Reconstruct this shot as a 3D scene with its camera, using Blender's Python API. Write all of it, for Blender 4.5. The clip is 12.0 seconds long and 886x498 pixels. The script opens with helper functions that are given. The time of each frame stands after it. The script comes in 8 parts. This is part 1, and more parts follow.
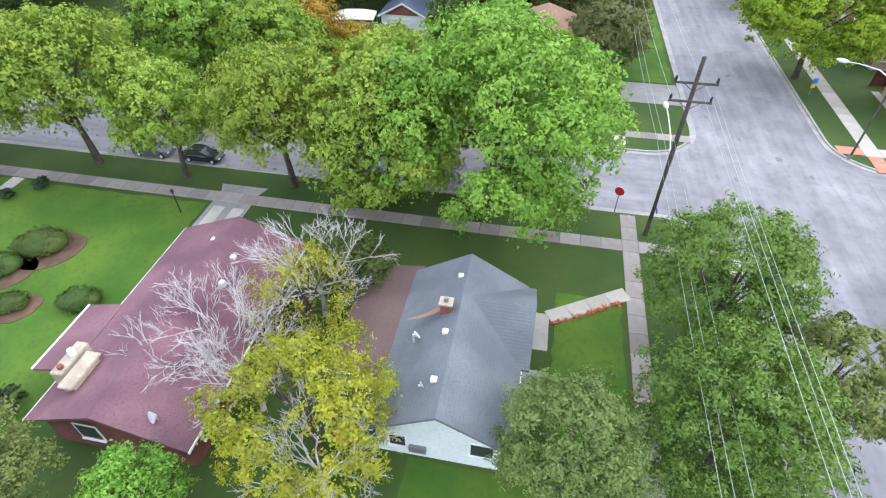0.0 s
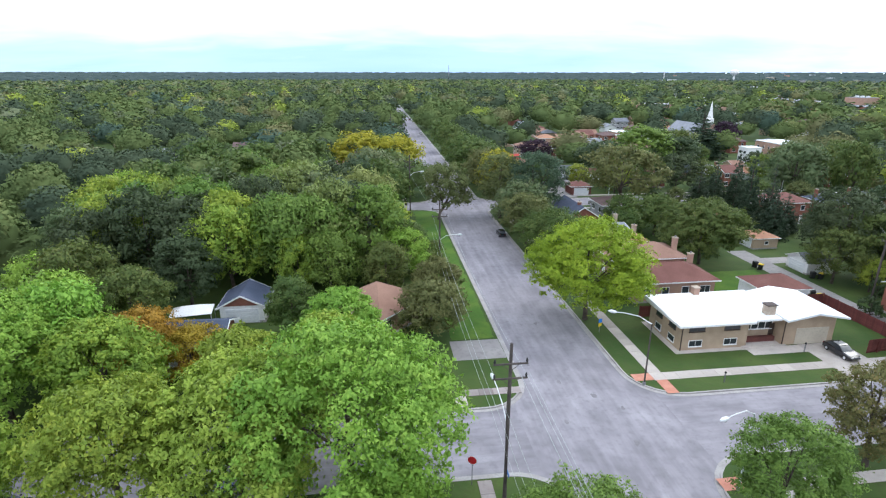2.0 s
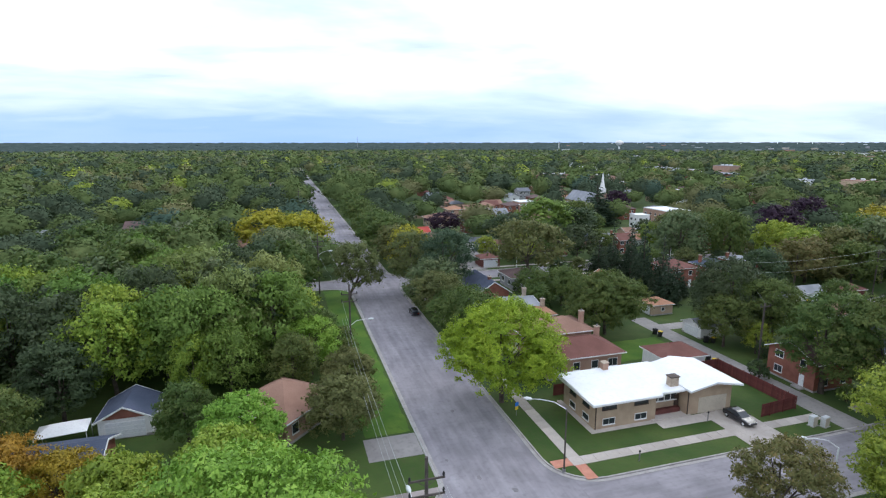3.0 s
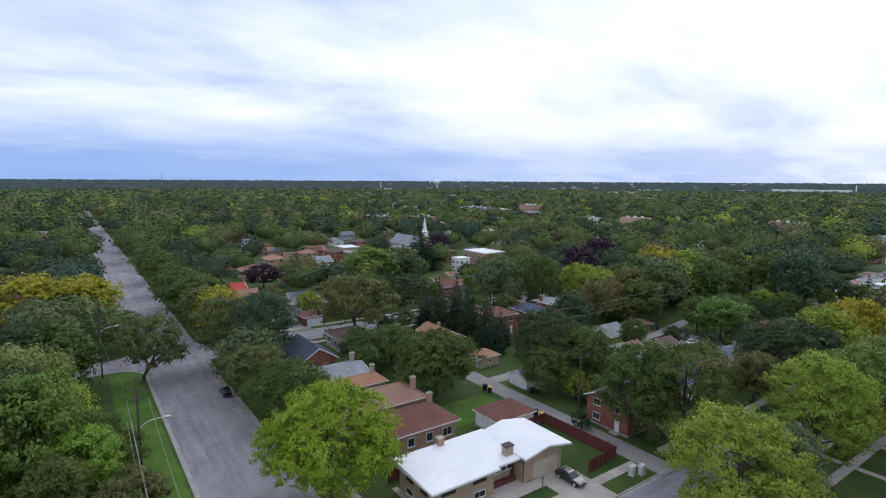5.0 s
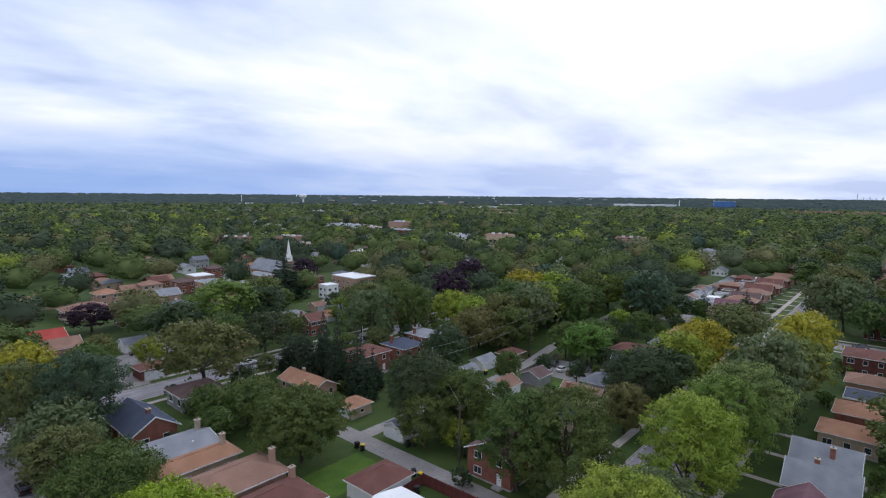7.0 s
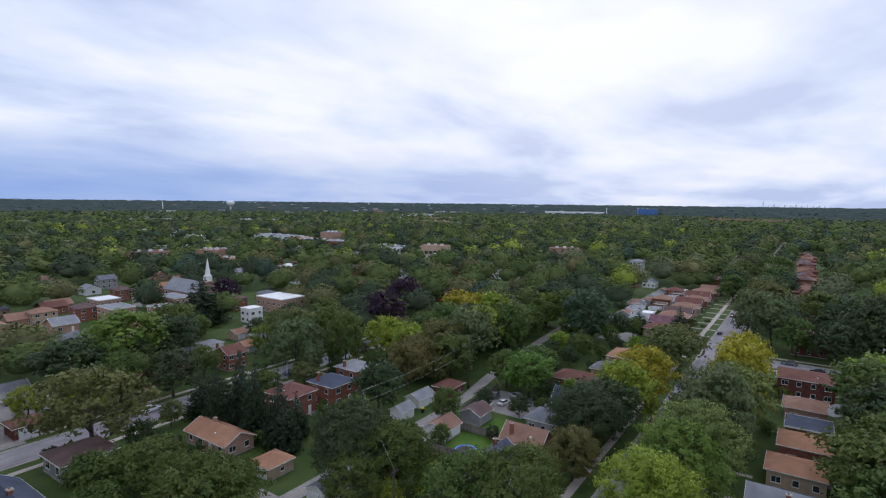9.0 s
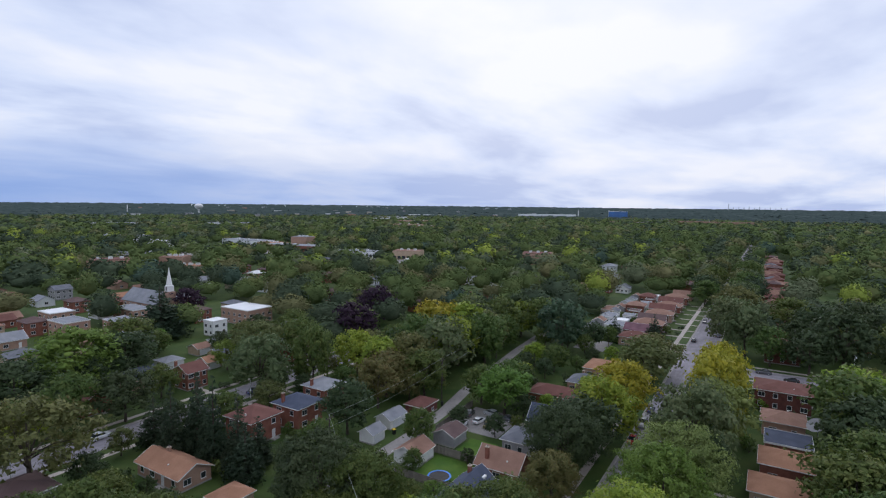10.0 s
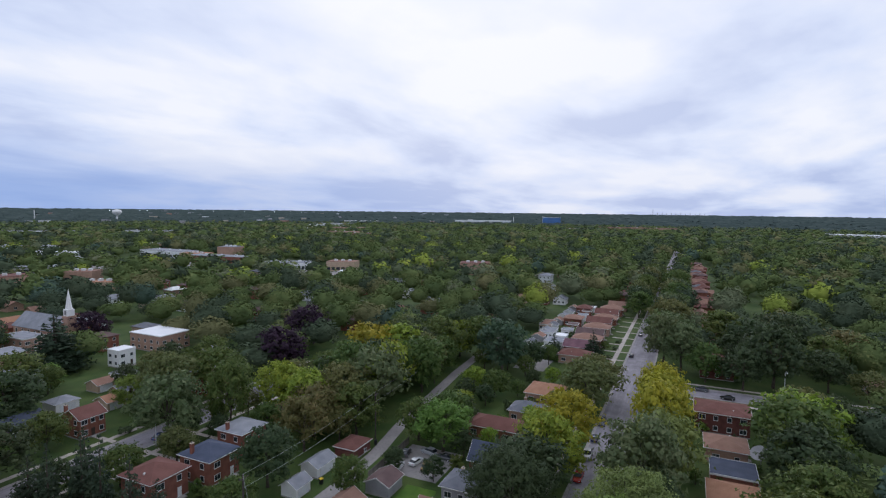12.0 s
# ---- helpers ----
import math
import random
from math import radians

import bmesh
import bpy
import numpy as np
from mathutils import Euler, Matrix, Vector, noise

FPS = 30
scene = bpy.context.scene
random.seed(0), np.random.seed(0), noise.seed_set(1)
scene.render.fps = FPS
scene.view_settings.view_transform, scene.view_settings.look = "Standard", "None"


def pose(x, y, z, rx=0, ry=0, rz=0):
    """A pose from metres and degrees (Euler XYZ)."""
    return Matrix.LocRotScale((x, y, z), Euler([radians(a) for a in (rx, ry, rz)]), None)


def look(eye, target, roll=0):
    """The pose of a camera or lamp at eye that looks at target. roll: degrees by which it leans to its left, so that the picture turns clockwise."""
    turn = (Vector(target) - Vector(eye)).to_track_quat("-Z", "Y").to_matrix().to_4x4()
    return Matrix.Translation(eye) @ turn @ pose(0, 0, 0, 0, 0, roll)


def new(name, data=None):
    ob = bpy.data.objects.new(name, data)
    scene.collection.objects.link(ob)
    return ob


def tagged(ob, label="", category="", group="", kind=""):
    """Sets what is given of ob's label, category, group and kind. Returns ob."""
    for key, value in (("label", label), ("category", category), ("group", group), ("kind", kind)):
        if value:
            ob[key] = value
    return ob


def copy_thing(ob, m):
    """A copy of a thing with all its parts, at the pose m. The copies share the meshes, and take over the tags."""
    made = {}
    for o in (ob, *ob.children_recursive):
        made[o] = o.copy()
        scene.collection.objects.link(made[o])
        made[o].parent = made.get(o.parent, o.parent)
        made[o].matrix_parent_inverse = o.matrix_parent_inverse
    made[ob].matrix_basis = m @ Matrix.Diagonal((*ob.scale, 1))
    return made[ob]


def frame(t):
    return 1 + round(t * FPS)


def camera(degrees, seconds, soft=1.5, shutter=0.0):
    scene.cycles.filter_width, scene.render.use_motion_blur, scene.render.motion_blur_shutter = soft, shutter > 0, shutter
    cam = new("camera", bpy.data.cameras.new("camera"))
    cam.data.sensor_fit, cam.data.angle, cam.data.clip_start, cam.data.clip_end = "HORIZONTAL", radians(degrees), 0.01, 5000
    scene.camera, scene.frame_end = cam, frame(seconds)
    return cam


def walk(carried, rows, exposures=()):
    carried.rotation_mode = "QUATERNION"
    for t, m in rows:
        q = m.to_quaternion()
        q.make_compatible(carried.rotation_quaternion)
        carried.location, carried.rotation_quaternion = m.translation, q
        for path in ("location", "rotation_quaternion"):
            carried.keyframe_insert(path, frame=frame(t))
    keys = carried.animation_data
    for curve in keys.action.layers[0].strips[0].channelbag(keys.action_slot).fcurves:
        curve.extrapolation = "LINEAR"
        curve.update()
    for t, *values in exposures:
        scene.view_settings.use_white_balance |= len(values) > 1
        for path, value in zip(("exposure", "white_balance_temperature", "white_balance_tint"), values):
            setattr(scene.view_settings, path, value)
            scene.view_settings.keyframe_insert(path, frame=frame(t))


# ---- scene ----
EXPOSURES = [(0, 1.2, 6260, 6), (1.0, 1.16, 6260, 6), (2.0, 0.80, 6240, 7), (3.0, 0.32, 6240, 8), (3.7, 0.06, 6230, 9), (6.0, -0.18, 6210, 11), (9.0, -0.36, 6180, 13), (12.0, -0.42, 6180, 13)]
cam = camera(78.95, 12.0, soft=1.2)
PATH = [
    (0, (-14.546, -33.579, 27.070), (-21.683, 2.636, -6.658), -0.240),
    (0.5, (-14.567, -34.108, 28.893), (-19.853, 6.017, -0.467), -0.155),
    (1, (-14.667, -34.418, 30.238), (-16.938, 9.130, 5.776), -0.303),
    (1.5, (-14.677, -34.327, 31.446), (-12.962, 11.596, 11.744), -0.079),
    (2, (-14.574, -33.944, 32.510), (-8.681, 13.198, 16.927), 0.046),
    (2.5, (-14.248, -33.119, 33.655), (-4.365, 14.251, 21.071), 0.039),
    (3, (-13.633, -31.999, 34.817), (0.321, 15.023, 25.113), -0.037),
    (3.5, (-13.186, -30.680, 35.831), (4.895, 15.214, 27.658), 0.115),
    (5.5, (-9.131, -24.361, 39.053), (22.202, 14.166, 33.233), 0.416),
    (6, (-7.818, -22.792, 39.923), (26.215, 13.441, 34.546), 0.558),
    (6.5, (-6.266, -21.123, 41.019), (30.260, 12.631, 35.870), 0.488),
    (7, (-4.644, -19.436, 41.981), (32.863, 13.249, 36.995), 0.512),
    (9, (3.472, -13.370, 45.587), (44.675, 14.620, 41.242), 0.630),
    (9.5, (5.650, -12.104, 46.386), (47.539, 14.876, 42.220), 0.597),
    (10, (8.019, -10.790, 47.344), (50.559, 15.161, 43.235), 0.598),
    (10.5, (10.224, -9.634, 48.252), (53.456, 15.166, 44.248), 0.625),
    (11, (12.452, -8.488, 49.207), (56.379, 15.071, 45.281), 0.663),
    (11.5, (14.617, -7.523, 50.075), (59.220, 14.749, 46.267), 0.625),
    (12, (16.691, -6.685, 50.731), (61.992, 14.173, 47.151), 0.648),
]
walk(cam, [(t, look(eye, target, roll)) for t, eye, target, roll in PATH], EXPOSURES)

# ---- world and light ----
SUN_AZ, SUN_EL = radians(68), radians(38)      # bright part of the overcast, seen from +y towards +x
world = bpy.data.worlds.new("overcast_sky")
scene.world = world
world.use_nodes = True
wt = world.node_tree
wt.nodes.clear()


def wn(kind, **kw):
    n = wt.nodes.new(kind)
    for k, v in kw.items():
        n.inputs[k].default_value = v
    return n


def wmath(op, a, b=None, c=None):
    n = wt.nodes.new("ShaderNodeMath")
    n.operation = op
    for i, v in enumerate((a, b, c)):
        if v is None:
            continue
        if isinstance(v, (int, float)):
            n.inputs[i].default_value = v
        else:
            wt.links.new(v, n.inputs[i])
    return n.outputs[0]


def wmix(fac, a, b):
    n = wt.nodes.new("ShaderNodeMix")
    n.data_type = "RGBA"
    for sock, v in ((n.inputs[0], fac), (n.inputs[6], a), (n.inputs[7], b)):
        if isinstance(v, (int, float)):
            sock.default_value = v
        elif isinstance(v, tuple):
            sock.default_value = (*v, 1)
        else:
            wt.links.new(v, sock)
    return n.outputs[2]


tc = wt.nodes.new("ShaderNodeTexCoord")
sep = wt.nodes.new("ShaderNodeSeparateXYZ")
wt.links.new(tc.outputs["Generated"], sep.inputs[0])
dx, dy, dz = sep.outputs
up = wmath("MAXIMUM", dz, 0.0)
low = wmath("ADD", up, 0.16)
comb = wt.nodes.new("ShaderNodeCombineXYZ")
wt.links.new(wmath("DIVIDE", dx, low), comb.inputs[0])
wt.links.new(wmath("DIVIDE", dy, low), comb.inputs[1])
turn = wt.nodes.new("ShaderNodeMapping")
turn.inputs["Rotation"].default_value = (0, 0, radians(38))
turn.inputs["Scale"].default_value = (0.58, 0.80, 1)
turn.inputs["Location"].default_value = (1.7, 0.4, 0)
wt.links.new(comb.outputs[0], turn.inputs[0])
big = wn("ShaderNodeTexNoise", Scale=0.95, Detail=6.0, Roughness=0.52, Distortion=0.25)
wt.links.new(turn.outputs[0], big.inputs["Vector"])
fine = wn("ShaderNodeTexNoise", Scale=2.6, Detail=4.0, Roughness=0.5, Distortion=0.3)
wt.links.new(turn.outputs[0], fine.inputs["Vector"])
cover = wmath("ADD", wmath("MULTIPLY", big.outputs[0], 0.8), wmath("MULTIPLY", fine.outputs[0], 0.2))
ramp = wt.nodes.new("ShaderNodeValToRGB")
ramp.color_ramp.elements[0].position = 0.39
ramp.color_ramp.elements[0].color = (0.56, 0.66, 0.92, 1)
ramp.color_ramp.elements[1].position = 0.58
ramp.color_ramp.elements[1].color = (1.06, 1.08, 1.12, 1)
mid = ramp.color_ramp.elements.new(0.48)
mid.color = (0.80, 0.89, 1.08, 1)
wt.links.new(cover, ramp.inputs[0])
# the sun's glow behind the cloud
glow = wmath("ADD", wmath("MULTIPLY", dx, math.sin(SUN_AZ) * math.cos(SUN_EL)), wmath("MULTIPLY", dy, math.cos(SUN_AZ) * math.cos(SUN_EL)))
glow = wmath("ADD", glow, wmath("MULTIPLY", dz, math.sin(SUN_EL)))
glow = wmath("POWER", wmath("MAXIMUM", glow, 0.0), 7.0)
clouds = wmix(wmath("MULTIPLY", glow, 0.55), ramp.outputs[0], (1.16, 1.15, 1.14))
# clear blue strip under the cloud's edge, clearest towards the north
haze = wmath("SUBTRACT", 1.0, wmath("MULTIPLY", wmath("SUBTRACT", up, wmath("MULTIPLY", fine.outputs[0], 0.07)), 12.0))
haze = wmath("MINIMUM", wmath("MAXIMUM", haze, 0.0), 1.0)
north = wmath("MINIMUM", wmath("MAXIMUM", wmath("ADD", wmath("MULTIPLY", dy, 1.2), -0.22), 0.12), 1.0)
clouds = wmix(wmath("MULTIPLY", wmath("MULTIPLY", haze, north), 0.95), clouds, (0.30, 0.47, 0.86))
sky = wt.nodes.new("ShaderNodeTexSky")
sky.sky_type = "NISHITA"
sky.sun_disc = False
sky.sun_elevation, sky.sun_rotation = SUN_EL, SUN_AZ
sky.air_density, sky.dust_density = 1.0, 3.0
back_sky = wt.nodes.new("ShaderNodeBackground")
back_sky.inputs["Strength"].default_value = 0.06
wt.links.new(sky.outputs[0], back_sky.inputs["Color"])
back_cloud = wt.nodes.new("ShaderNodeBackground")
back_cloud.inputs["Strength"].default_value = 1.2
wt.links.new(clouds, back_cloud.inputs["Color"])
add = wt.nodes.new("ShaderNodeMixShader")
add.inputs[0].default_value = 0.9
wt.links.new(back_sky.outputs[0], add.inputs[1])
wt.links.new(back_cloud.outputs[0], add.inputs[2])
wout = wt.nodes.new("ShaderNodeOutputWorld")
wt.links.new(add.outputs[0], wout.inputs["Surface"])

sun = new("sun", bpy.data.lights.new("sun", "SUN"))
sun.data.energy, sun.data.angle, sun.data.color = 0.75, radians(30), (1.0, 0.97, 0.93)
far_sun = Vector((math.sin(SUN_AZ) * math.cos(SUN_EL), math.cos(SUN_AZ) * math.cos(SUN_EL), math.sin(SUN_EL))) * 200
sun.matrix_world = look(far_sun, (0, 0, 0))


# ---- materials ----
def surface(name, a, b, rough=0.85, scale=1.0, fine_scale=12.0, bump=0.2, bump_dist=0.02, c=None, metal=0.0, per_object=0.0, spec=0.3):
    """A two-scale noise material: a and b are mixed by large patches, c comes in as fine grain."""
    m = bpy.data.materials.new(name)
    m.use_nodes = True
    t = m.node_tree
    p = t.nodes["Principled BSDF"]
    p.inputs["Roughness"].default_value, p.inputs["Metallic"].default_value = rough, metal
    p.inputs["Specular IOR Level"].default_value = spec
    co = t.nodes.new("ShaderNodeTexCoord")
    n1 = t.nodes.new("ShaderNodeTexNoise")
    n1.inputs["Scale"].default_value, n1.inputs["Detail"].default_value = scale, 4
    n2 = t.nodes.new("ShaderNodeTexNoise")
    n2.inputs["Scale"].default_value, n2.inputs["Detail"].default_value = fine_scale, 3
    t.links.new(co.outputs["Object"], n1.inputs["Vector"])
    t.links.new(co.outputs["Object"], n2.inputs["Vector"])
    r1 = t.nodes.new("ShaderNodeValToRGB")
    r1.color_ramp.elements[0].position, r1.color_ramp.elements[1].position = 0.35, 0.65
    r1.color_ramp.elements[0].color, r1.color_ramp.elements[1].color = (*a, 1), (*b, 1)
    t.links.new(n1.outputs[0], r1.inputs[0])
    mx = t.nodes.new("ShaderNodeMix")
    mx.data_type = "RGBA"
    r2 = t.nodes.new("ShaderNodeMapRange")
    r2.inputs[1].default_value, r2.inputs[2].default_value, r2.inputs[4].default_value = 0.5, 0.75, 0.6
    t.links.new(n2.outputs[0], r2.inputs[0])
    t.links.new(r2.outputs[0], mx.inputs[0])
    t.links.new(r1.outputs[0], mx.inputs[6])
    mx.inputs[7].default_value = (*(c or tuple(v * 0.7 for v in a)), 1)
    col = mx.outputs[2]
    if per_object:
        oi = t.nodes.new("ShaderNodeObjectInfo")
        mr = t.nodes.new("ShaderNodeMapRange")
        mr.inputs[3].default_value, mr.inputs[4].default_value = 1 - per_object, 1 + per_object
        t.links.new(oi.outputs["Random"], mr.inputs[0])
        hs = t.nodes.new("ShaderNodeHueSaturation")
        t.links.new(mr.outputs[0], hs.inputs["Value"])
        t.links.new(col, hs.inputs["Color"])
        col = hs.outputs[0]
    t.links.new(col, p.inputs["Base Color"])
    bp = t.nodes.new("ShaderNodeBump")
    bp.inputs["Strength"].default_value, bp.inputs["Distance"].default_value = bump, bump_dist
    t.links.new(n2.outputs[0], bp.inputs["Height"])
    t.links.new(bp.outputs[0], p.inputs["Normal"])
    return m


def worn_road(name, along):
    """Asphalt worn and stained in long streaks along the way the traffic goes, with dark sealed blotches."""
    m = surface(name, (0.232, 0.218, 0.242), (0.318, 0.300, 0.330), 0.9, 0.09, 1.6, 0.15, 0.01, (0.20, 0.188, 0.208))
    t = m.node_tree
    p = t.nodes["Principled BSDF"]
    col = p.inputs["Base Color"].links[0].from_socket
    co = t.nodes.new("ShaderNodeTexCoord")
    for stretch, scale, lo, hi in ((0.035, 0.75, 0.87, 1.06), (0.16, 1.7, 0.93, 1.06), (1.0, 0.35, 0.88, 1.06)):
        mp = t.nodes.new("ShaderNodeMapping")
        mp.inputs["Scale"].default_value = (1, stretch, 1) if along == "y" else (stretch, 1, 1)
        t.links.new(co.outputs["Object"], mp.inputs[0])
        n = t.nodes.new("ShaderNodeTexNoise")
        n.inputs["Scale"].default_value, n.inputs["Detail"].default_value = scale, 3
        t.links.new(mp.outputs[0], n.inputs["Vector"])
        r = t.nodes.new("ShaderNodeMapRange")
        r.inputs[1].default_value, r.inputs[2].default_value, r.inputs[3].default_value, r.inputs[4].default_value = 0.36, 0.64, lo, hi
        t.links.new(n.outputs[0], r.inputs[0])
        hs = t.nodes.new("ShaderNodeHueSaturation")
        t.links.new(r.outputs[0], hs.inputs["Value"])
        t.links.new(col, hs.inputs["Color"])
        col = hs.outputs[0]
    t.links.new(col, p.inputs["Base Color"])
    return m


def leaf_mat(name, a, b, c, hue=0.02, patch=0.35, island=0.55, through_light=0.32):
    """Leaves: colour differs leaf by leaf and tree by tree, and light passes through."""
    m = bpy.data.materials.new(name)
    m.use_nodes = True
    t = m.node_tree
    p = t.nodes["Principled BSDF"]
    p.inputs["Roughness"].default_value = 0.6
    p.inputs["Specular IOR Level"].default_value = 0.25 if patch > 0.2 else 0.0
    g = t.nodes.new("ShaderNodeNewGeometry")
    r = t.nodes.new("ShaderNodeValToRGB")
    r.color_ramp.elements[0].color, r.color_ramp.elements[1].color = (*a, 1), (*c, 1)
    e = r.color_ramp.elements.new(0.55)
    e.color = (*b, 1)
    co = t.nodes.new("ShaderNodeTexCoord")
    n = t.nodes.new("ShaderNodeTexNoise")
    n.inputs["Scale"].default_value = patch
    t.links.new(co.outputs["Object"], n.inputs["Vector"])
    mixf = t.nodes.new("ShaderNodeMath")
    mixf.operation = "MULTIPLY_ADD"
    mixf.inputs[1].default_value = island
    t.links.new(g.outputs["Random Per Island"], mixf.inputs[0])
    sub = t.nodes.new("ShaderNodeMath")
    sub.operation = "MULTIPLY_ADD"
    sub.inputs[1].default_value, sub.inputs[2].default_value = (1.1, -0.32) if patch > 0.2 else (1.2, -0.27)
    t.links.new(n.outputs[0], sub.inputs[0])
    t.links.new(sub.outputs[0], mixf.inputs[2])
    t.links.new(mixf.outputs[0], r.inputs[0])
    oi = t.nodes.new("ShaderNodeObjectInfo")
    hs = t.nodes.new("ShaderNodeHueSaturation")
    mr = t.nodes.new("ShaderNodeMapRange")
    mr.inputs[3].default_value, mr.inputs[4].default_value = 0.5 - hue, 0.5 + hue
    t.links.new(oi.outputs["Random"], mr.inputs[0])
    t.links.new(mr.outputs[0], hs.inputs["Hue"])
    t.links.new(r.outputs[0], hs.inputs["Color"])
    t.links.new(hs.outputs[0], p.inputs["Base Color"])
    tr = t.nodes.new("ShaderNodeBsdfTranslucent")
    t.links.new(hs.outputs[0], tr.inputs["Color"])
    ms = t.nodes.new("ShaderNodeMixShader")
    ms.inputs[0].default_value = through_light
    t.links.new(p.outputs[0], ms.inputs[1])
    t.links.new(tr.outputs[0], ms.inputs[2])
    t.links.new(ms.outputs[0], t.nodes["Material Output"].inputs["Surface"])
    return m


GRASS = surface("lawn_grass", (0.034, 0.072, 0.013), (0.066, 0.100, 0.022), 0.9, 0.16, 2.2, 0.6, 0.05, (0.056, 0.068, 0.022))
LUSH = surface("lush_lawn_grass", (0.052, 0.122, 0.013), (0.094, 0.166, 0.020), 0.9, 0.25, 3.0, 0.6, 0.05, (0.052, 0.092, 0.016))
WILD = surface("rough_ground", (0.030, 0.055, 0.014), (0.050, 0.075, 0.022), 0.95, 0.02, 0.3, 0.4, 0.3, (0.02, 0.035, 0.01))
ASPHALT = worn_road("worn_asphalt", "y")
ASPHALT_X = worn_road("worn_side_street_asphalt", "x")
ALLEY = surface("alley_concrete", (0.25, 0.235, 0.235), (0.33, 0.31, 0.30), 0.9, 0.2, 2.0, 0.15, 0.01)
CONCRETE = surface("sidewalk_concrete", (0.40, 0.36, 0.33), (0.50, 0.45, 0.42), 0.9, 0.5, 4.0, 0.2, 0.01, (0.33, 0.29, 0.26), per_object=0.14)
OLD_CONCRETE = surface("old_sidewalk_concrete", (0.25, 0.215, 0.21), (0.345, 0.305, 0.295), 0.92, 0.4, 3.0, 0.3, 0.01, (0.19, 0.16, 0.15), per_object=0.2)
KERB = surface("kerb_concrete", (0.31, 0.29, 0.285), (0.40, 0.38, 0.37), 0.9, 0.6, 5.0, 0.2, 0.01)
REDRAMP = surface("red_tactile_concrete", (0.46, 0.20, 0.14), (0.55, 0.26, 0.19), 0.9, 1.0, 8.0)
SOIL = surface("bare_soil", (0.10, 0.06, 0.04), (0.16, 0.10, 0.07), 0.95, 1.0, 8.0, 0.5)
BARK = surface("tree_bark", (0.055, 0.043, 0.036), (0.11, 0.09, 0.075), 0.95, 1.5, 9.0, 0.6, 0.04)
BAREWOOD = surface("bare_grey_twigs", (0.44, 0.40, 0.40), (0.58, 0.54, 0.54), 0.9, 1.5, 9.0, 0.3)
POLEWOOD = surface("weathered_pole_wood", (0.060, 0.050, 0.048), (0.115, 0.095, 0.088), 0.9, 0.8, 10.0, 0.4)
WHITE = surface("white_paint", (0.74, 0.74, 0.75), (0.82, 0.82, 0.82), 0.6, 0.4, 6.0, 0.05)
SIDING = surface("white_siding", (0.66, 0.68, 0.72), (0.76, 0.78, 0.80), 0.6, 0.4, 6.0, 0.1)
BEIGE = surface("beige_siding", (0.50, 0.44, 0.36), (0.58, 0.52, 0.43), 0.7, 0.4, 6.0, 0.1)
GREYSIDE = surface("grey_siding", (0.28, 0.28, 0.30), (0.36, 0.36, 0.38), 0.7, 0.4, 6.0, 0.1)
BRICK_RED = surface("red_brick", (0.205, 0.082, 0.060), (0.280, 0.118, 0.084), 0.9, 0.8, 10.0, 0.3, 0.01, (0.19, 0.06, 0.045))
BRICK_TAN = surface("tan_brick", (0.40, 0.30, 0.22), (0.48, 0.37, 0.27), 0.9, 0.8, 10.0, 0.3, 0.01, (0.33, 0.24, 0.17))
BRICK_PINK = surface("pinkish_brick", (0.37, 0.23, 0.18), (0.44, 0.29, 0.22), 0.9, 0.8, 10.0, 0.3, 0.01)
BRICK_DARK = surface("dark_brick", (0.12, 0.045, 0.04), (0.17, 0.065, 0.055), 0.9, 0.8, 10.0, 0.3, 0.01)
STONE = surface("chimney_stone", (0.36, 0.29, 0.23), (0.50, 0.42, 0.34), 0.9, 1.5, 7.0, 0.5, 0.03)


def shingle(name, a, b, c):
    """Asphalt shingles: courses and tabs as fine relief over patchy colour."""
    m = surface(name, a, b, 0.92, 0.35, 9.0, 0.25, 0.01, c)
    t = m.node_tree
    p = t.nodes["Principled BSDF"]
    co = t.nodes.new("ShaderNodeTexCoord")
    w = t.nodes.new("ShaderNodeTexWave")
    w.bands_direction = "Z"
    w.inputs["Scale"].default_value, w.inputs["Distortion"].default_value = 3.2, 0.4
    t.links.new(co.outputs["Object"], w.inputs["Vector"])
    b2 = t.nodes.new("ShaderNodeBump")
    b2.inputs["Strength"].default_value, b2.inputs["Distance"].default_value = 0.35, 0.02
    t.links.new(w.outputs[1], b2.inputs["Height"])
    t.links.new(p.inputs["Normal"].links[0].from_socket, b2.inputs["Normal"])
    t.links.new(b2.outputs[0], p.inputs["Normal"])
    return m


R_GREY = shingle("grey_shingles", (0.125, 0.135, 0.160), (0.185, 0.195, 0.222), (0.095, 0.10, 0.12))
R_LIGHT = shingle("pale_grey_shingles", (0.215, 0.228, 0.258), (0.295, 0.308, 0.340), (0.19, 0.20, 0.225))
R_MAROON = shingle("maroon_shingles", (0.140, 0.072, 0.092), (0.225, 0.118, 0.142), (0.095, 0.047, 0.060))
R_BROWN = shingle("dark_brown_shingles", (0.115, 0.075, 0.075), (0.155, 0.105, 0.10), (0.085, 0.055, 0.055))
R_RUST = shingle("rust_brown_shingles", (0.145, 0.064, 0.053), (0.190, 0.088, 0.074), (0.108, 0.047, 0.040))
R_ORANGE = shingle("orange_tan_shingles", (0.320, 0.168, 0.105), (0.410, 0.222, 0.142), (0.25, 0.125, 0.078))
R_TAN = shingle("tan_shingles", (0.250, 0.145, 0.108), (0.325, 0.195, 0.148), (0.19, 0.105, 0.078))
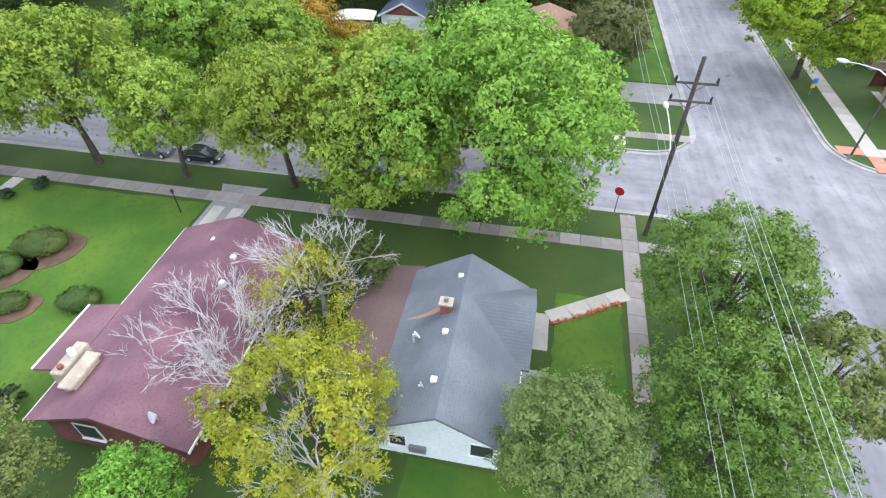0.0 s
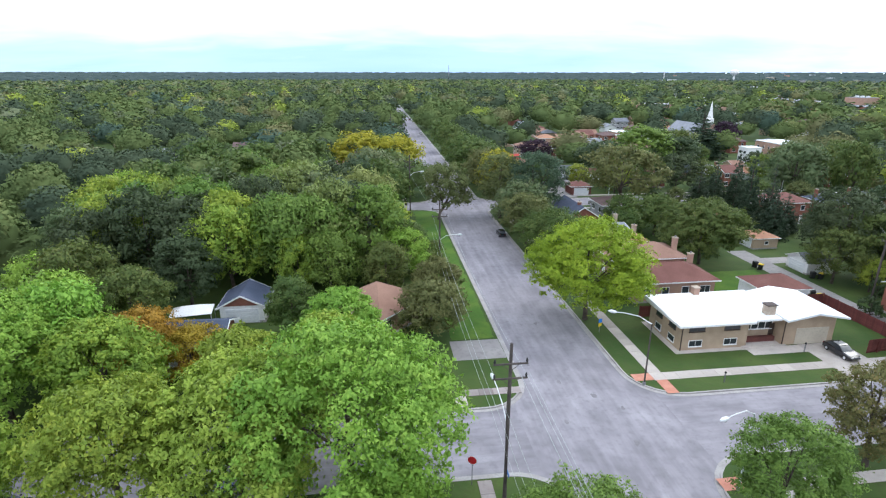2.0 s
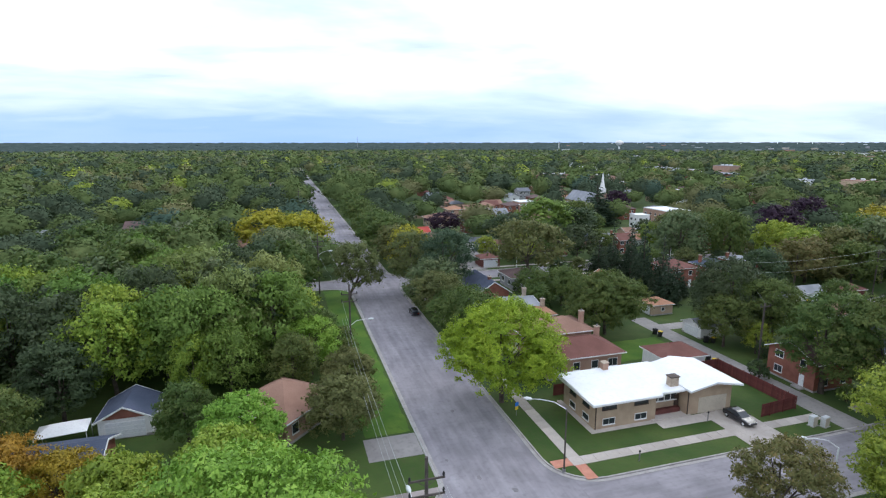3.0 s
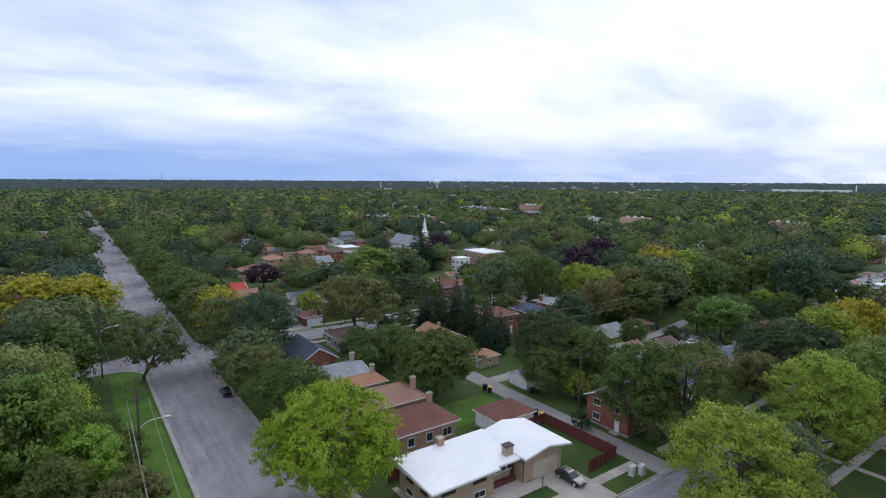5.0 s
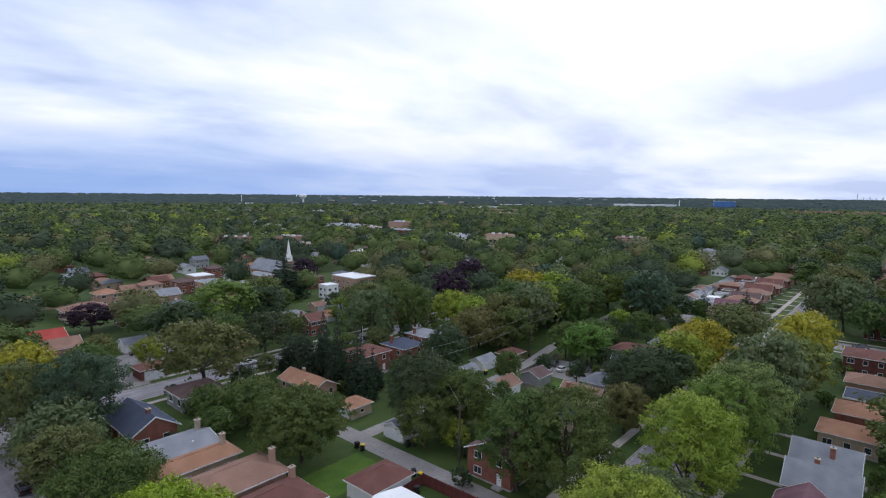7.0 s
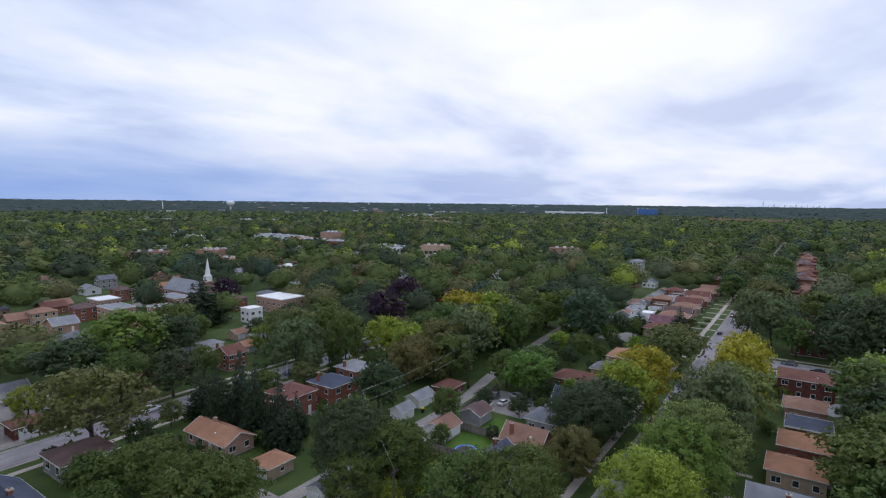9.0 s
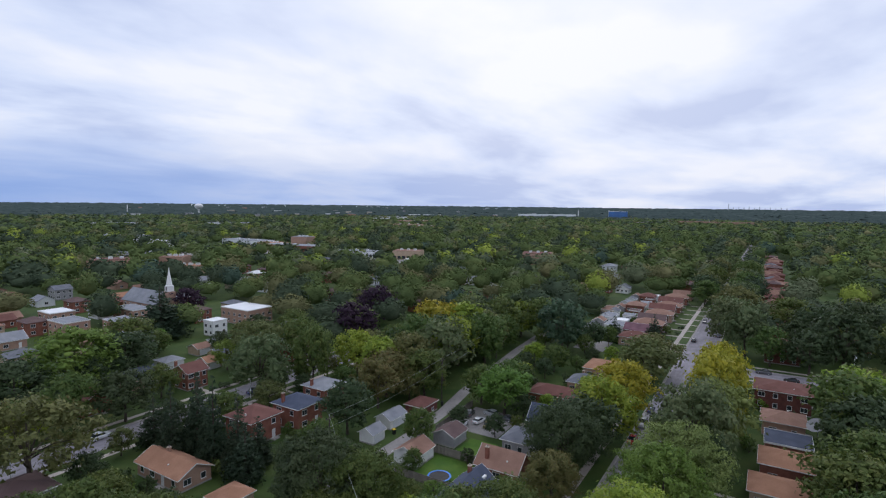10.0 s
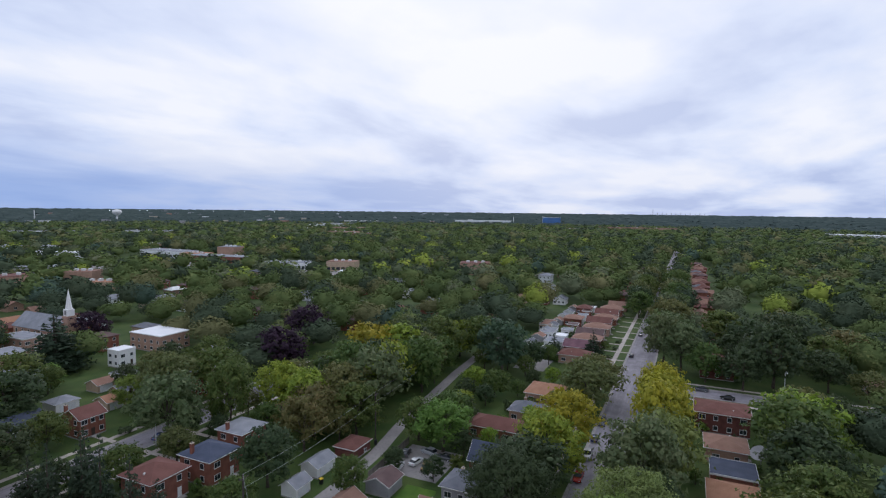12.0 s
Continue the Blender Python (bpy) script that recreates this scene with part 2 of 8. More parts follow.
R_BLUE = shingle("slate_blue_shingles", (0.060, 0.075, 0.115), (0.085, 0.10, 0.15), (0.045, 0.055, 0.085))
R_RED = shingle("red_shingles", (0.36, 0.055, 0.045), (0.44, 0.08, 0.065), (0.28, 0.04, 0.035))
R_WHITE = surface("white_membrane_roof", (0.74, 0.76, 0.79), (0.84, 0.85, 0.87), 0.55, 0.15, 2.0, 0.05, 0.01, (0.66, 0.68, 0.72))
TRIM_DARK = surface("dark_trim", (0.05, 0.035, 0.03), (0.08, 0.055, 0.045), 0.6, 1.0, 8.0, 0.05)
FENCE_RED = surface("red_brown_fence_boards", (0.115, 0.032, 0.030), (0.16, 0.05, 0.045), 0.85, 1.2, 8.0, 0.2, per_object=0.15)
FENCE_GREY = surface("grey_fence_boards", (0.20, 0.18, 0.16), (0.28, 0.25, 0.23), 0.9, 1.2, 8.0, 0.2, per_object=0.15)
METAL_W = surface("white_lamp_steel", (0.62, 0.64, 0.66), (0.72, 0.74, 0.76), 0.45, 1.0, 8.0, 0.02, metal=0.2)
METAL_G = surface("grey_steel", (0.22, 0.22, 0.23), (0.30, 0.30, 0.31), 0.5, 1.0, 8.0, 0.02, metal=0.5)
WIRE = surface("weathered_wire", (0.36, 0.40, 0.38), (0.46, 0.50, 0.48), 0.5, 0.5, 5.0, 0.0, metal=0.2)
BLACK = surface("black_plastic", (0.015, 0.015, 0.017), (0.028, 0.028, 0.03), 0.6, 1.0, 8.0, 0.02)
RUBBER = surface("tyre_rubber", (0.012, 0.012, 0.012), (0.022, 0.022, 0.022), 0.85, 4.0, 20.0, 0.05)
YELLOW = surface("yellow_plastic", (0.70, 0.50, 0.03), (0.78, 0.58, 0.05), 0.5, 1.0, 6.0, 0.02)
SIGNRED = surface("sign_red", (0.55, 0.02, 0.03), (0.62, 0.03, 0.04), 0.4, 1.0, 6.0, 0.0)
SIGNBLUE = surface("sign_blue", (0.03, 0.18, 0.62), (0.04, 0.22, 0.70), 0.4, 1.0, 6.0, 0.0)
ORANGE = surface("orange_fabric", (0.62, 0.13, 0.05), (0.70, 0.18, 0.07), 0.8, 2.0, 9.0, 0.1)

GLASS = bpy.data.materials.new("window_glass")
GLASS.use_nodes = True
gp = GLASS.node_tree.nodes["Principled BSDF"]
gp.inputs["Base Color"].default_value = (0.035, 0.042, 0.05, 1)
gp.inputs["Roughness"].default_value = 0.06
gp.inputs["Specular IOR Level"].default_value = 0.6


def paint(name, col, rough=0.25):
    m = surface(name, col, tuple(v * 1.1 for v in col), rough, 0.5, 3.0, 0.0, 0.0, tuple(v * 0.95 for v in col), spec=0.5)
    m.node_tree.nodes["Principled BSDF"].inputs["Coat Weight"].default_value = 0.6
    return m


LEAF = {
    "green": leaf_mat("green_leaves", (0.055, 0.097, 0.024), (0.106, 0.155, 0.039), (0.191, 0.221, 0.063)),
    "fresh": leaf_mat("fresh_green_leaves", (0.140, 0.243, 0.035), (0.246, 0.390, 0.055), (0.400, 0.524, 0.094)),
    "lime": leaf_mat("lime_green_leaves", (0.153, 0.222, 0.018), (0.290, 0.370, 0.027), (0.449, 0.496, 0.048)),
    "yellowgreen": leaf_mat("yellow_green_leaves", (0.135, 0.208, 0.028), (0.253, 0.339, 0.046), (0.418, 0.459, 0.065)),
    "yellow": leaf_mat("yellow_leaves", (0.198, 0.216, 0.027), (0.366, 0.346, 0.034), (0.514, 0.442, 0.048)),
    "olive": leaf_mat("olive_leaves", (0.089, 0.108, 0.036), (0.154, 0.172, 0.059), (0.242, 0.243, 0.091)),
    "leafy": leaf_mat("leaf_green_leaves", (0.086, 0.151, 0.027), (0.148, 0.238, 0.045), (0.246, 0.346, 0.074)),
    "sage": leaf_mat("sage_green_leaves", (0.123, 0.161, 0.046), (0.213, 0.259, 0.077), (0.327, 0.372, 0.118)),
    "dark": leaf_mat("dark_green_leaves", (0.034, 0.059, 0.026), (0.064, 0.096, 0.041), (0.109, 0.142, 0.064)),
    "blue": leaf_mat("bluish_green_leaves", (0.041, 0.081, 0.045), (0.070, 0.119, 0.066), (0.114, 0.165, 0.092)),
    "pale": leaf_mat("pale_green_leaves", (0.079, 0.117, 0.046), (0.138, 0.176, 0.076), (0.227, 0.250, 0.121)),
    "maroon": leaf_mat("maroon_leaves", (0.025, 0.013, 0.029), (0.045, 0.023, 0.044), (0.074, 0.040, 0.067)),
    "brown": leaf_mat("browning_leaves", (0.097, 0.113, 0.037), (0.167, 0.167, 0.056), (0.259, 0.204, 0.076)),
    "orange": leaf_mat("orange_leaves", (0.220, 0.165, 0.023), (0.370, 0.265, 0.032), (0.520, 0.350, 0.046)),
    "spruce": leaf_mat("spruce_needles", (0.026, 0.046, 0.026), (0.050, 0.077, 0.045), (0.090, 0.118, 0.071)),
}

# leaf copies for the woods: lifted, bluer base colours paint in the distance haze
HAZED_LEAF = {tone: leaf_mat("far_" + m.name, *[(e.color[0] * 1.18 + 0.006, e.color[1] * 1.06 + 0.008, e.color[2] * 1.30 + 0.014) for e in (m.node_tree.nodes["Color Ramp"].color_ramp.elements[i] for i in (0, 1, 2))], 0.0, 0.085, 0.26, 0.08) for tone, m in LEAF.items()}

# treetops at the horizon, with the haze's blue-grey put into the leaf colour
HAZED_CANOPY = leaf_mat("hazed_distant_treetops", (0.034, 0.052, 0.050), (0.068, 0.092, 0.088), (0.120, 0.148, 0.140), 0.0, 0.019, 0.3, 0.1)

# ---- building blocks ----
G = 0.12                                        # lawns lie a kerb's height above the roads


def mesh_of(name, bm, material):
    bmesh.ops.recalc_face_normals(bm, faces=bm.faces)
    me = bpy.data.meshes.new(name)
    bm.to_mesh(me)
    bm.free()
    me.materials.append(material)
    return me


def put(name, me, parent=None, m=None, label=""):
    ob = new(name, me)
    if parent is not None:
        ob.parent = parent
    if m is not None:
        ob.matrix_basis = m
    return tagged(ob, label) if label else ob


def part(name, bm, material, parent, label="", m=None):
    return put(name, mesh_of(name, bm, material), parent, m, label)


def root(name, x, y, z=G, turn=0.0, label="", category="", group="", kind=""):
    ob = new(name)
    ob.matrix_basis = pose(x, y, z, 0, 0, turn)
    return tagged(ob, label, category, group, kind)


def box(bm, x0, y0, z0, x1, y1, z1, bevel=0.0):
    vs = [bm.verts.new(p) for p in ((x0, y0, z0), (x1, y0, z0), (x1, y1, z0), (x0, y1, z0), (x0, y0, z1), (x1, y0, z1), (x1, y1, z1), (x0, y1, z1))]
    fs = [bm.faces.new([vs[i] for i in f]) for f in ((3, 2, 1, 0), (4, 5, 6, 7), (0, 1, 5, 4), (1, 2, 6, 5), (2, 3, 7, 6), (3, 0, 4, 7))]
    if bevel:
        bmesh.ops.bevel(bm, geom=list({e for f in fs for e in f.edges}), offset=bevel, segments=2, affect="EDGES")
    return bm


def boxed(*a, bevel=0.0):
    return box(bmesh.new(), *a, bevel=bevel)


def solid(bm, bottom, top):
    """A closed solid between two rings of as many points."""
    b, t = [bm.verts.new(p) for p in bottom], [bm.verts.new(p) for p in top]
    n = len(b)
    bm.faces.new(b[::-1])
    bm.faces.new(t)
    for i in range(n):
        bm.faces.new((b[i], b[(i + 1) % n], t[(i + 1) % n], t[i]))
    return bm


def tube(bm, points, radii, sides=6):
    """A tapered round bar through points."""
    rings = []
    for i, p in enumerate(points):
        p = Vector(p)
        a = Vector(points[min(i + 1, len(points) - 1)]) - Vector(points[max(i - 1, 0)])
        q = a.to_track_quat("Z", "Y")
        rings.append([bm.verts.new(p + q @ Vector((math.cos(k * math.tau / sides) * radii[i], math.sin(k * math.tau / sides) * radii[i], 0))) for k in range(sides)])
    for r0, r1 in zip(rings, rings[1:]):
        for k in range(sides):
            bm.faces.new((r0[k], r0[(k + 1) % sides], r1[(k + 1) % sides], r1[k]))
    bm.faces.new(rings[0][::-1])
    bm.faces.new(rings[-1])
    return bm


def slab(bm, ring, z0, z1):
    return solid(bm, [(x, y, z0) for x, y in ring], [(x, y, z1) for x, y in ring])


def rounded(x0, y0, x1, y1, radii, steps=7):
    """A rectangle's ring with its corners rounded; radii from the lower left, counter-clockwise."""
    out = []
    for (cx, cy), r, a0 in zip(((x0, y0), (x1, y0), (x1, y1), (x0, y1)), radii, (180, 270, 0, 90)):
        ox, oy = cx + (r if cx == x0 else -r), cy + (r if cy == y0 else -r)
        if r == 0:
            out.append((cx, cy))
            continue
        for k in range(steps + 1):
            a = radians(a0 + 90 * k / steps)
            out.append((ox + r * math.cos(a), oy + r * math.sin(a)))
    return out


# ---- ground, roads and pavements ----
def ground_sheet():
    bm = bmesh.new()
    rings = [0, 60, 150, 300, 600, 1200, 2400, 4950]
    prev = None
    for r in rings:
        cur = [bm.verts.new((40 + r * math.cos(k * math.tau / 48), 40 + r * math.sin(k * math.tau / 48), -0.02)) for k in range(48)] if r else [bm.verts.new((40, 40, -0.02))]
        if prev:
            for k in range(48):
                q = [cur[k], cur[(k + 1) % 48]] + ([prev[(k + 1) % 48], prev[k]] if len(prev) > 1 else [prev[0]])
                bm.faces.new(q)
        prev = cur
    ob = put("ground", mesh_of("ground", bm, WILD))
    tagged(ob, "flat green ground reaching to the horizon", "ground", kind="structure")


ground_sheet()


def lawn_block(x0, y0, x1, y1, radii):
    """A block of lawn, a kerb's height above the road, with its kerb round it."""
    ring = rounded(x0, y0, x1, y1, radii)
    ob = tagged(put("ground", mesh_of("lawn", slab(bmesh.new(), ring, -0.2, G), GRASS)), "mown green lawn of a suburban block", "lawn", kind="structure")
    grown = [r + 0.0 for r in radii]
    o = rounded(x0 - 0.18, y0 - 0.18, x1 + 0.18, y1 + 0.18, [r + 0.18 if r else 0 for r in grown])
    g = rounded(x0 - 0.62, y0 - 0.62, x1 + 0.62, y1 + 0.62, [r + 0.62 if r else 0 for r in grown])
    bm = bmesh.new()
    n = len(ring)
    # gutter pan, kerb face, kerb top
    rows = [[bm.verts.new((x, y, z)) for x, y in rr] for rr, z in ((g, 0.008), (g, 0.028), (o, 0.022), (o, G + 0.025), (ring, G + 0.03), (ring, G - 0.05))]
    for a, b in zip(rows, rows[1:]):
        for k in range(n):
            bm.faces.new((a[k], a[(k + 1) % n], b[(k + 1) % n], b[k]))
    tagged(put("kerb", mesh_of("kerb", bm, KERB)), "pale concrete kerb and gutter", "kerb", kind="structure")
    return ob


def strip(name, x0, y0, x1, y1, z, material, label, category):
    bm = bmesh.new()
    nx, ny = max(1, int(abs(x1 - x0) / 25)), max(1, int(abs(y1 - y0) / 25))
    grid = [[bm.verts.new((x0 + (x1 - x0) * i / nx, y0 + (y1 - y0) * j / ny, z)) for i in range(nx + 1)] for j in range(ny + 1)]
    for j in range(ny):
        for i in range(nx):
            bm.faces.new((grid[j][i], grid[j][i + 1], grid[j + 1][i + 1], grid[j + 1][i]))
    return tagged(put(name, mesh_of(name, bm, material)), label, category, kind="structure")


AX0, AX1, BY0, BY1, CY0, CY1, EX0, EX1 = 0.1, 12.6, 2.2, 12.2, 95.5, 104.0, 178.0, 187.0
strip("road", AX0 - 1.5, -160, AX1 + 1.5, 760, 0.0, ASPHALT, "long straight worn grey asphalt street with tar patches", "road")
strip("road", -260, BY0 - 1.5, AX0 - 1.5, BY1 + 1.5, 0.0, ASPHALT_X, "worn grey asphalt side street under trees", "road")
strip("road", AX1 + 1.5, BY0 - 1.5, 900, BY1 + 1.5, 0.0, ASPHALT_X, "worn grey asphalt side street with parked cars", "road")
strip("road", -260, CY0 - 1.5, AX0 - 1.5, CY1 + 1.5, 0.0, ASPHALT_X, "grey asphalt cross street", "road")
strip("road", AX1 + 1.5, CY0 - 1.5, 170, CY1 + 1.5, 0.0, ASPHALT_X, "grey asphalt cross street among houses", "road")
strip("road", EX0 - 1.5, -300, EX1 + 1.5, BY0 - 1.5, 0.0, ASPHALT, "grey asphalt cross street beside brick houses", "road")
lawn_block(-260, -160, AX0, BY0, (0, 0, 4.5, 0))
lawn_block(-260, BY1, AX0, CY0, (0, 4.5, 5, 0))
lawn_block(-260, CY1, AX0, 760, (0, 5, 0, 0))
lawn_block(AX1, -160, EX0, BY0, (0, 0, 5, 5))
lawn_block(AX1, BY1, 900, CY0, (5, 0, 0, 5))
lawn_block(AX1, CY1, 900, 760, (5, 0, 0, 0))
lawn_block(EX1, -300, 900, BY0, (0, 0, 0, 5))
# alleys and drives lie just above the lawn
strip("alley", 51.2, BY1 - 0.8, 55.0, 56.0, G + 0.02, ALLEY, "narrow worn concrete alley behind garages", "alley")
line = [(55.0, 50.1), (97.0, 50.1), (110.0, 51.0), (125.0, 53.6), (168.0, 58.0), (230.0, 61.5)]
bma = bmesh.new()
ends = [[bma.verts.new((x, y + q, G + 0.02)) for q in (-1.5, 1.5)] for x, y in line]
for a, b in zip(ends, ends[1:]):
    bma.faces.new((a[0], b[0], b[1], a[1]))
tagged(put("alley", mesh_of("alley", bma, ALLEY)), "long narrow concrete alley between garages", "alley", kind="structure")


PAVE_N = [0]


def pavement(x0, y0, x1, y1, step=1.55, material=None, label="pale concrete sidewalk of square slabs with dark joints", gap=0.035):
    """A sidewalk or drive: a base strip and its slabs, laid along the longer side."""
    along_x = abs(x1 - x0) > abs(y1 - y0)
    n = max(1, round((x1 - x0 if along_x else y1 - y0) / step))
    base = strip("pavement", x0, y0, x1, y1, G + 0.006, SOIL, label, "sidewalk")
    lx, ly = ((x1 - x0) / n, y1 - y0) if along_x else (x1 - x0, (y1 - y0) / n)
    bm = boxed(gap / 2, gap / 2, -0.03, lx - gap / 2, ly - gap / 2, 0.03)
    me = mesh_of("slab", bm, material or CONCRETE)
    rng = random.Random(PAVE_N[0])
    PAVE_N[0] += 1
    for k in range(n):
        p = (x0 + lx * k, y0, G + 0.012) if along_x else (x0, y0 + ly * k, G + 0.012)
        put("slab", me, base, pose(*p, rng.uniform(-0.25, 0.25), rng.uniform(-0.25, 0.25), rng.uniform(-0.25, 0.25)))
    return base

# ---- houses ----
WIN = {}


def window(house, x, y, z, w, h, turn, bars=1, trim=None):
    """A window in a wall at (x, y): trim round dark glass, with a sill. turn: the way it faces, 0 is -y."""
    trim = trim or WHITE
    key = (round(w, 2), round(h, 2), bars, trim.name)
    if key not in WIN:
        b = 0.09
        prof = [(0.02, -b - 0.06), (-0.13, -b - 0.06), (-0.13, -b + 0.03), (-0.05, -b + 0.05), (-0.05, h + b), (0.02, h + b)]
        bm = bmesh.new()
        ends = [[bm.verts.new((s * (w / 2 + b), y, z)) for y, z in prof] for s in (-1, 1)]
        for q in ends:
            bm.faces.new(q)
        for k in range(6):
            bm.faces.new((ends[0][k], ends[0][(k + 1) % 6], ends[1][(k + 1) % 6], ends[1][k]))
        g = boxed(-w / 2, -0.058, 0, w / 2, -0.045, h) if bars < 2 else boxed(-w / 2, -0.058, 0, -0.03, -0.045, h)
        WIN[key] = (mesh_of("window", bm, trim), mesh_of("pane", g, GLASS))
    fr, gl = WIN[key]
    ob = put("window", fr, house, pose(x, y, z, 0, 0, turn))
    put("pane", gl, ob)
    if bars == 2:
        put("pane", gl, ob, pose(w / 2 + 0.03, 0, 0))
    return ob


def gable_roof(w, d, h, rise, over, thick=0.16, ends=None):
    """A gable roof with its ridge along x."""
    e = over if ends is None else ends
    drop = rise * over / (d / 2)
    a, b = w / 2 + e, d / 2 + over
    prof = [(-b, h - drop), (0, h + rise), (b, h - drop), (b, h - drop + thick), (0, h + rise + thick * 1.1), (-b, h - drop + thick)]
    bm = bmesh.new()
    left = [bm.verts.new((-a, y, z)) for y, z in prof]
    right = [bm.verts.new((a, y, z)) for y, z in prof]
    for i in range(6):
        j = (i + 1) % 6
        bm.faces.new((left[i], left[j], right[j], right[i]))
    for s in (left, right):
        bm.faces.new((s[0], s[1], s[4], s[5]))
        bm.faces.new((s[1], s[2], s[3], s[4]))
    return bm


def hip_roof(w, d, h, rise, over, thick=0.18):
    a, b = w / 2 + over, d / 2 + over
    rl = max(0.15, (w - d) / 2) if w > d else 0.15
    rd = 0.05 if w >= d else max(0.15, (d - w) / 2)
    bm = bmesh.new()
    low = [bm.verts.new(p) for p in ((-a, -b, h), (a, -b, h), (a, b, h), (-a, b, h))]
    eav = [bm.verts.new(p) for p in ((-a, -b, h + thick), (a, -b, h + thick), (a, b, h + thick), (-a, b, h + thick))]
    top = [bm.verts.new(p) for p in ((-rl, -rd, h + rise), (rl, -rd, h + rise), (rl, rd, h + rise), (-rl, rd, h + rise))]
    bm.faces.new(low[::-1])
    bm.faces.new(top)
    for i in range(4):
        j = (i + 1) % 4
        bm.faces.new((low[i], low[j], eav[j], eav[i]))
        bm.faces.new((eav[i], eav[j], top[j], top[i]))
    return bm


def walls(w, d, h, rise=0.0):
    """Outer walls; with a rise, gable ends at both x ends."""
    bm = bmesh.new()
    if not rise:
        return box(bm, -w / 2, -d / 2, -0.3, w / 2, d / 2, h)
    prof = [(-d / 2, -0.3), (d / 2, -0.3), (d / 2, h), (0, h + rise), (-d / 2, h)]
    a, b = [bm.verts.new((-w / 2, y, z)) for y, z in prof], [bm.verts.new((w / 2, y, z)) for y, z in prof]
    bm.faces.new(a)
    bm.faces.new(b)
    for i in range(5):
        j = (i + 1) % 5
        bm.faces.new((a[i], a[j], b[j], b[i]))
    return bm


def trim_ring(w, d, z, over, material, house, high=0.16):
    """Fascia and gutter round the eaves."""
    a, b, t = w / 2 + over, d / 2 + over, 0.06
    bm = bmesh.new()
    box(bm, -a - t, -b - t, z, a + t, -b, z + high)
    box(bm, -a - t, b, z, a + t, b + t, z + high)
    box(bm, -a - t, -b, z, -a, b, z + high)
    box(bm, a, -b, z, a + t, b, z + high)
    return part("fascia", bm, material, house)


def chimney_on(house, x, y, z0, z1, s=0.7, material=None, t=0.6):
    c = part("chimney", boxed(x - s / 2, y - t / 2, z0, x + s / 2, y + t / 2, z1), material or BRICK_RED, house)
    part("cap", boxed(x - s / 2 - 0.08, y - t / 2 - 0.08, z1, x + s / 2 + 0.08, y + t / 2 + 0.08, z1 + 0.12), STONE, c)
    part("flue", tube(bmesh.new(), [(x, y, z1 + 0.1), (x, y, z1 + 0.4)], [0.13, 0.12], 8), METAL_G, c)
    return c


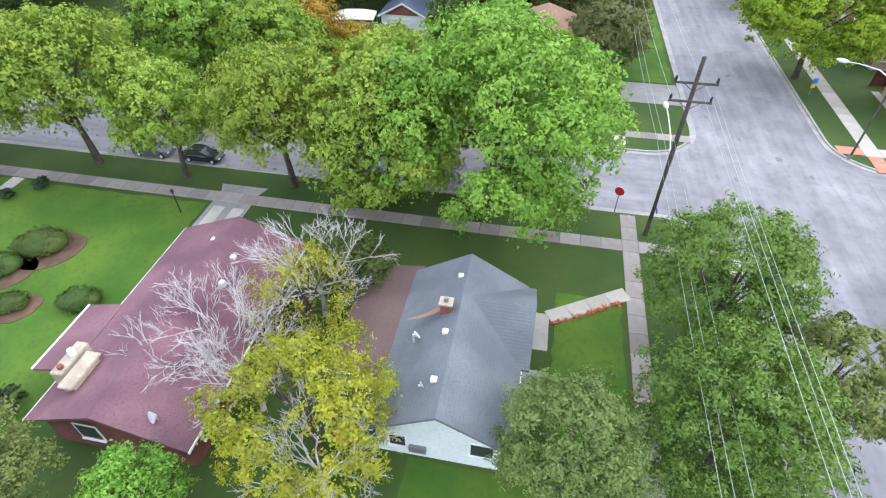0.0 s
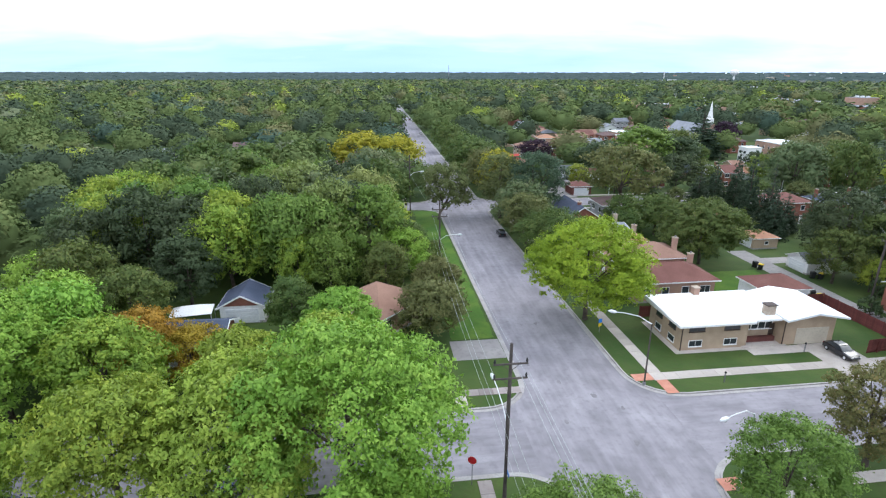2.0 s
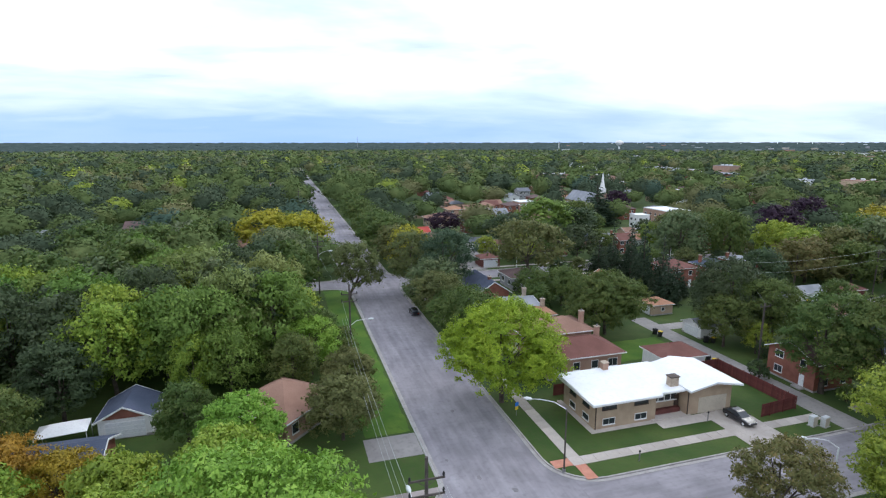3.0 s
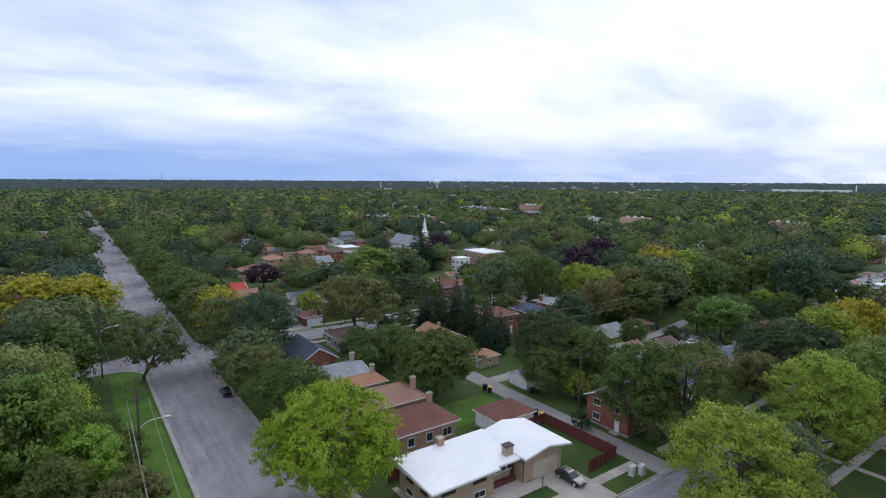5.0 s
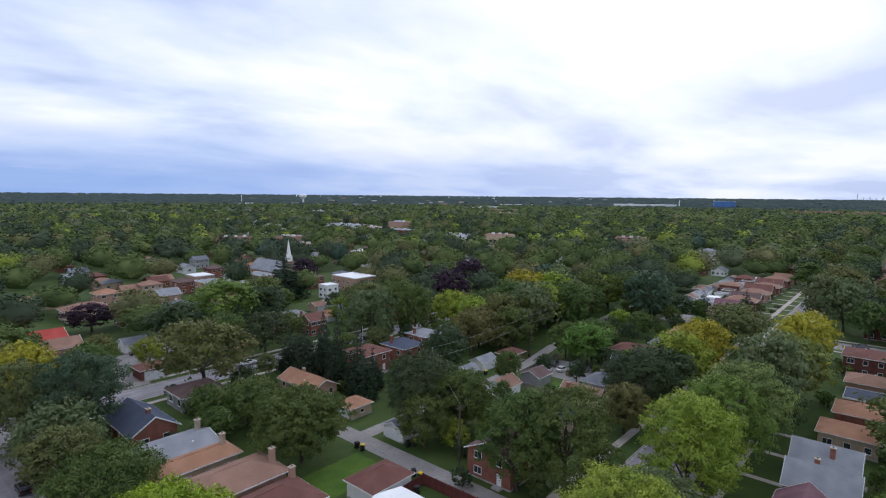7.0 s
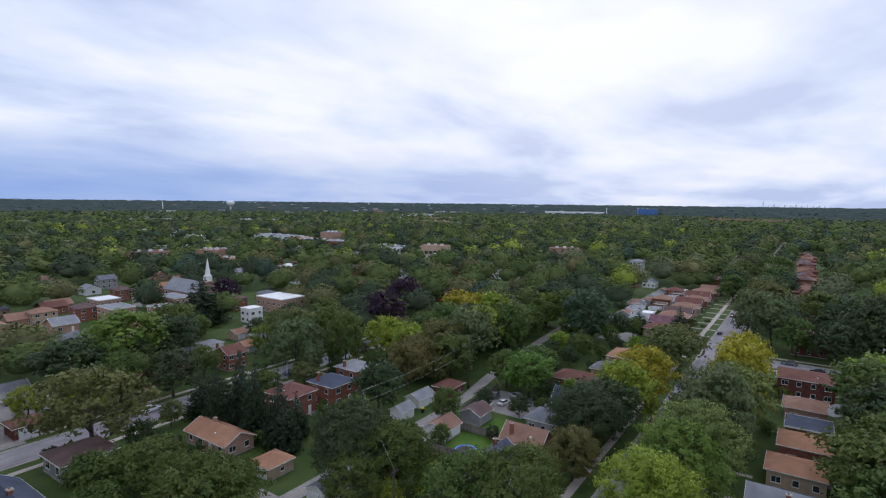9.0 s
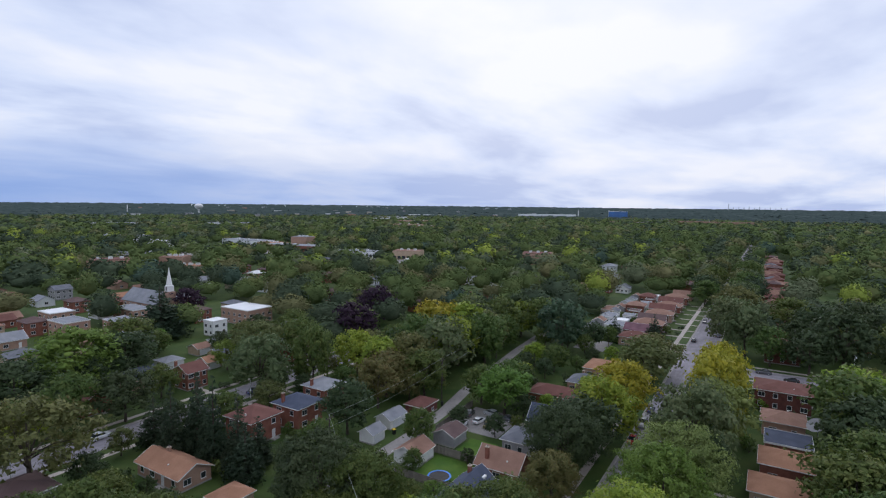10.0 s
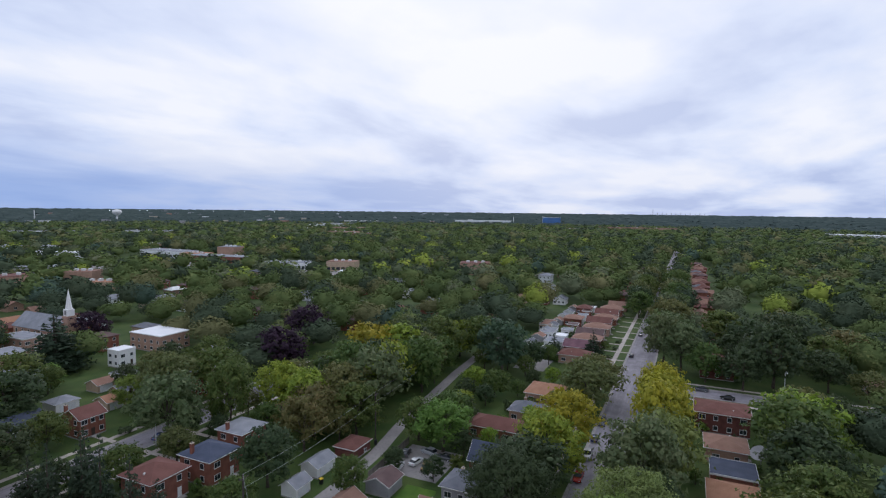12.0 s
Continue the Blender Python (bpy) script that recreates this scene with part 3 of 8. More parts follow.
def house(x, y, w, d, h, roof, roof_mat, wall_mat, label, turn=0.0, rise=1.6, over=0.5, storeys=1, wins=(3, 2, 3, 2), chimney=None, door=0, name="house",
          category="house", group="houses along the streets", trim=None, vents=0, win_trim=None, ridge="x", plain=False):
    """A house centred at (x, y). wins: windows on the -y, +x, +y, -x walls. door: the wall with the door. ridge: along x or y."""
    if ridge == "y":
        turn, w, d = turn + 90, d, w
        wins = (wins[1], wins[2], wins[3], wins[0])
        door = (door - 1) % 4 if door >= 0 else -1
        if chimney:
            chimney = (chimney[1], -chimney[0], *chimney[2:])
    ho = root(name, x, y, G, turn, label, category, group)
    if x > 55 and name in ("house", "garage"):
        ho.matrix_basis = pose(x, y, G, 0, 0, turn) @ Matrix.Scale(0.84, 4)
    part("wall", walls(w, d, h, rise * 0.97 if roof == "gable" else 0), wall_mat, ho)
    if not plain:
        part("foundation", boxed(-w / 2 - 0.05, -d / 2 - 0.05, -0.3, w / 2 + 0.05, d / 2 + 0.05, 0.32), KERB, ho)
    if roof == "gable":
        ro = part("roof", gable_roof(w, d, h, rise, over), roof_mat, ho)
        b, dr = d / 2 + over, rise * over / (d / 2)
        for s in () if plain else (-1, 1):
            part("gutter", boxed(-w / 2 - over, s * b - 0.07, h - dr - 0.02, w / 2 + over, s * b + 0.07, h - dr + 0.11), trim or WHITE, ho)
        for e in () if plain else (-1, 1):
            for q in (-1, 1):
                xa, xb = e * (w / 2 + over), e * (w / 2 + over + 0.06)
                prof = [(q * b, h - dr - 0.02), (0, h + rise - 0.02), (0, h + rise + 0.2), (q * b, h - dr + 0.18)]
                part("rake_board", solid(bmesh.new(), [(xa, y, z) for y, z in prof], [(xb, y, z) for y, z in prof]), trim or WHITE, ho)
    elif roof == "hip":
        ro = part("roof", hip_roof(w, d, h, rise, over), roof_mat, ho)
        if not plain:
            trim_ring(w, d, h - 0.02, over, trim or WHITE, ho)
        if w > d + 1 and not plain:
            part("ridge_cap", tube(bmesh.new(), [(-(w - d) / 2, 0, h + rise), ((w - d) / 2, 0, h + rise)], [0.09, 0.09], 6), roof_mat, ro)
    else:
        ro = part("roof", boxed(-w / 2 - over, -d / 2 - over, h, w / 2 + over, d / 2 + over, h + 0.25), roof_mat, ho)
        trim_ring(w, d, h + 0.0, over, trim or WHITE, ho, 0.4)
    wh = 1.15 if storeys > 0 else 0.6
    for side, (n, length, off) in enumerate(zip(wins, (w, d, w, d), (d, w, d, w))):
        facing = radians(side * 90 - 90 + turn)
        if (x > 90 or y > 140) and math.cos(facing) * -x + math.sin(facing) * (-20 - y) < 0:
            continue
        for st in range(max(1, storeys)):
            z = (1.15 if storeys == 1 else 1.05) + st * 2.75
            for k in range(n):
                u = (k + 0.5) / n * length - length / 2
                if door == side and st == 0 and k == n // 2:
                    continue
                ww = 1.0 if (k + side) % 3 else 1.5
                ww = min(ww, length / n * 0.7)
                px, py = ((u, -off / 2), (off / 2, u), (-u, off / 2), (-off / 2, -u))[side]
                window(ho, px, py, z, ww, wh, side * 90, 1 if ww < 1.3 else 2, win_trim)
    if door >= 0:
        n, length, off = wins[door], (w, d, w, d)[door], (d, w, d, w)[door]
        u = (n // 2 + 0.5) / max(1, n) * length - length / 2
        px, py = ((u, -off / 2), (off / 2, u), (-u, off / 2), (-off / 2, -u))[door]
        dm = pose(px, py, 0.3, 0, 0, door * 90)
        do = part("door", boxed(-0.48, -0.06, 0, 0.48, 0.02, 2.05), TRIM_DARK if (int(x) % 2) else WHITE, ho, m=dm)
        part("handle", tube(bmesh.new(), [(0.36, -0.1, 1.0), (0.36, -0.1, 1.12)], [0.025, 0.025], 6), METAL_G, do)
        part("step", boxed(-0.9, -1.2, -0.4, 0.9, 0.0, -0.02, bevel=0.02), KERB, ho, m=dm)
    if chimney:
        cx, cy, *rest = chimney
        chimney_on(ho, cx, cy, h - 0.5 if len(rest) < 3 else rest[2], h + rise + (rest[0] if rest else 0.8), 0.75, rest[1] if len(rest) > 1 else wall_mat)
    rng = random.Random(int(x * 7 + y * 13))
    for k in range(vents):
        u, v = rng.uniform(-w / 2 + 1, w / 2 - 1), rng.choice((-1, 1)) * d * rng.uniform(0.08, 0.3)
        z = h + rise * (1 - abs(v) / (d / 2)) if roof == "gable" else h + (0.25 if roof == "flat" else rise * 0.6 * (1 - abs(v) / (d / 2)))
        part("vent", boxed(u - 0.18, v - 0.18, z - 0.15, u + 0.18, v + 0.18, z + 0.28, bevel=0.03), WHITE, ro)
    return ho


def garage(x, y, w, d, h, roof, roof_mat, wall_mat, label, door=0, rise=1.2, turn=0.0, ridge="x"):
    """A detached garage; door: the wall of the panelled overhead door."""
    ho = house(x, y, w, d, h, roof, roof_mat, wall_mat, label, turn, rise, 0.35, 1, (0, 0, 0, 0), None, -1, "garage", "garage", "garages", ridge=ridge)
    if ridge == "y":
        door, w, d = (door - 1) % 4, d, w
    length, off = (w, d, w, d)[door], (d, w, d, w)[door]
    px, py = ((0, -off / 2), (off / 2, 0), (0, off / 2), (-off / 2, 0))[door]
    dw = min(4.6, length * 0.75)
    do = part("garage_door", boxed(-dw / 2, -0.05, 0, dw / 2, 0.02, 2.1), WHITE, ho, m=pose(px, py, 0.05, 0, 0, door * 90))
    for k in range(4):
        part("panel", boxed(-dw / 2 + 0.06, -0.09, 0.06 + k * 0.51, dw / 2 - 0.06, -0.045, 0.51 + k * 0.51), SIDING, do)
    window(ho, *((off / 2, 0) if door in (0, 2) else (0, -off / 2)), 1.2, 0.8, 0.7, 90 if door in (0, 2) else 0, 0)
    return ho

# ---- the grey-roofed corner house ----
def grey_house():
    ho = root("house", -17.4, -15.6, G, 90, "white-sided corner house with a grey shingle roof and brown lean-to", "house", "houses along the streets")
    w, d, h, rise = 10.0, 6.4, 2.9, 1.9
    part("wall", walls(w, d, h, rise * 0.97), SIDING, ho)
    ro = part("roof", gable_roof(w, d, h, rise, 0.45, ends=0.55), R_GREY, ho)
    # cross gable over the street side
    cg = gable_roof(4.3, 5.2, h, 1.6, 0.45, ends=0.0)
    part("cross_roof", cg, R_GREY, ho, m=pose(2.4, -1.95, 0.02, 0, 0, 90))
    part("cross_wall", walls(3.6, 5.0, h, 1.5), SIDING, ho, m=pose(2.4, -1.85, 0, 0, 0, 90))
    # brown lean-to along the back
    bm = solid(bmesh.new(), [(-2.5, 3.0, 2.72), (6.0, 3.0, 2.72), (6.0, 6.8, 2.2), (-2.5, 6.8, 2.2)], [(-2.5, 3.0, 2.95), (6.0, 3.0, 2.95), (6.0, 6.8, 2.42), (-2.5, 6.8, 2.42)])
    part("lean_to_roof", bm, R_BROWN, ho, "dark brown shingles")
    part("lean_to_wall", boxed(-2.3, 3.0, -0.3, 5.7, 6.5, 2.24), SIDING, ho)
    part("gutter", boxed(-2.56, 3.3, 2.5, -2.46, 6.8, 2.66), WHITE, ho)
    for s in (-1, 1):
        part("gutter", boxed(-5.55, s * 3.65 - 0.07, 2.55, 5.55 if s > 0 else -0.6, s * 3.65 + 0.07, 2.68), WHITE, ho)
    window(ho, -5.0, 2.1, 0.9, 0.8, 0.9, 270, 0)
    window(ho, -5.0, -2.2, 1.2, 1.1, 1.0, 270, 1)
    window(ho, -3.0, -3.2, 1.2, 1.6, 1.1, 0, 2)
    window(ho, 2.4, -3.66, 1.2, 1.8, 1.2, 0, 2)
    part("utility_box", boxed(-5.25, 0.6, 0.7, -5.0, 1.5, 1.1, bevel=0.02), METAL_G, ho)
    do = part("door", boxed(-0.48, -0.06, 0, 0.48, 0.02, 2.05), WHITE, ho, m=pose(0.4, -3.66, 0.25))
    part("handle", boxed(0.33, -0.12, 0.98, 0.4, -0.05, 1.05), METAL_G, do)
    part("step", boxed(-0.6, -5.0, -0.3, 1.4, -3.7, 0.1, bevel=0.02), KERB, ho)
    chimney_on(ho, 1.2, 0.75, 3.6, 5.2, 0.46, BRICK_RED)
    # rust washed down the shingles from the chimney
    part("rust_streak", slab(bmesh.new(), [(1.05, 0.9), (0.75, 1.3), (0.5, 2.0), (0.42, 2.7), (0.62, 2.2), (0.9, 1.6), (1.3, 1.1)], 0.0, 0.006), R_TAN, ho, "rusty brown streak", m=Matrix.Translation((0, 0.0, h + rise + 0.14)) @ Matrix(((1, 0, 0, 0), (0, 1, 0, 0), (0, -rise / (d / 2), 1, 0), (0, 0, 0, 1))))
    for u, v in ((3.8, 0.35), (-0.4, 0.5), (-3.4, 0.5)):
        part("vent", boxed(u - 0.16, v - 0.16, 4.3, u + 0.16, v + 0.16, 4.85, bevel=0.03), WHITE, ro)
    for u, v in ((-0.6, 2.2), (-3.6, 1.2)):
        part("vent_pipe", tube(bmesh.new(), [(u, v, 3.3), (u, v, 4.35)], [0.06, 0.06], 6), METAL_W, ro)
        part("dish", tube(bmesh.new(), [(u, v - 0.1, 4.2), (u + 0.08, v - 0.2, 4.28)], [0.08, 0.26], 10), METAL_W, ro)
    # white porch roof with a striped awning at the back corner
    part("porch_roof", boxed(-5.2, 3.3, 2.1, -3.0, 6.0, 2.2), SIDING, ho)
    for k in range(9):
        part("awning_strip", boxed(-5.1 + k * 0.24, 3.9, 2.2, -4.98 + k * 0.24, 5.9, 2.24), BLACK, ho)
    for u in (-5.1, -3.1):
        part("post", boxed(u - 0.05, 5.85, -0.2, u + 0.05, 5.95, 2.1), WHITE, ho)


grey_house()
grill = root("patio_umbrella", -22.6, -20.3, G, 0, "small folded orange patio cover beside the porch", "patio cover")
part("cover", tube(bmesh.new(), [(0, 0, 0.1), (0, 0, 0.8), (0.05, 0, 1.3), (0, 0, 1.5)], [0.5, 0.55, 0.35, 0.08], 10), ORANGE, grill)


def maroon_house():
    ho = root("house", -33.4, -16.2, G, 90, "long single-storey house with a faded maroon shingle roof", "house", "houses along the streets")
    w, d, h, rise = 14.2, 8.0, 2.6, 1.5
    part("wall", walls(w, d, h, rise * 0.97), BRICK_DARK, ho)
    ro = part("roof", gable_roof(w, d, h, rise, 0.5, ends=0.5), R_MAROON, ho)
    s = (h - rise * 0.5 / 4 - 0.02)
    bm = solid(bmesh.new(), [(-4.6, 4.2, 2.58), (0.2, 4.2, 2.58), (0.2, 6.8, 1.98), (-4.6, 6.8, 1.98)], [(-4.6, 4.2, 2.72), (0.2, 4.2, 2.72), (0.2, 6.8, 2.14), (-4.6, 6.8, 2.14)])
    part("wing_roof", bm, R_MAROON, ho)
    part("wing_wall", boxed(-4.2, 3.9, -0.3, -0.2, 6.3, 2.02), BRICK_DARK, ho)
    for a, b, y in ((-7.6, -4.6, 4.5), (0.2, 7.6, 4.5), (-7.6, 7.6, -4.5)):
        part("gutter", boxed(a, y - 0.06, 2.4, b, y + 0.06, 2.55), WHITE, ho)
    part("gutter", boxed(-4.6, 6.74, 2.02, 0.2, 6.86, 2.17), WHITE, ho)
    ch = part("chimney", boxed(-6.0, 2.3, 2.2, -4.1, 3.0, 3.7), STONE, ho, "wide stone chimney with two slab tops")
    part("cap", boxed(-6.2, 2.2, 3.7, -3.9, 3.05, 3.86, bevel=0.04), STONE, ch)
    part("slab", boxed(-5.6, 3.2, 2.2, -3.5, 3.9, 3.95, bevel=0.04), STONE, ch)
    part("flue", tube(bmesh.new(), [(-4.3, 3.5, 3.9), (-4.3, 3.5, 4.3)], [0.2, 0.18], 10), WHITE, ch)
    part("flue", tube(bmesh.new(), [(-5.2, 3.5, 3.9), (-5.2, 3.5, 4.15)], [0.17, 0.15], 8), BRICK_RED, ch)
    for u, v in ((4.2, -1.2), (2.0, -1.6), (5.5, 0.8)):
        part("vent", boxed(u - 0.16, v - 0.16, 3.2, u + 0.16, v + 0.16, 4.0, bevel=0.03), WHITE, ro)
    di = part("dish_mast", tube(bmesh.new(), [(-6.6, -2.6, 2.7), (-6.6, -2.6, 3.7)], [0.04, 0.04], 6), METAL_W, ro)
    part("dish", tube(bmesh.new(), [(-6.55, -2.6, 3.6), (-6.75, -2.5, 3.7)], [0.07, 0.32], 12), METAL_W, di)
    for u in (-5.5, 1.5, 4.5):
        window(ho, u, 4.0, 1.0, 1.4, 1.2, 180, 2)
        window(ho, u, -4.0, 1.0, 1.2, 1.2, 0, 1)
    window(ho, -7.1, 1.6, 1.0, 1.2, 1.2, 270, 1)
    part("garage_door", boxed(7.1, -2.2, 0.02, 7.16, 1.0, 2.1), WHITE, ho)
    window(ho, 7.1, 2.6, 1.0, 1.4, 1.1, 90, 1)


maroon_house()


def white_roof_house():
    ho = root("house", 0, 0, G, 0, "tan brick ranch house with a bright white low-slope roof", "house", "houses along the streets")
    part("wall", boxed(21.4, 20.8, -0.3, 30.2, 28.4, 3.5), BRICK_TAN, ho)
    part("entry_wall", boxed(30.2, 22.2, -0.3, 34.8, 28.4, 3.5), BRICK_TAN, ho)
    part("wing_wall", boxed(34.8, 20.6, -0.3, 41.8, 28.0, 3.55), BRICK_TAN, ho)
    # left roof rises gently to the back
    bm = solid(bmesh.new(), [(20.7, 20.1, 3.42), (30.6, 20.1, 3.42), (30.6, 29.0, 3.7), (20.7, 29.0, 3.7)], [(20.7, 20.1, 3.68), (30.6, 20.1, 3.68), (30.6, 29.0, 4.0), (20.7, 29.0, 4.0)])
    ro = part("roof", bm, R_WHITE, ho)
    bm = solid(bmesh.new(), [(30.6, 20.6, 3.44), (35.0, 20.6, 3.44), (35.0, 29.0, 3.7), (30.6, 29.0, 3.7)], [(30.6, 20.6, 3.70), (35.0, 20.6, 3.70), (35.0, 29.0, 4.02), (30.6, 29.0, 4.02)])
    part("entry_roof", bm, R_WHITE, ho)
    # right wing: low gable with its ridge front to back
    bm = bmesh.new()
    prof = [(34.3, 3.62), (38.3, 4.35), (42.6, 3.55), (42.6, 3.8), (38.3, 4.62), (34.3, 3.88)]
    f, b = [bm.verts.new((x, 19.5, z)) for x, z in prof], [bm.verts.new((x, 28.6, z)) for x, z in prof]
    for i in range(6):
        bm.faces.new((f[i], f[(i + 1) % 6], b[(i + 1) % 6], b[i]))
    for s in (f, b):
        bm.faces.new((s[0], s[1], s[4], s[5]))
        bm.faces.new((s[1], s[2], s[3], s[4]))
    part("wing_roof", bm, R_WHITE, ho)
    part("gable_infill", solid(bmesh.new(), [(34.9, 20.62, 3.5), (41.7, 20.62, 3.5), (38.3, 20.62, 4.2)], [(34.9, 20.8, 3.5), (41.7, 20.8, 3.5), (38.3, 20.8, 4.2)]), BRICK_TAN, ho)
    for a in ((20.62, 20.02, 3.40, 30.6, 20.1, 3.62), (20.62, 20.1, 3.42, 20.7, 29.0, 3.72), (30.6, 20.52, 3.42, 34.3, 20.6, 3.64)):
        part("fascia", boxed(*a), WHITE, ho)
    ch = part("chimney", boxed(32.9, 21.6, 3.6, 34.1, 22.5, 4.95), STONE, ho, "tan brick chimney")
    part("cap", boxed(32.8, 21.5, 4.95, 34.2, 22.6, 5.07), TRIM_DARK, ch)
    c2 = part("chimney", boxed(27.2, 28.2, 3.4, 28.0, 29.0, 4.9), BRICK_PINK, ho)
    part("cap", boxed(27.12, 28.12, 4.9, 28.08, 29.08, 5.0), STONE, c2)
    for u in (23.4, 28.0):
        window(ho, u, 20.8, 2.55, 1.9, 0.65, 0, 2, TRIM_DARK)
        window(ho, u, 20.8, 0.55, 1.6, 0.7, 0, 2, WHITE)
    for v in (22.8, 26.0):
        window(ho, 21.4, v, 2.3, 1.4, 0.9, 270, 1, TRIM_DARK)
        window(ho, 21.4, v, 0.5, 1.3, 0.7, 270, 1, WHITE)
    for k in range(4):
        window(ho, 31.1 + k * 0.95, 22.2, 1.7, 0.8, 1.1, 0, 0, WHITE)
    part("door", boxed(34.1, 22.1, 0.3, 34.75, 22.2, 2.3), TRIM_DARK, ho)
    part("garage_door", boxed(36.6, 20.55, 0.02, 41.0, 20.62, 2.2), BEIGE, ho)
    part("planter", boxed(30.4, 21.5, -0.1, 34.6, 22.1, 0.75, bevel=0.03), BRICK_DARK, ho)
    for u, v in ((21.45, 20.7), (34.85, 20.5)):
        part("downspout", boxed(u, v, 0.0, u + 0.1, v + 0.1, 3.5), TRIM_DARK, ho)
    part("porch_step", boxed(29.6, 20.4, -0.1, 35.4, 22.2, 0.16, bevel=0.02), CONCRETE, ho)


white_roof_house()
strip("pavement", 21.0, 20.0, 30.0, 20.8, G + 0.02, CONCRETE, "concrete strip along the brick house", "path")
strip("pavement", 20.6, 20.0, 21.4, 29.0, G + 0.024, CONCRETE, "concrete strip beside the brick house", "path")
strip("drive", 37.0, 12.0, 42.8, 20.5, G + 0.03, CONCRETE, "pale concrete driveway before a garage", "driveway")
strip("pavement", 29.8, 18.6, 37.0, 20.4, G + 0.028, CONCRETE, "curved concrete path to a front door", "path")

# near the crossing, north side
house(28.7, 38.6, 12.4, 7.2, 3.1, "hip", R_RUST, BRICK_PINK, "pinkish brick bungalow with a rust-brown hip roof", rise=1.9, wins=(4, 1, 3, 1), chimney=(5.6, 2.6, 0.2, BRICK_PINK), vents=2, door=3)
house(28.6, 46.6, 12.0, 7.0, 3.9, "hip", R_TAN, BRICK_PINK, "tan brick bungalow with an orange-tan hip roof", rise=1.7, wins=(3, 2, 3, 1), chimney=(5.4, -1.0, 0.9, BRICK_PINK), vents=2, door=3)
house(27.5, 56.4, 12.0, 4.6, 3.3, "hip", R_ORANGE, BRICK_TAN, "brick wing with an orange-tan roof", rise=1.1, wins=(4, 1, 2, 1), chimney=(5.2, 1.0, 1.0, STONE), door=3)
house(26.8, 62.6, 12.0, 7.4, 3.5, "gable", R_LIGHT, BRICK_TAN, "brick ranch house with a pale grey low roof", rise=0.9, wins=(3, 2, 3, 1), vents=2, chimney=(5.5, 2.2, 1.2, STONE), door=3)
house(28.2, 76.8, 7.0, 11.5, 3.4, "gable", R_BLUE, BRICK_RED, "red brick house with a white gable and dark roof", rise=2.2, wins=(2, 3, 2, 3), ridge="y", chimney=(0, -3.2, 0.6, BRICK_RED), door=3)
house(41.5, 86.0, 8.0, 7.5, 3.0, "hip", R_BROWN, GREYSIDE, "low grey house with a dark roof", rise=1.6, wins=(3, 2, 2, 2), door=0)
garage(43.8, 34.2, 7.2, 5.4, 2.5, "hip", R_RUST, WHITE, "white garage with a maroon hip roof", 0, 1.5)
garage(59.2, 45.0, 6.0, 5.6, 2.5, "gable", R_GREY, WHITE, "white garage beside the alley", 3, 1.2)
house(60.0, 24.6, 8.6, 9.2, 5.2, "gable", R_BROWN, BRICK_RED, "two-storey red brick house behind trees", rise=2.2, storeys=2, wins=(2, 2, 2, 2), door=3)
house(60.2, 74.8, 7.0, 14.2, 3.0, "gable", R_ORANGE, BRICK_PINK, "long brick house with an orange roof and white gable", rise=1.7, ridge="y", wins=(2, 4, 2, 4), chimney=(0.6, 2.5, 0.7, BRICK_PINK), vents=1, door=3)
garage(59.4, 58.8, 6.0, 5.6, 2.5, "hip", R_ORANGE, BRICK_TAN, "tan brick garage with an orange hip roof", 3, 1.4)
# along the cross street
garage(109.6, 140.0, 5.6, 6.0, 2.6, "gable", R_TAN, BRICK_TAN, "small tan garage with a brown roof", 0, 1.3)
garage(109.0, 129.0, 6.4, 6.0, 2.7, "gable", R_GREY, BRICK_TAN, "garage with a steep grey roof beside lawns", 0, 1.7)
garage(118.4, 143.0, 6.0, 5.6, 2.6, "hip", R_LIGHT, WHITE, "white garage with a pale hip roof", 0, 1.2)
house(101.6, 163.0, 8.6, 8.0, 3.6, "hip", R_LIGHT, BRICK_PINK, "brick bungalow with a pale grey hip roof", rise=1.8, wins=(2, 2, 2, 2))
house(79.4, 146.6, 8.6, 8.0, 3.4, "hip", R_GREY, SIDING, "white bungalow with a grey roof among trees", rise=1.8, wins=(2, 2, 2, 2))
house(67.0, 118.4, 8.0, 9.0, 3.6, "gable", R_RUST, BRICK_RED, "red brick bungalow with a rust gable roof", rise=2.2, wins=(2, 2, 2, 2), chimney=(1.5, 2.0, 0.6), ridge="y")
garage(54.0, 128.0, 5.6, 5.2, 2.5, "gable", R_TAN, WHITE, "white garage with a tan roof by a paved yard", 0, 1.2)
house(78.2, 76.4, 8.6, 9.0, 5.7, "hip", R_RUST, BRICK_RED, "two-storey red brick house with a red-brown hip roof", rise=2.0, storeys=2, wins=(2, 2, 2, 2), vents=1, group="two-storey brick houses")
house(88.0, 74.2, 8.2, 9.0, 5.7, "hip", R_BLUE, BRICK_RED, "two-storey red brick house with a slate-blue roof", rise=2.0, storeys=2, wins=(2, 2, 2, 2), chimney=(-3.4, 1.5, 0.8), group="two-storey brick houses")
house(99.2, 77.4, 8.0, 8.0, 5.8, "hip", R_LIGHT, BRICK_RED, "two-storey brick house with a pale grey roof", rise=1.2, storeys=2, wins=(2, 2, 2, 2), chimney=(-3.6, 1.0, 0.9), group="two-storey brick houses")
house(89.6, 114.6, 6.6, 7.4, 5.5, "gable", R_RUST, BRICK_RED, "two-storey red brick house with white shutters and awning", rise=1.9, storeys=2, wins=(3, 2, 2, 2), chimney=(-3.3, 2.0, 0.9), group="two-storey brick houses")
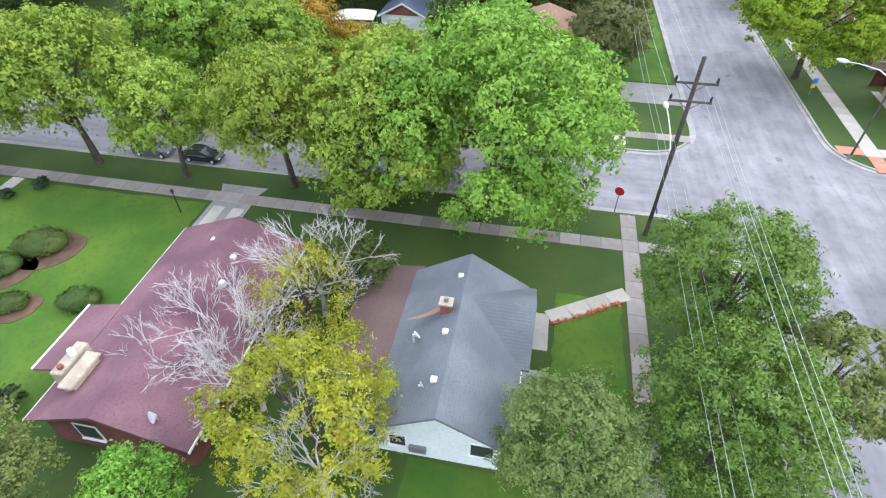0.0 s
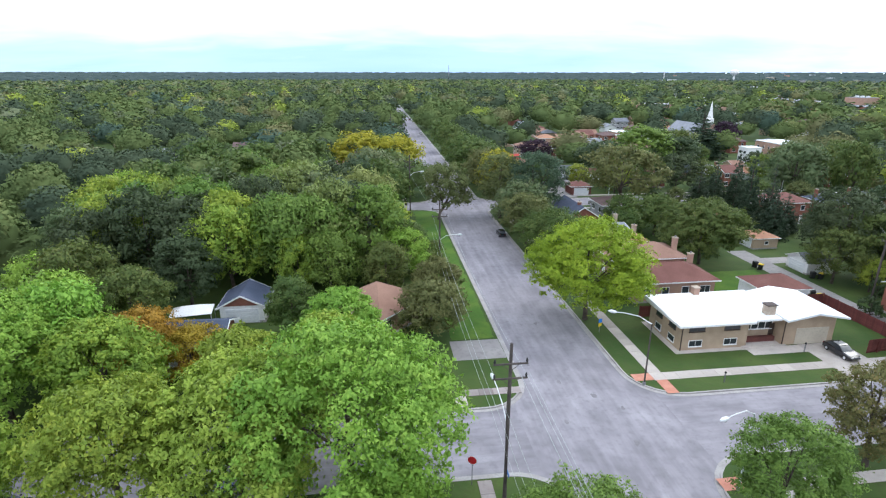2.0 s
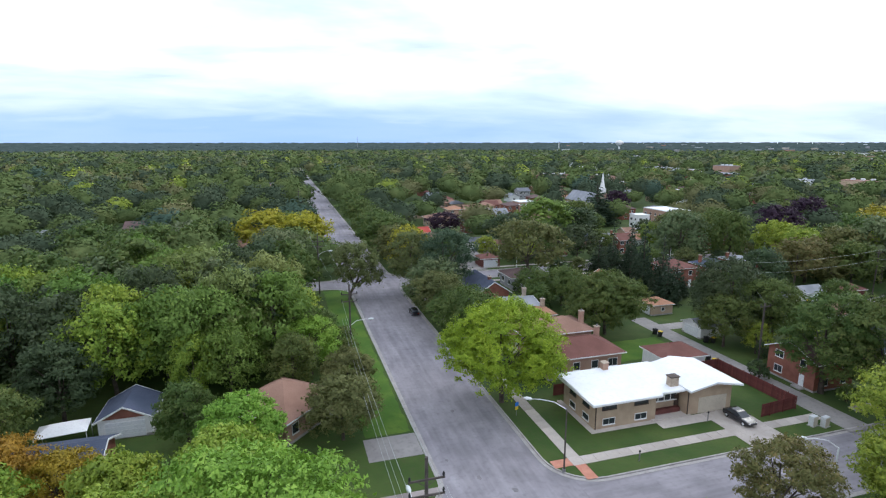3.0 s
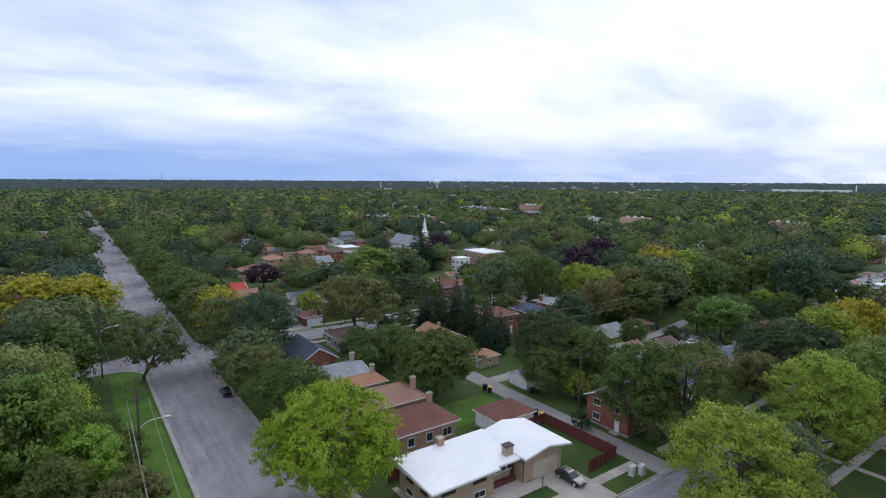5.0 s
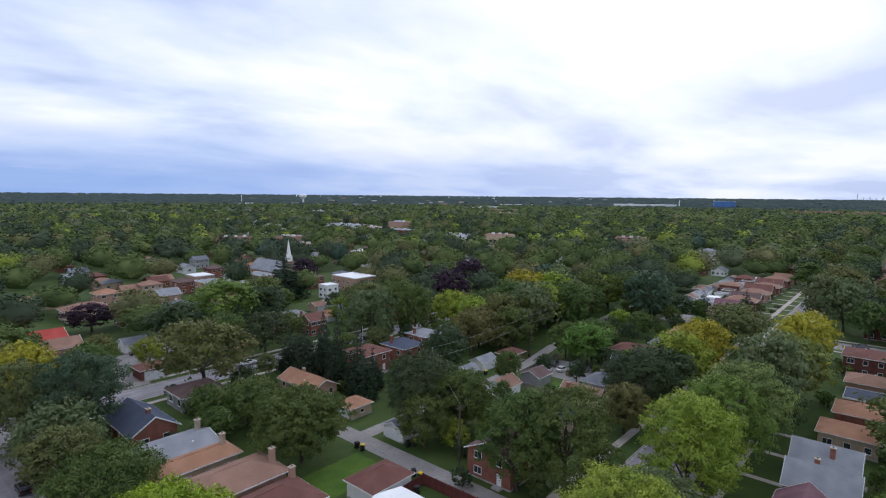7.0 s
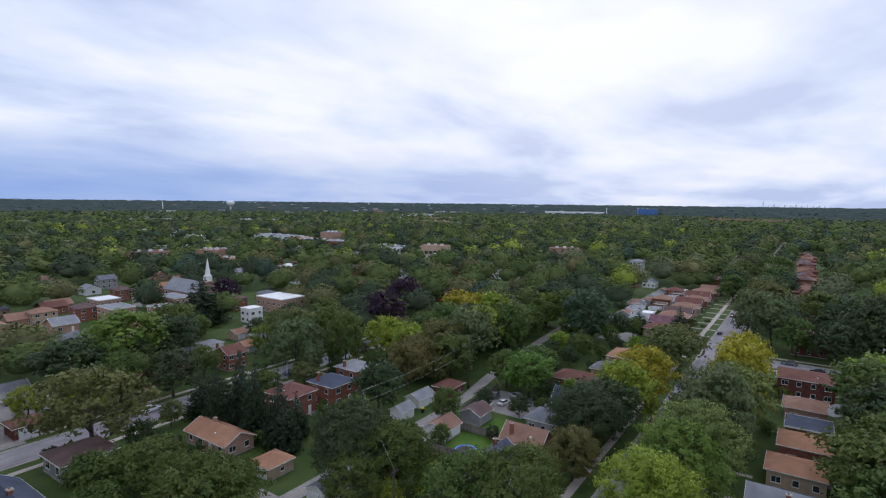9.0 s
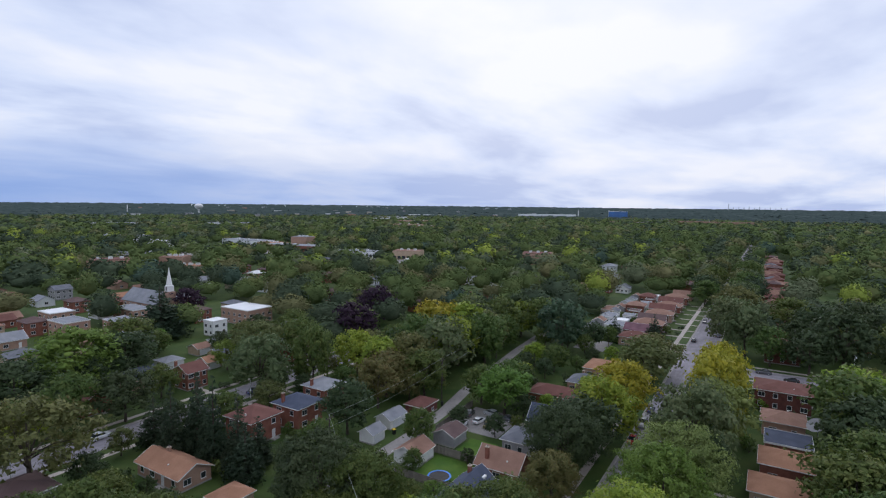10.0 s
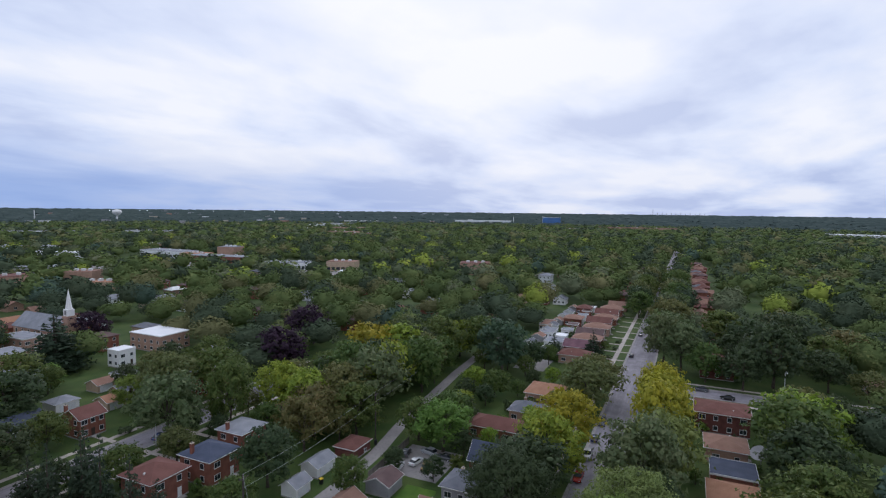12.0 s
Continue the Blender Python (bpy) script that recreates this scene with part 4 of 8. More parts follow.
garage(96.2, 134.6, 6.6, 6.6, 2.6, "hip", R_LIGHT, WHITE, "white garage with a pale roof", 0, 1.3)
garage(102.4, 125.0, 5.6, 6.0, 2.6, "gable", R_ORANGE, BRICK_TAN, "tan garage with an orange roof", 0, 1.4)
garage(107.8, 55.4, 7.2, 5.6, 2.6, "hip", R_RUST, BRICK_DARK, "dark brick garage with a red-brown roof and awning", 1, 1.5)
garage(98.4, 57.0, 6.6, 4.6, 2.5, "gable", R_LIGHT, WHITE, "white garage with a pale grey roof", 0, 1.2)
garage(90.0, 55.4, 4.6, 4.0, 2.5, "gable", R_LIGHT, WHITE, "small white garage beside the alley", 0, 1.2)
garage(87.6, 43.6, 7.0, 5.8, 2.7, "gable", R_TAN, WHITE, "white garage with an orange-brown gable roof", 2, 1.6)
garage(78.0, 44.8, 5.6, 5.0, 2.5, "gable", R_LIGHT, WHITE, "white garage with a grey roof by the alley", 2, 1.2)
garage(98.0, 42.0, 6.0, 5.6, 2.6, "gable", R_BROWN, GREYSIDE, "dark garage with a brown roof", 2, 1.3)
house(148.4, 166.4, 14.0, 19.0, 6.8, "flat", R_WHITE, BRICK_PINK, "flat-roofed brick apartment block with white balconies", over=0.1, storeys=2, wins=(4, 5, 4, 5), group="flat-roofed blocks")
house(127.6, 157.2, 6.8, 6.4, 6.3, "flat", R_WHITE, WHITE, "white two-storey flat-roofed house", over=0.1, storeys=2, wins=(2, 2, 2, 2), group="flat-roofed blocks")
house(124.2, 204.6, 9.0, 17.0, 6.0, "flat", R_LIGHT, BRICK_PINK, "brick two-flat with a flat pale roof", over=0.1, storeys=2, wins=(3, 4, 3, 4), group="flat-roofed blocks")
house(110.0, 186.0, 9.0, 12.0, 6.0, "flat", R_LIGHT, BRICK_PINK, "flat-roofed pinkish brick two-flat", over=0.1, storeys=2, wins=(3, 3, 3, 3), group="flat-roofed blocks")
# north row of the side street
navy = house(78.0, 27.2, 11.4, 8.0, 3.5, "gable", R_BLUE, BRICK_TAN, "tan brick house with a navy gable roof and white rakes", rise=3.0, over=0.4, wins=(3, 1, 3, 2), chimney=(3.4, 1.2, 0.5, BRICK_RED), door=0)
window(navy, -5.7, 0.0, 4.3, 0.9, 1.1, 270, 1)
part("skylight", boxed(3.2, -1.9, 5.0, 4.4, -1.1, 5.6, bevel=0.03), WHITE, navy)
part("rear_wing", boxed(-9.6, -2.6, -0.3, -5.7, 3.2, 2.7), BRICK_TAN, navy)
part("rear_roof", solid(bmesh.new(), [(-10.0, -3.0, 2.62), (-5.72, -3.0, 2.62), (-5.72, 3.6, 2.62), (-10.0, 3.6, 2.62)], [(-8.6, -1.2, 3.6), (-5.72, -1.2, 3.6), (-5.72, 1.8, 3.6), (-8.6, 1.8, 3.6)]), R_LIGHT, navy, "grey shingles")
house(91.0, 27.0, 7.2, 9.0, 3.3, "gable", R_TAN, BRICK_RED, "red brick bungalow with a reddish roof and skylight", rise=2.6, ridge="y", wins=(2, 3, 2, 3), chimney=(-2.4, 2.6, 0.7), vents=2, door=0)
house(102.2, 27.4, 7.6, 8.6, 3.3, "hip", R_GREY, GREYSIDE, "grey bungalow with a grey roof", rise=2.2, wins=(2, 3, 2, 3), chimney=(0.5, 1.2, 0.3))
house(113.2, 26.8, 6.8, 8.4, 3.6, "gable", R_BLUE, BRICK_RED, "brick cottage with a steep slate-blue gable", rise=3.0, ridge="y", wins=(1, 3, 1, 3), door=0)
house(129.4, 30.6, 8.0, 15.0, 3.4, "hip", R_RUST, BRICK_RED, "long brick house with a red-brown hip roof", rise=2.0, wins=(3, 5, 2, 5), vents=2)
house(141.6, 27.6, 7.4, 9.0, 3.4, "hip", R_GREY, BRICK_PINK, "brick bungalow with a grey-green roof", rise=2.2, wins=(2, 3, 2, 3), chimney=(1, 1, 0.4))
house(157.4, 26.8, 11.5, 11.0, 3.4, "hip", R_ORANGE, BRICK_PINK, "wide brick house with an orange-tan hip roof", rise=2.0, wins=(3, 3, 3, 3), vents=1)
for k, (rm, wm, lab) in enumerate(((R_RUST, BRICK_PINK, "pinkish brick bungalow with a red-brown roof and white porch"), (R_MAROON, BRICK_DARK, "dark brick bungalow with a maroon roof"),
                                   (R_TAN, BRICK_RED, "brick bungalow with a tan roof"), (R_BROWN, BRICK_RED, "red brick bungalow with a dark brown roof"),
                                   (R_TAN, BRICK_PINK, "pinkish brick bungalow with a tan roof"), (R_RUST, BRICK_RED, "red brick bungalow beside the sidewalk"),
                                   (R_TAN, BRICK_RED, "red brick bungalow with a faded tan roof"), (R_RUST, BRICK_PINK, "pinkish brick bungalow with a rust roof"), (R_TAN, BRICK_RED, "red brick bungalow among street trees"))):
    house(198 + k * 11.5, 27.0 + (k % 2) * 0.8, 8.4, 12.0, 3.5 + 0.3 * (k % 3), ("hip", "gable")[k % 2], rm, wm, lab, rise=2.1, wins=(2, 3, 2, 3), ridge="y" if k % 2 else "x", vents=1)
    house(201.5 + k * 11.5, 37.6, 6.0, 5.0, 3.0, "flat", (R_LIGHT, R_BROWN, R_WHITE)[k % 3], (WHITE, BRICK_RED, SIDING)[k % 3], "flat-roofed rear porch wing of a bungalow", over=0.15, wins=(2, 1, 1, 1), door=2)
    garage(199 + k * 11.5, 46.0, 5.6, 5.2, 2.5, "gable", (R_LIGHT, R_GREY, R_TAN)[k % 3], (WHITE, SIDING, GREYSIDE)[k % 3], "small frame garage behind a bungalow", 2, 1.2)
# south row
house(73.2, -11.8, 8.4, 7.6, 3.4, "gable", R_MAROON, BRICK_PINK, "brick bungalow with a dull pink shingle roof", rise=2.6, wins=(2, 2, 2, 2), ridge="x")
house(81.4, -12.8, 6.8, 9.4, 4.2, "gable", R_LIGHT, BRICK_RED, "brick bungalow with a silvery grey gable roof", rise=2.8, ridge="y", wins=(2, 3, 2, 3), chimney=(1.8, 1.0, 0.3))
house(89.8, -12.4, 6.8, 9.4, 4.2, "gable", R_LIGHT, BRICK_RED, "brick bungalow with a pale silvery roof", rise=2.8, ridge="y", wins=(2, 3, 2, 3), chimney=(-1.8, -1.0, 0.3))
house(106.4, -14.0, 8.2, 9.6, 3.4, "hip", R_ORANGE, BRICK_TAN, "low tan brick house with an orange roof", rise=1.6, wins=(2, 3, 2, 3), vents=1)
house(117.0, -15.0, 9.0, 9.0, 4.0, "hip", R_ORANGE, BRICK_RED, "brick house with an orange-brown hip roof", rise=1.8, wins=(3, 2, 3, 2), vents=1)
house(127.6, -15.6, 8.6, 9.0, 3.6, "flat", R_BLUE, BRICK_RED, "brick house with a flat dark roof", over=0.2, wins=(2, 2, 2, 2))
house(140.0, -15.0, 9.0, 9.0, 3.6, "hip", R_TAN, BRICK_PINK, "brick house with a brown hip roof", rise=1.8, wins=(3, 2, 3, 2), vents=2)
house(157.2, -15.0, 11.0, 13.4, 5.6, "hip", R_RUST, BRICK_DARK, "two-storey dark brick house with a maroon roof", rise=1.6, storeys=2, wins=(2, 3, 2, 4), vents=5)
house(201.6, -15.6, 9.0, 11.0, 5.6, "gable", R_RUST, BRICK_DARK, "two-storey dark brick house with white porch railings", rise=2.0, storeys=2, wins=(3, 3, 3, 3), chimney=(2.5, 0, 0.5))
house(204.0, -58.0, 9.0, 10.0, 3.4, "hip", R_TAN, BRICK_PINK, "brick house with a white awning and brown roof", rise=1.8, wins=(3, 3, 3, 3))
house(226.0, -36.0, 8.0, 9.0, 3.4, "gable", R_RUST, BRICK_RED, "red brick house among dark trees", rise=2.0, wins=(2, 2, 2, 2))
# west and north of the crossing
red_gable = garage(-33.2, 38.0, 5.8, 5.6, 2.5, "gable", R_BLUE, WHITE, "white garage with a red gable and dark roof", 0, 1.5, ridge="y")
gb = solid(bmesh.new(), [(-2.83, -2.7, 2.6), (-2.83, 2.7, 2.6), (-2.83, 0, 3.98)], [(-2.88, -2.7, 2.6), (-2.88, 2.7, 2.6), (-2.88, 0, 3.98)])
part("gable_board", gb, BRICK_RED, red_gable, "dark red boarding")
for side in (-1, 1):
    part("rake_board", solid(bmesh.new(), [(-3.16, side * 3.25, 2.26), (-3.16, 0, 4.0), (-3.16, 0, 4.2), (-3.16, side * 3.25, 2.46)], [(-3.22, side * 3.25, 2.26), (-3.22, 0, 4.0), (-3.22, 0, 4.2), (-3.22, side * 3.25, 2.46)]), WHITE, red_gable)
house(-15.0, 33.8, 8.6, 9.0, 3.0, "hip", R_TAN, BRICK_PINK, "bungalow with a faded brown hip roof among trees", rise=2.6, turn=-42, wins=(2, 3, 2, 3))
house(-38.4, 27.2, 10.6, 7.0, 2.8, "gable", R_BLUE, BRICK_RED, "low red brick house with a slate-blue gable roof under orange trees", rise=1.4, wins=(3, 1, 3, 1))
house(-62.0, 43.6, 9.0, 7.0, 2.9, "gable", R_LIGHT, BEIGE, "beige house with a grey gable roof among trees", rise=2.0, wins=(2, 2, 2, 2), ridge="y")
garage(-53.2, 46.0, 2.6, 2.4, 2.0, "gable", R_TAN, BEIGE, "small tan garden shed", 0, 0.7)
house(28.6, 154.0, 14.0, 9.0, 3.2, "gable", R_RED, BRICK_RED, "long house with a bright red roof", rise=1.6, wins=(4, 2, 4, 2))
house(30.0, 141.5, 12.0, 8.0, 3.2, "gable", R_TAN, BRICK_PINK, "brick house with an orange-tan gable roof", rise=1.6, wins=(4, 2, 4, 2))
house(33.0, 128.0, 9.0, 9.0, 3.2, "hip", R_RUST, BRICK_RED, "brick house with a rust-brown roof", rise=1.9, wins=(3, 2, 3, 2))
house(57.0, 166.0, 9.0, 8.0, 5.6, "hip", R_BLUE, BRICK_RED, "two-storey brick house with a dark blue roof", rise=1.9, storeys=2, wins=(2, 2, 2, 2), group="two-storey brick houses")
house(50.0, 186.0, 13.0, 9.0, 3.4, "hip", R_TAN, BRICK_TAN, "wide tan house with an orange-tan roof", rise=2.0, wins=(4, 2, 4, 2))
house(62.0, 205.0, 9.0, 9.0, 5.4, "hip", R_ORANGE, BRICK_PINK, "two-storey tan brick house", rise=2.0, storeys=2, wins=(2, 2, 2, 2), group="two-storey brick houses")
house(80.0, 196.0, 9.0, 9.0, 3.6, "gable", R_LIGHT, BRICK_PINK, "brick cottage with a pale roof", rise=2.4, wins=(2, 2, 2, 2))
house(-90.0, 283.0, 22.0, 16.0, 6.0, "flat", R_WHITE, BEIGE, "beige flat-roofed commercial block with a white roof", over=0.1, wins=(5, 3, 5, 3), group="flat-roofed blocks")
garage(41.5, 109.0, 5.6, 5.0, 2.5, "hip", R_RUST, BRICK_DARK, "dark brick garage beside the street", 0, 1.2)
garage(46.6, 134.0, 5.6, 5.0, 2.5, "gable", R_GREY, WHITE, "white garage on a paved yard", 0, 1.2)


def church():
    ch = root("church", 137.6, 215.0, G, 90, "brick church with a grey roof and a white pointed steeple", "church")
    part("wall", walls(26, 9.5, 5.2, 4.2), BRICK_PINK, ch)
    part("roof", gable_roof(26, 9.5, 5.2, 4.3, 0.5), R_LIGHT, ch)
    part("tower", boxed(-15.6, -1.7, -0.3, -12.4, 1.7, 10.2), BRICK_PINK, ch)
    be = part("belfry", boxed(-15.2, -1.3, 10.2, -12.8, 1.3, 12.6), WHITE, ch)
    for s in (-1, 1):
        part("louvre", boxed(-14.5, s * 1.32 - 0.04, 10.6, -13.5, s * 1.32 + 0.04, 12.2), METAL_G, be)
    part("spire", tube(bmesh.new(), [(-14, 0, 12.6), (-14, 0, 12.9), (-14, 0, 20.2)], [1.6, 1.2, 0.05], 8), WHITE, ch)
    for u in (-9, -5, -1, 3, 7, 11):
        window(ch, u, -4.75, 1.4, 1.0, 2.6, 0, 0)
        window(ch, u, 4.75, 1.4, 1.0, 2.6, 180, 0)


church()

# ---- trees ----
def ball(level):
    """Corners and faces of a round solid with about 20 or 80 faces."""
    bm = bmesh.new()
    bmesh.ops.create_icosphere(bm, subdivisions=level, radius=1.0)
    v = np.array([tuple(q.co) for q in bm.verts])
    f = np.array([[q.index for q in face.verts] for face in bm.faces])
    bm.free()
    return v, f


BALLS = {1: ball(1), 2: ball(2)}


def unit(v):
    return v / (np.linalg.norm(v, axis=1)[:, None] + 1e-9)


def blades(rng, p, n, size):
    """Small pointed three-cornered leaves at points p, facing n."""
    a = unit(np.cross(n, rng.normal(size=n.shape)))
    b = np.cross(n, a)
    s = size * (0.6 + 0.8 * rng.random(len(p)))[:, None]
    return np.stack([p - a * s - b * s * 0.35, p + a * s - b * s * 0.30, p + b * s * 0.80 + n * s * 0.15], 1).reshape(-1, 3)


def cores(rng, centres, radii, flat, level, fill):
    """The dense inside of each clump, as a rough solid."""
    bv, bf = BALLS[level]
    k, m = len(bv), len(centres)
    j = fill * (0.86 + 0.28 * rng.random((m, k, 1)))
    v = centres[:, None, :] + bv[None] * j * radii[:, None, None] * np.array([1, 1, flat])
    f = bf[None] + (np.arange(m) * k)[:, None, None]
    o = unit((np.broadcast_to(bv[None], v.shape) + np.array([0, 0, 0.02])).reshape(-1, 3))
    return v.reshape(-1, 3), f.reshape(-1, 3), o


def leaf_cloud(rng, centres, radii, counts, size, droop=0.0, flat=0.8, per=26):
    """Leaves gathered in small sprays on the skins of many clumps. Returns corners and soft directions."""
    pts, nrm, out = [], [], []
    heart = np.array([0, 0, 0.5 * (centres[:, 2].min() + centres[:, 2].max())]) + np.array([centres[:, 0].mean(), centres[:, 1].mean(), 0])
    for c, r, n in zip(centres, radii, counts):
        m = max(3, n // per)
        ds = unit(rng.normal(size=(m, 3)))
        ds[:, 2] = np.where(ds[:, 2] < -0.3, -ds[:, 2] * 0.9, ds[:, 2])
        sp = ds * (r * (0.62 + 0.5 * rng.random(m)))[:, None] * np.array([1, 1, flat])
        k = rng.integers(0, m, n)
        off = rng.normal(size=(n, 3)) * np.array([1, 1, 0.55]) * min(0.9, 1.55 / math.sqrt(m)) * r * 0.42
        p = c + sp[k] + off
        p[:, 2] -= droop * r * np.hypot(off[:, 0], off[:, 1]) / (0.3 * r) * rng.random(n)
        d = unit(p - c)
        pts.append(p)
        out.append(0.55 * unit(p - heart) + 0.45 * d + 0.4 * unit(off) + np.array([0, 0, 0.08]))
        nrm.append(d + rng.normal(scale=0.6, size=(n, 3)) + np.array([0, 0, 0.35]))
    p, n = np.concatenate(pts), unit(np.concatenate(nrm))
    o = unit(0.55 * unit(np.concatenate(out)) + 0.45 * n)
    return blades(rng, p, n, size), np.repeat(o, 3, 0)


def leaf_mesh(name, v, material, normals, core=None):
    """A mesh of loose leaves, with soft shading directions, round the dense insides of its clumps."""
    f = np.arange(len(v)).reshape(-1, 3)
    if core is not None:
        f = np.concatenate([f, core[1] + len(v)])
        normals = np.concatenate([normals, core[2]])
        v = np.concatenate([v, core[0]])
    me = bpy.data.meshes.new(name)
    me.vertices.add(len(v))
    me.vertices.foreach_set("co", v.astype(np.float32).ravel())
    me.loops.add(f.size)
    me.loops.foreach_set("vertex_index", f.astype(np.int32).ravel())
    me.polygons.add(len(f))
    me.polygons.foreach_set("loop_start", np.arange(0, f.size, 3, dtype=np.int32))
    me.update(calc_edges=True)
    me.attributes.new("custom_normal", "FLOAT_VECTOR", "POINT").data.foreach_set("vector", normals.astype(np.float32).ravel())
    me.materials.append(material)
    return me


def clump_plan(rng, h, r, kind, dense=True):
    """Centres and radii of a crown's clumps."""
    cs, rs = [], []
    if kind == "spruce":
        z = h * 0.10
        while z < h * 0.97:
            k = 1 - (z / h)
            ring = r * (k ** 0.85)
            m = max(1, int(7 * ring / r + 2))
            a0 = rng.random() * 6.28
            for i in range(m):
                a = a0 + i * math.tau / m
                q = ring * 0.72 * (0.8 + 0.4 * rng.random())
                cs.append((q * math.cos(a), q * math.sin(a), z + rng.normal() * h * 0.012))
                rs.append(max(0.32, ring * 0.48))
            z += h * 0.062
        return np.array(cs), np.array(rs)
    base = h * {"bush": 0.04, "sparse": 0.22, "droop": 0.07, "high": 0.30}.get(kind, 0.14)
    mid, half = base + (h - base) * 0.46, (h - base) * 0.5
    n = {"sparse": 38, "bush": 18}.get(kind, 84 if dense else 56)
    lop = rng.normal(scale=0.10, size=2) * r
    for k in range(n):
        # even spread of directions, with jitter, over the crown from its skirt to its top
        z = 1 - 1.72 * (k + rng.random()) / n
        a = k * 2.39996 + rng.normal() * 0.35
        s = math.sqrt(max(0.0, 1 - z * z))
        d = (s * math.cos(a), s * math.sin(a), z)
        q = (0.64 + 0.22 * rng.random()) if rng.random() < 0.86 else 0.4 + 0.2 * rng.random()
        rc = r * (0.17 + 0.13 * rng.random()) * (1.0 if dense else 1.15)
        if kind == "sparse":
            rc *= 0.88
        cs.append((d[0] * r * q + lop[0] * d[2], d[1] * r * q + lop[1] * d[2], mid + d[2] * (half * 1.06 - rc * 0.55) * (0.6 + 0.4 * q / 0.88)))
        rs.append(rc)
    return np.array(cs), np.array(rs)


def wood(rng, h, r, cs, kind, limbs=9):
    """Trunk and limbs."""
    bm = bmesh.new()
    r0 = max(0.10, h * 0.021)
    if kind == "spruce":
        return tube(bm, [(0, 0, -0.2), (0, 0, h * 0.5), (0, 0, h * 0.95)], [r0, r0 * 0.6, 0.04], 6)
    fork = h * (0.28 if kind != "bush" else 0.06)
    lean = rng.normal(scale=0.02, size=2) * h
    tube(bm, [(0, 0, -0.2), (lean[0] * 0.3, lean[1] * 0.3, fork * 0.5), (lean[0], lean[1], fork), (lean[0] * 1.3, lean[1] * 1.3, h * 0.72)], [r0 * 1.35, r0, r0 * 0.85, r0 * 0.22], 7)
    for i in rng.choice(len(cs), min(limbs, len(cs)), replace=False):
        c = cs[i]
        z0 = fork * (0.85 + 0.5 * rng.random())
        s = np.array([lean[0], lean[1], z0])
        m = s * 0.5 + c * 0.5 + np.array([0, 0, 0.04 * h])
        tube(bm, [tuple(s), tuple(m), tuple(c)], [r0 * 0.45, r0 * 0.28, r0 * 0.08], 5)
    return bm


TREES = {}


def tree_meshes(key, h, r, kind, tone, seed, leaves, size, level=1):
    if key not in TREES:
        rng = np.random.default_rng(seed)
        cs, rs = clump_plan(rng, h, r, kind, leaves > 4400)
        w = rs ** 2
        counts = np.maximum(4, (leaves * w / w.sum()).astype(int))
        flat = 0.5 if kind == "spruce" else 0.8
        v, vn = leaf_cloud(rng, cs, rs, counts, size, 0.55 if kind == "spruce" else (0.3 if kind in ("droop", "sparse", "high") else 0.08), flat)
        core = None if kind == "sparse" or leaves > 5200 else cores(rng, cs, rs, flat, level, 0.45 if kind == "spruce" else 0.38)
        TREES[key] = (leaf_mesh("crown", v, LEAF[tone], vn, core), mesh_of("trunk", wood(rng, h, r, cs, kind), BARK))
    return TREES[key]


TONE_WORDS = {"leafy": "leaf-green", "sage": "sage-green", "green": "mid-green", "fresh": "fresh green", "lime": "lime-green", "yellowgreen": "yellow-green", "yellow": "yellow-turning", "olive": "olive-green", "dark": "dark green",
              "blue": "bluish green", "pale": "pale silvery green", "maroon": "dark maroon-leaved", "brown": "browning", "orange": "orange-turning", "spruce": "dark blue-green"}
KIND_WORDS = {"high": "tall street tree with a lifted crown", "broad": "broad-crowned tree", "droop": "spreading tree with drooping twigs", "sparse": "open-crowned tree with showing limbs", "spruce": "conical spruce", "bush": "rounded bush"}


def tree(x, y, h, r, tone="green", kind="broad", leaves=9000, size=0.26, seed=None, where="beside the street"):
    """A near tree with a mesh of its own."""
    seed = seed if seed is not None else int(abs(x * 31 + y * 17)) + 3
    crown, trunk = tree_meshes((x, y), h, r, kind, tone, seed, int(leaves * 1.85), size * 0.72)
    nm = {"spruce": "spruce_tree", "bush": "bush"}.get(kind, "tree")
    t = root(nm, x, y, G - 0.02, 0, f"{TONE_WORDS[tone]} {KIND_WORDS[kind]} {where}", "tree" if kind != "bush" else "bush", "neighbourhood trees")
    put("trunk", trunk, t)
    put("crown", crown, t)
    return t


MODEL = {}
for kk, hh, rr in (("broad", 15.0, 7.0), ("droop", 15.0, 7.0), ("sparse", 15.0, 7.0), ("spruce", 15.0, 3.2), ("bush", 3.0, 1.8)):
    MODEL[kk] = (hh, rr)


def mid_tree(x, y, h, r, tone="green", kind="broad", where="among the houses"):
    """A tree farther off, one of a few shapes, turned and sized."""
    hh, rr = MODEL[kind]
    var = int(abs(x * 7 + y * 3)) % 3
    near = x < 0 and y < 78
    count, size = {"bush": (500, 0.22), "spruce": (2400, 0.32), "sparse": (4200, 0.33)}.get(kind, (7600, 0.27) if near else (3900, 0.37) if x < 128 else (2300, 0.46))
    crown, trunk = tree_meshes((kind, tone, var, near, x < 128), hh, rr, kind, tone, var * 11 + len(tone) * 5 + len(kind), count, size)
    nm = {"spruce": "spruce_tree", "bush": "bush"}.get(kind, "tree")
    t = root(nm, x, y, G - 0.02, 0, f"{TONE_WORDS[tone]} {KIND_WORDS[kind]} {where}", "tree" if kind != "bush" else "bush", "neighbourhood trees")
    t.matrix_basis = pose(x, y, G - 0.02, 0, 0, (x * 53 + y * 29) % 360) @ Matrix.Diagonal((r / rr, r / rr, h / hh, 1))
    put("trunk", trunk, t)
    put("crown", crown, t)
    return t


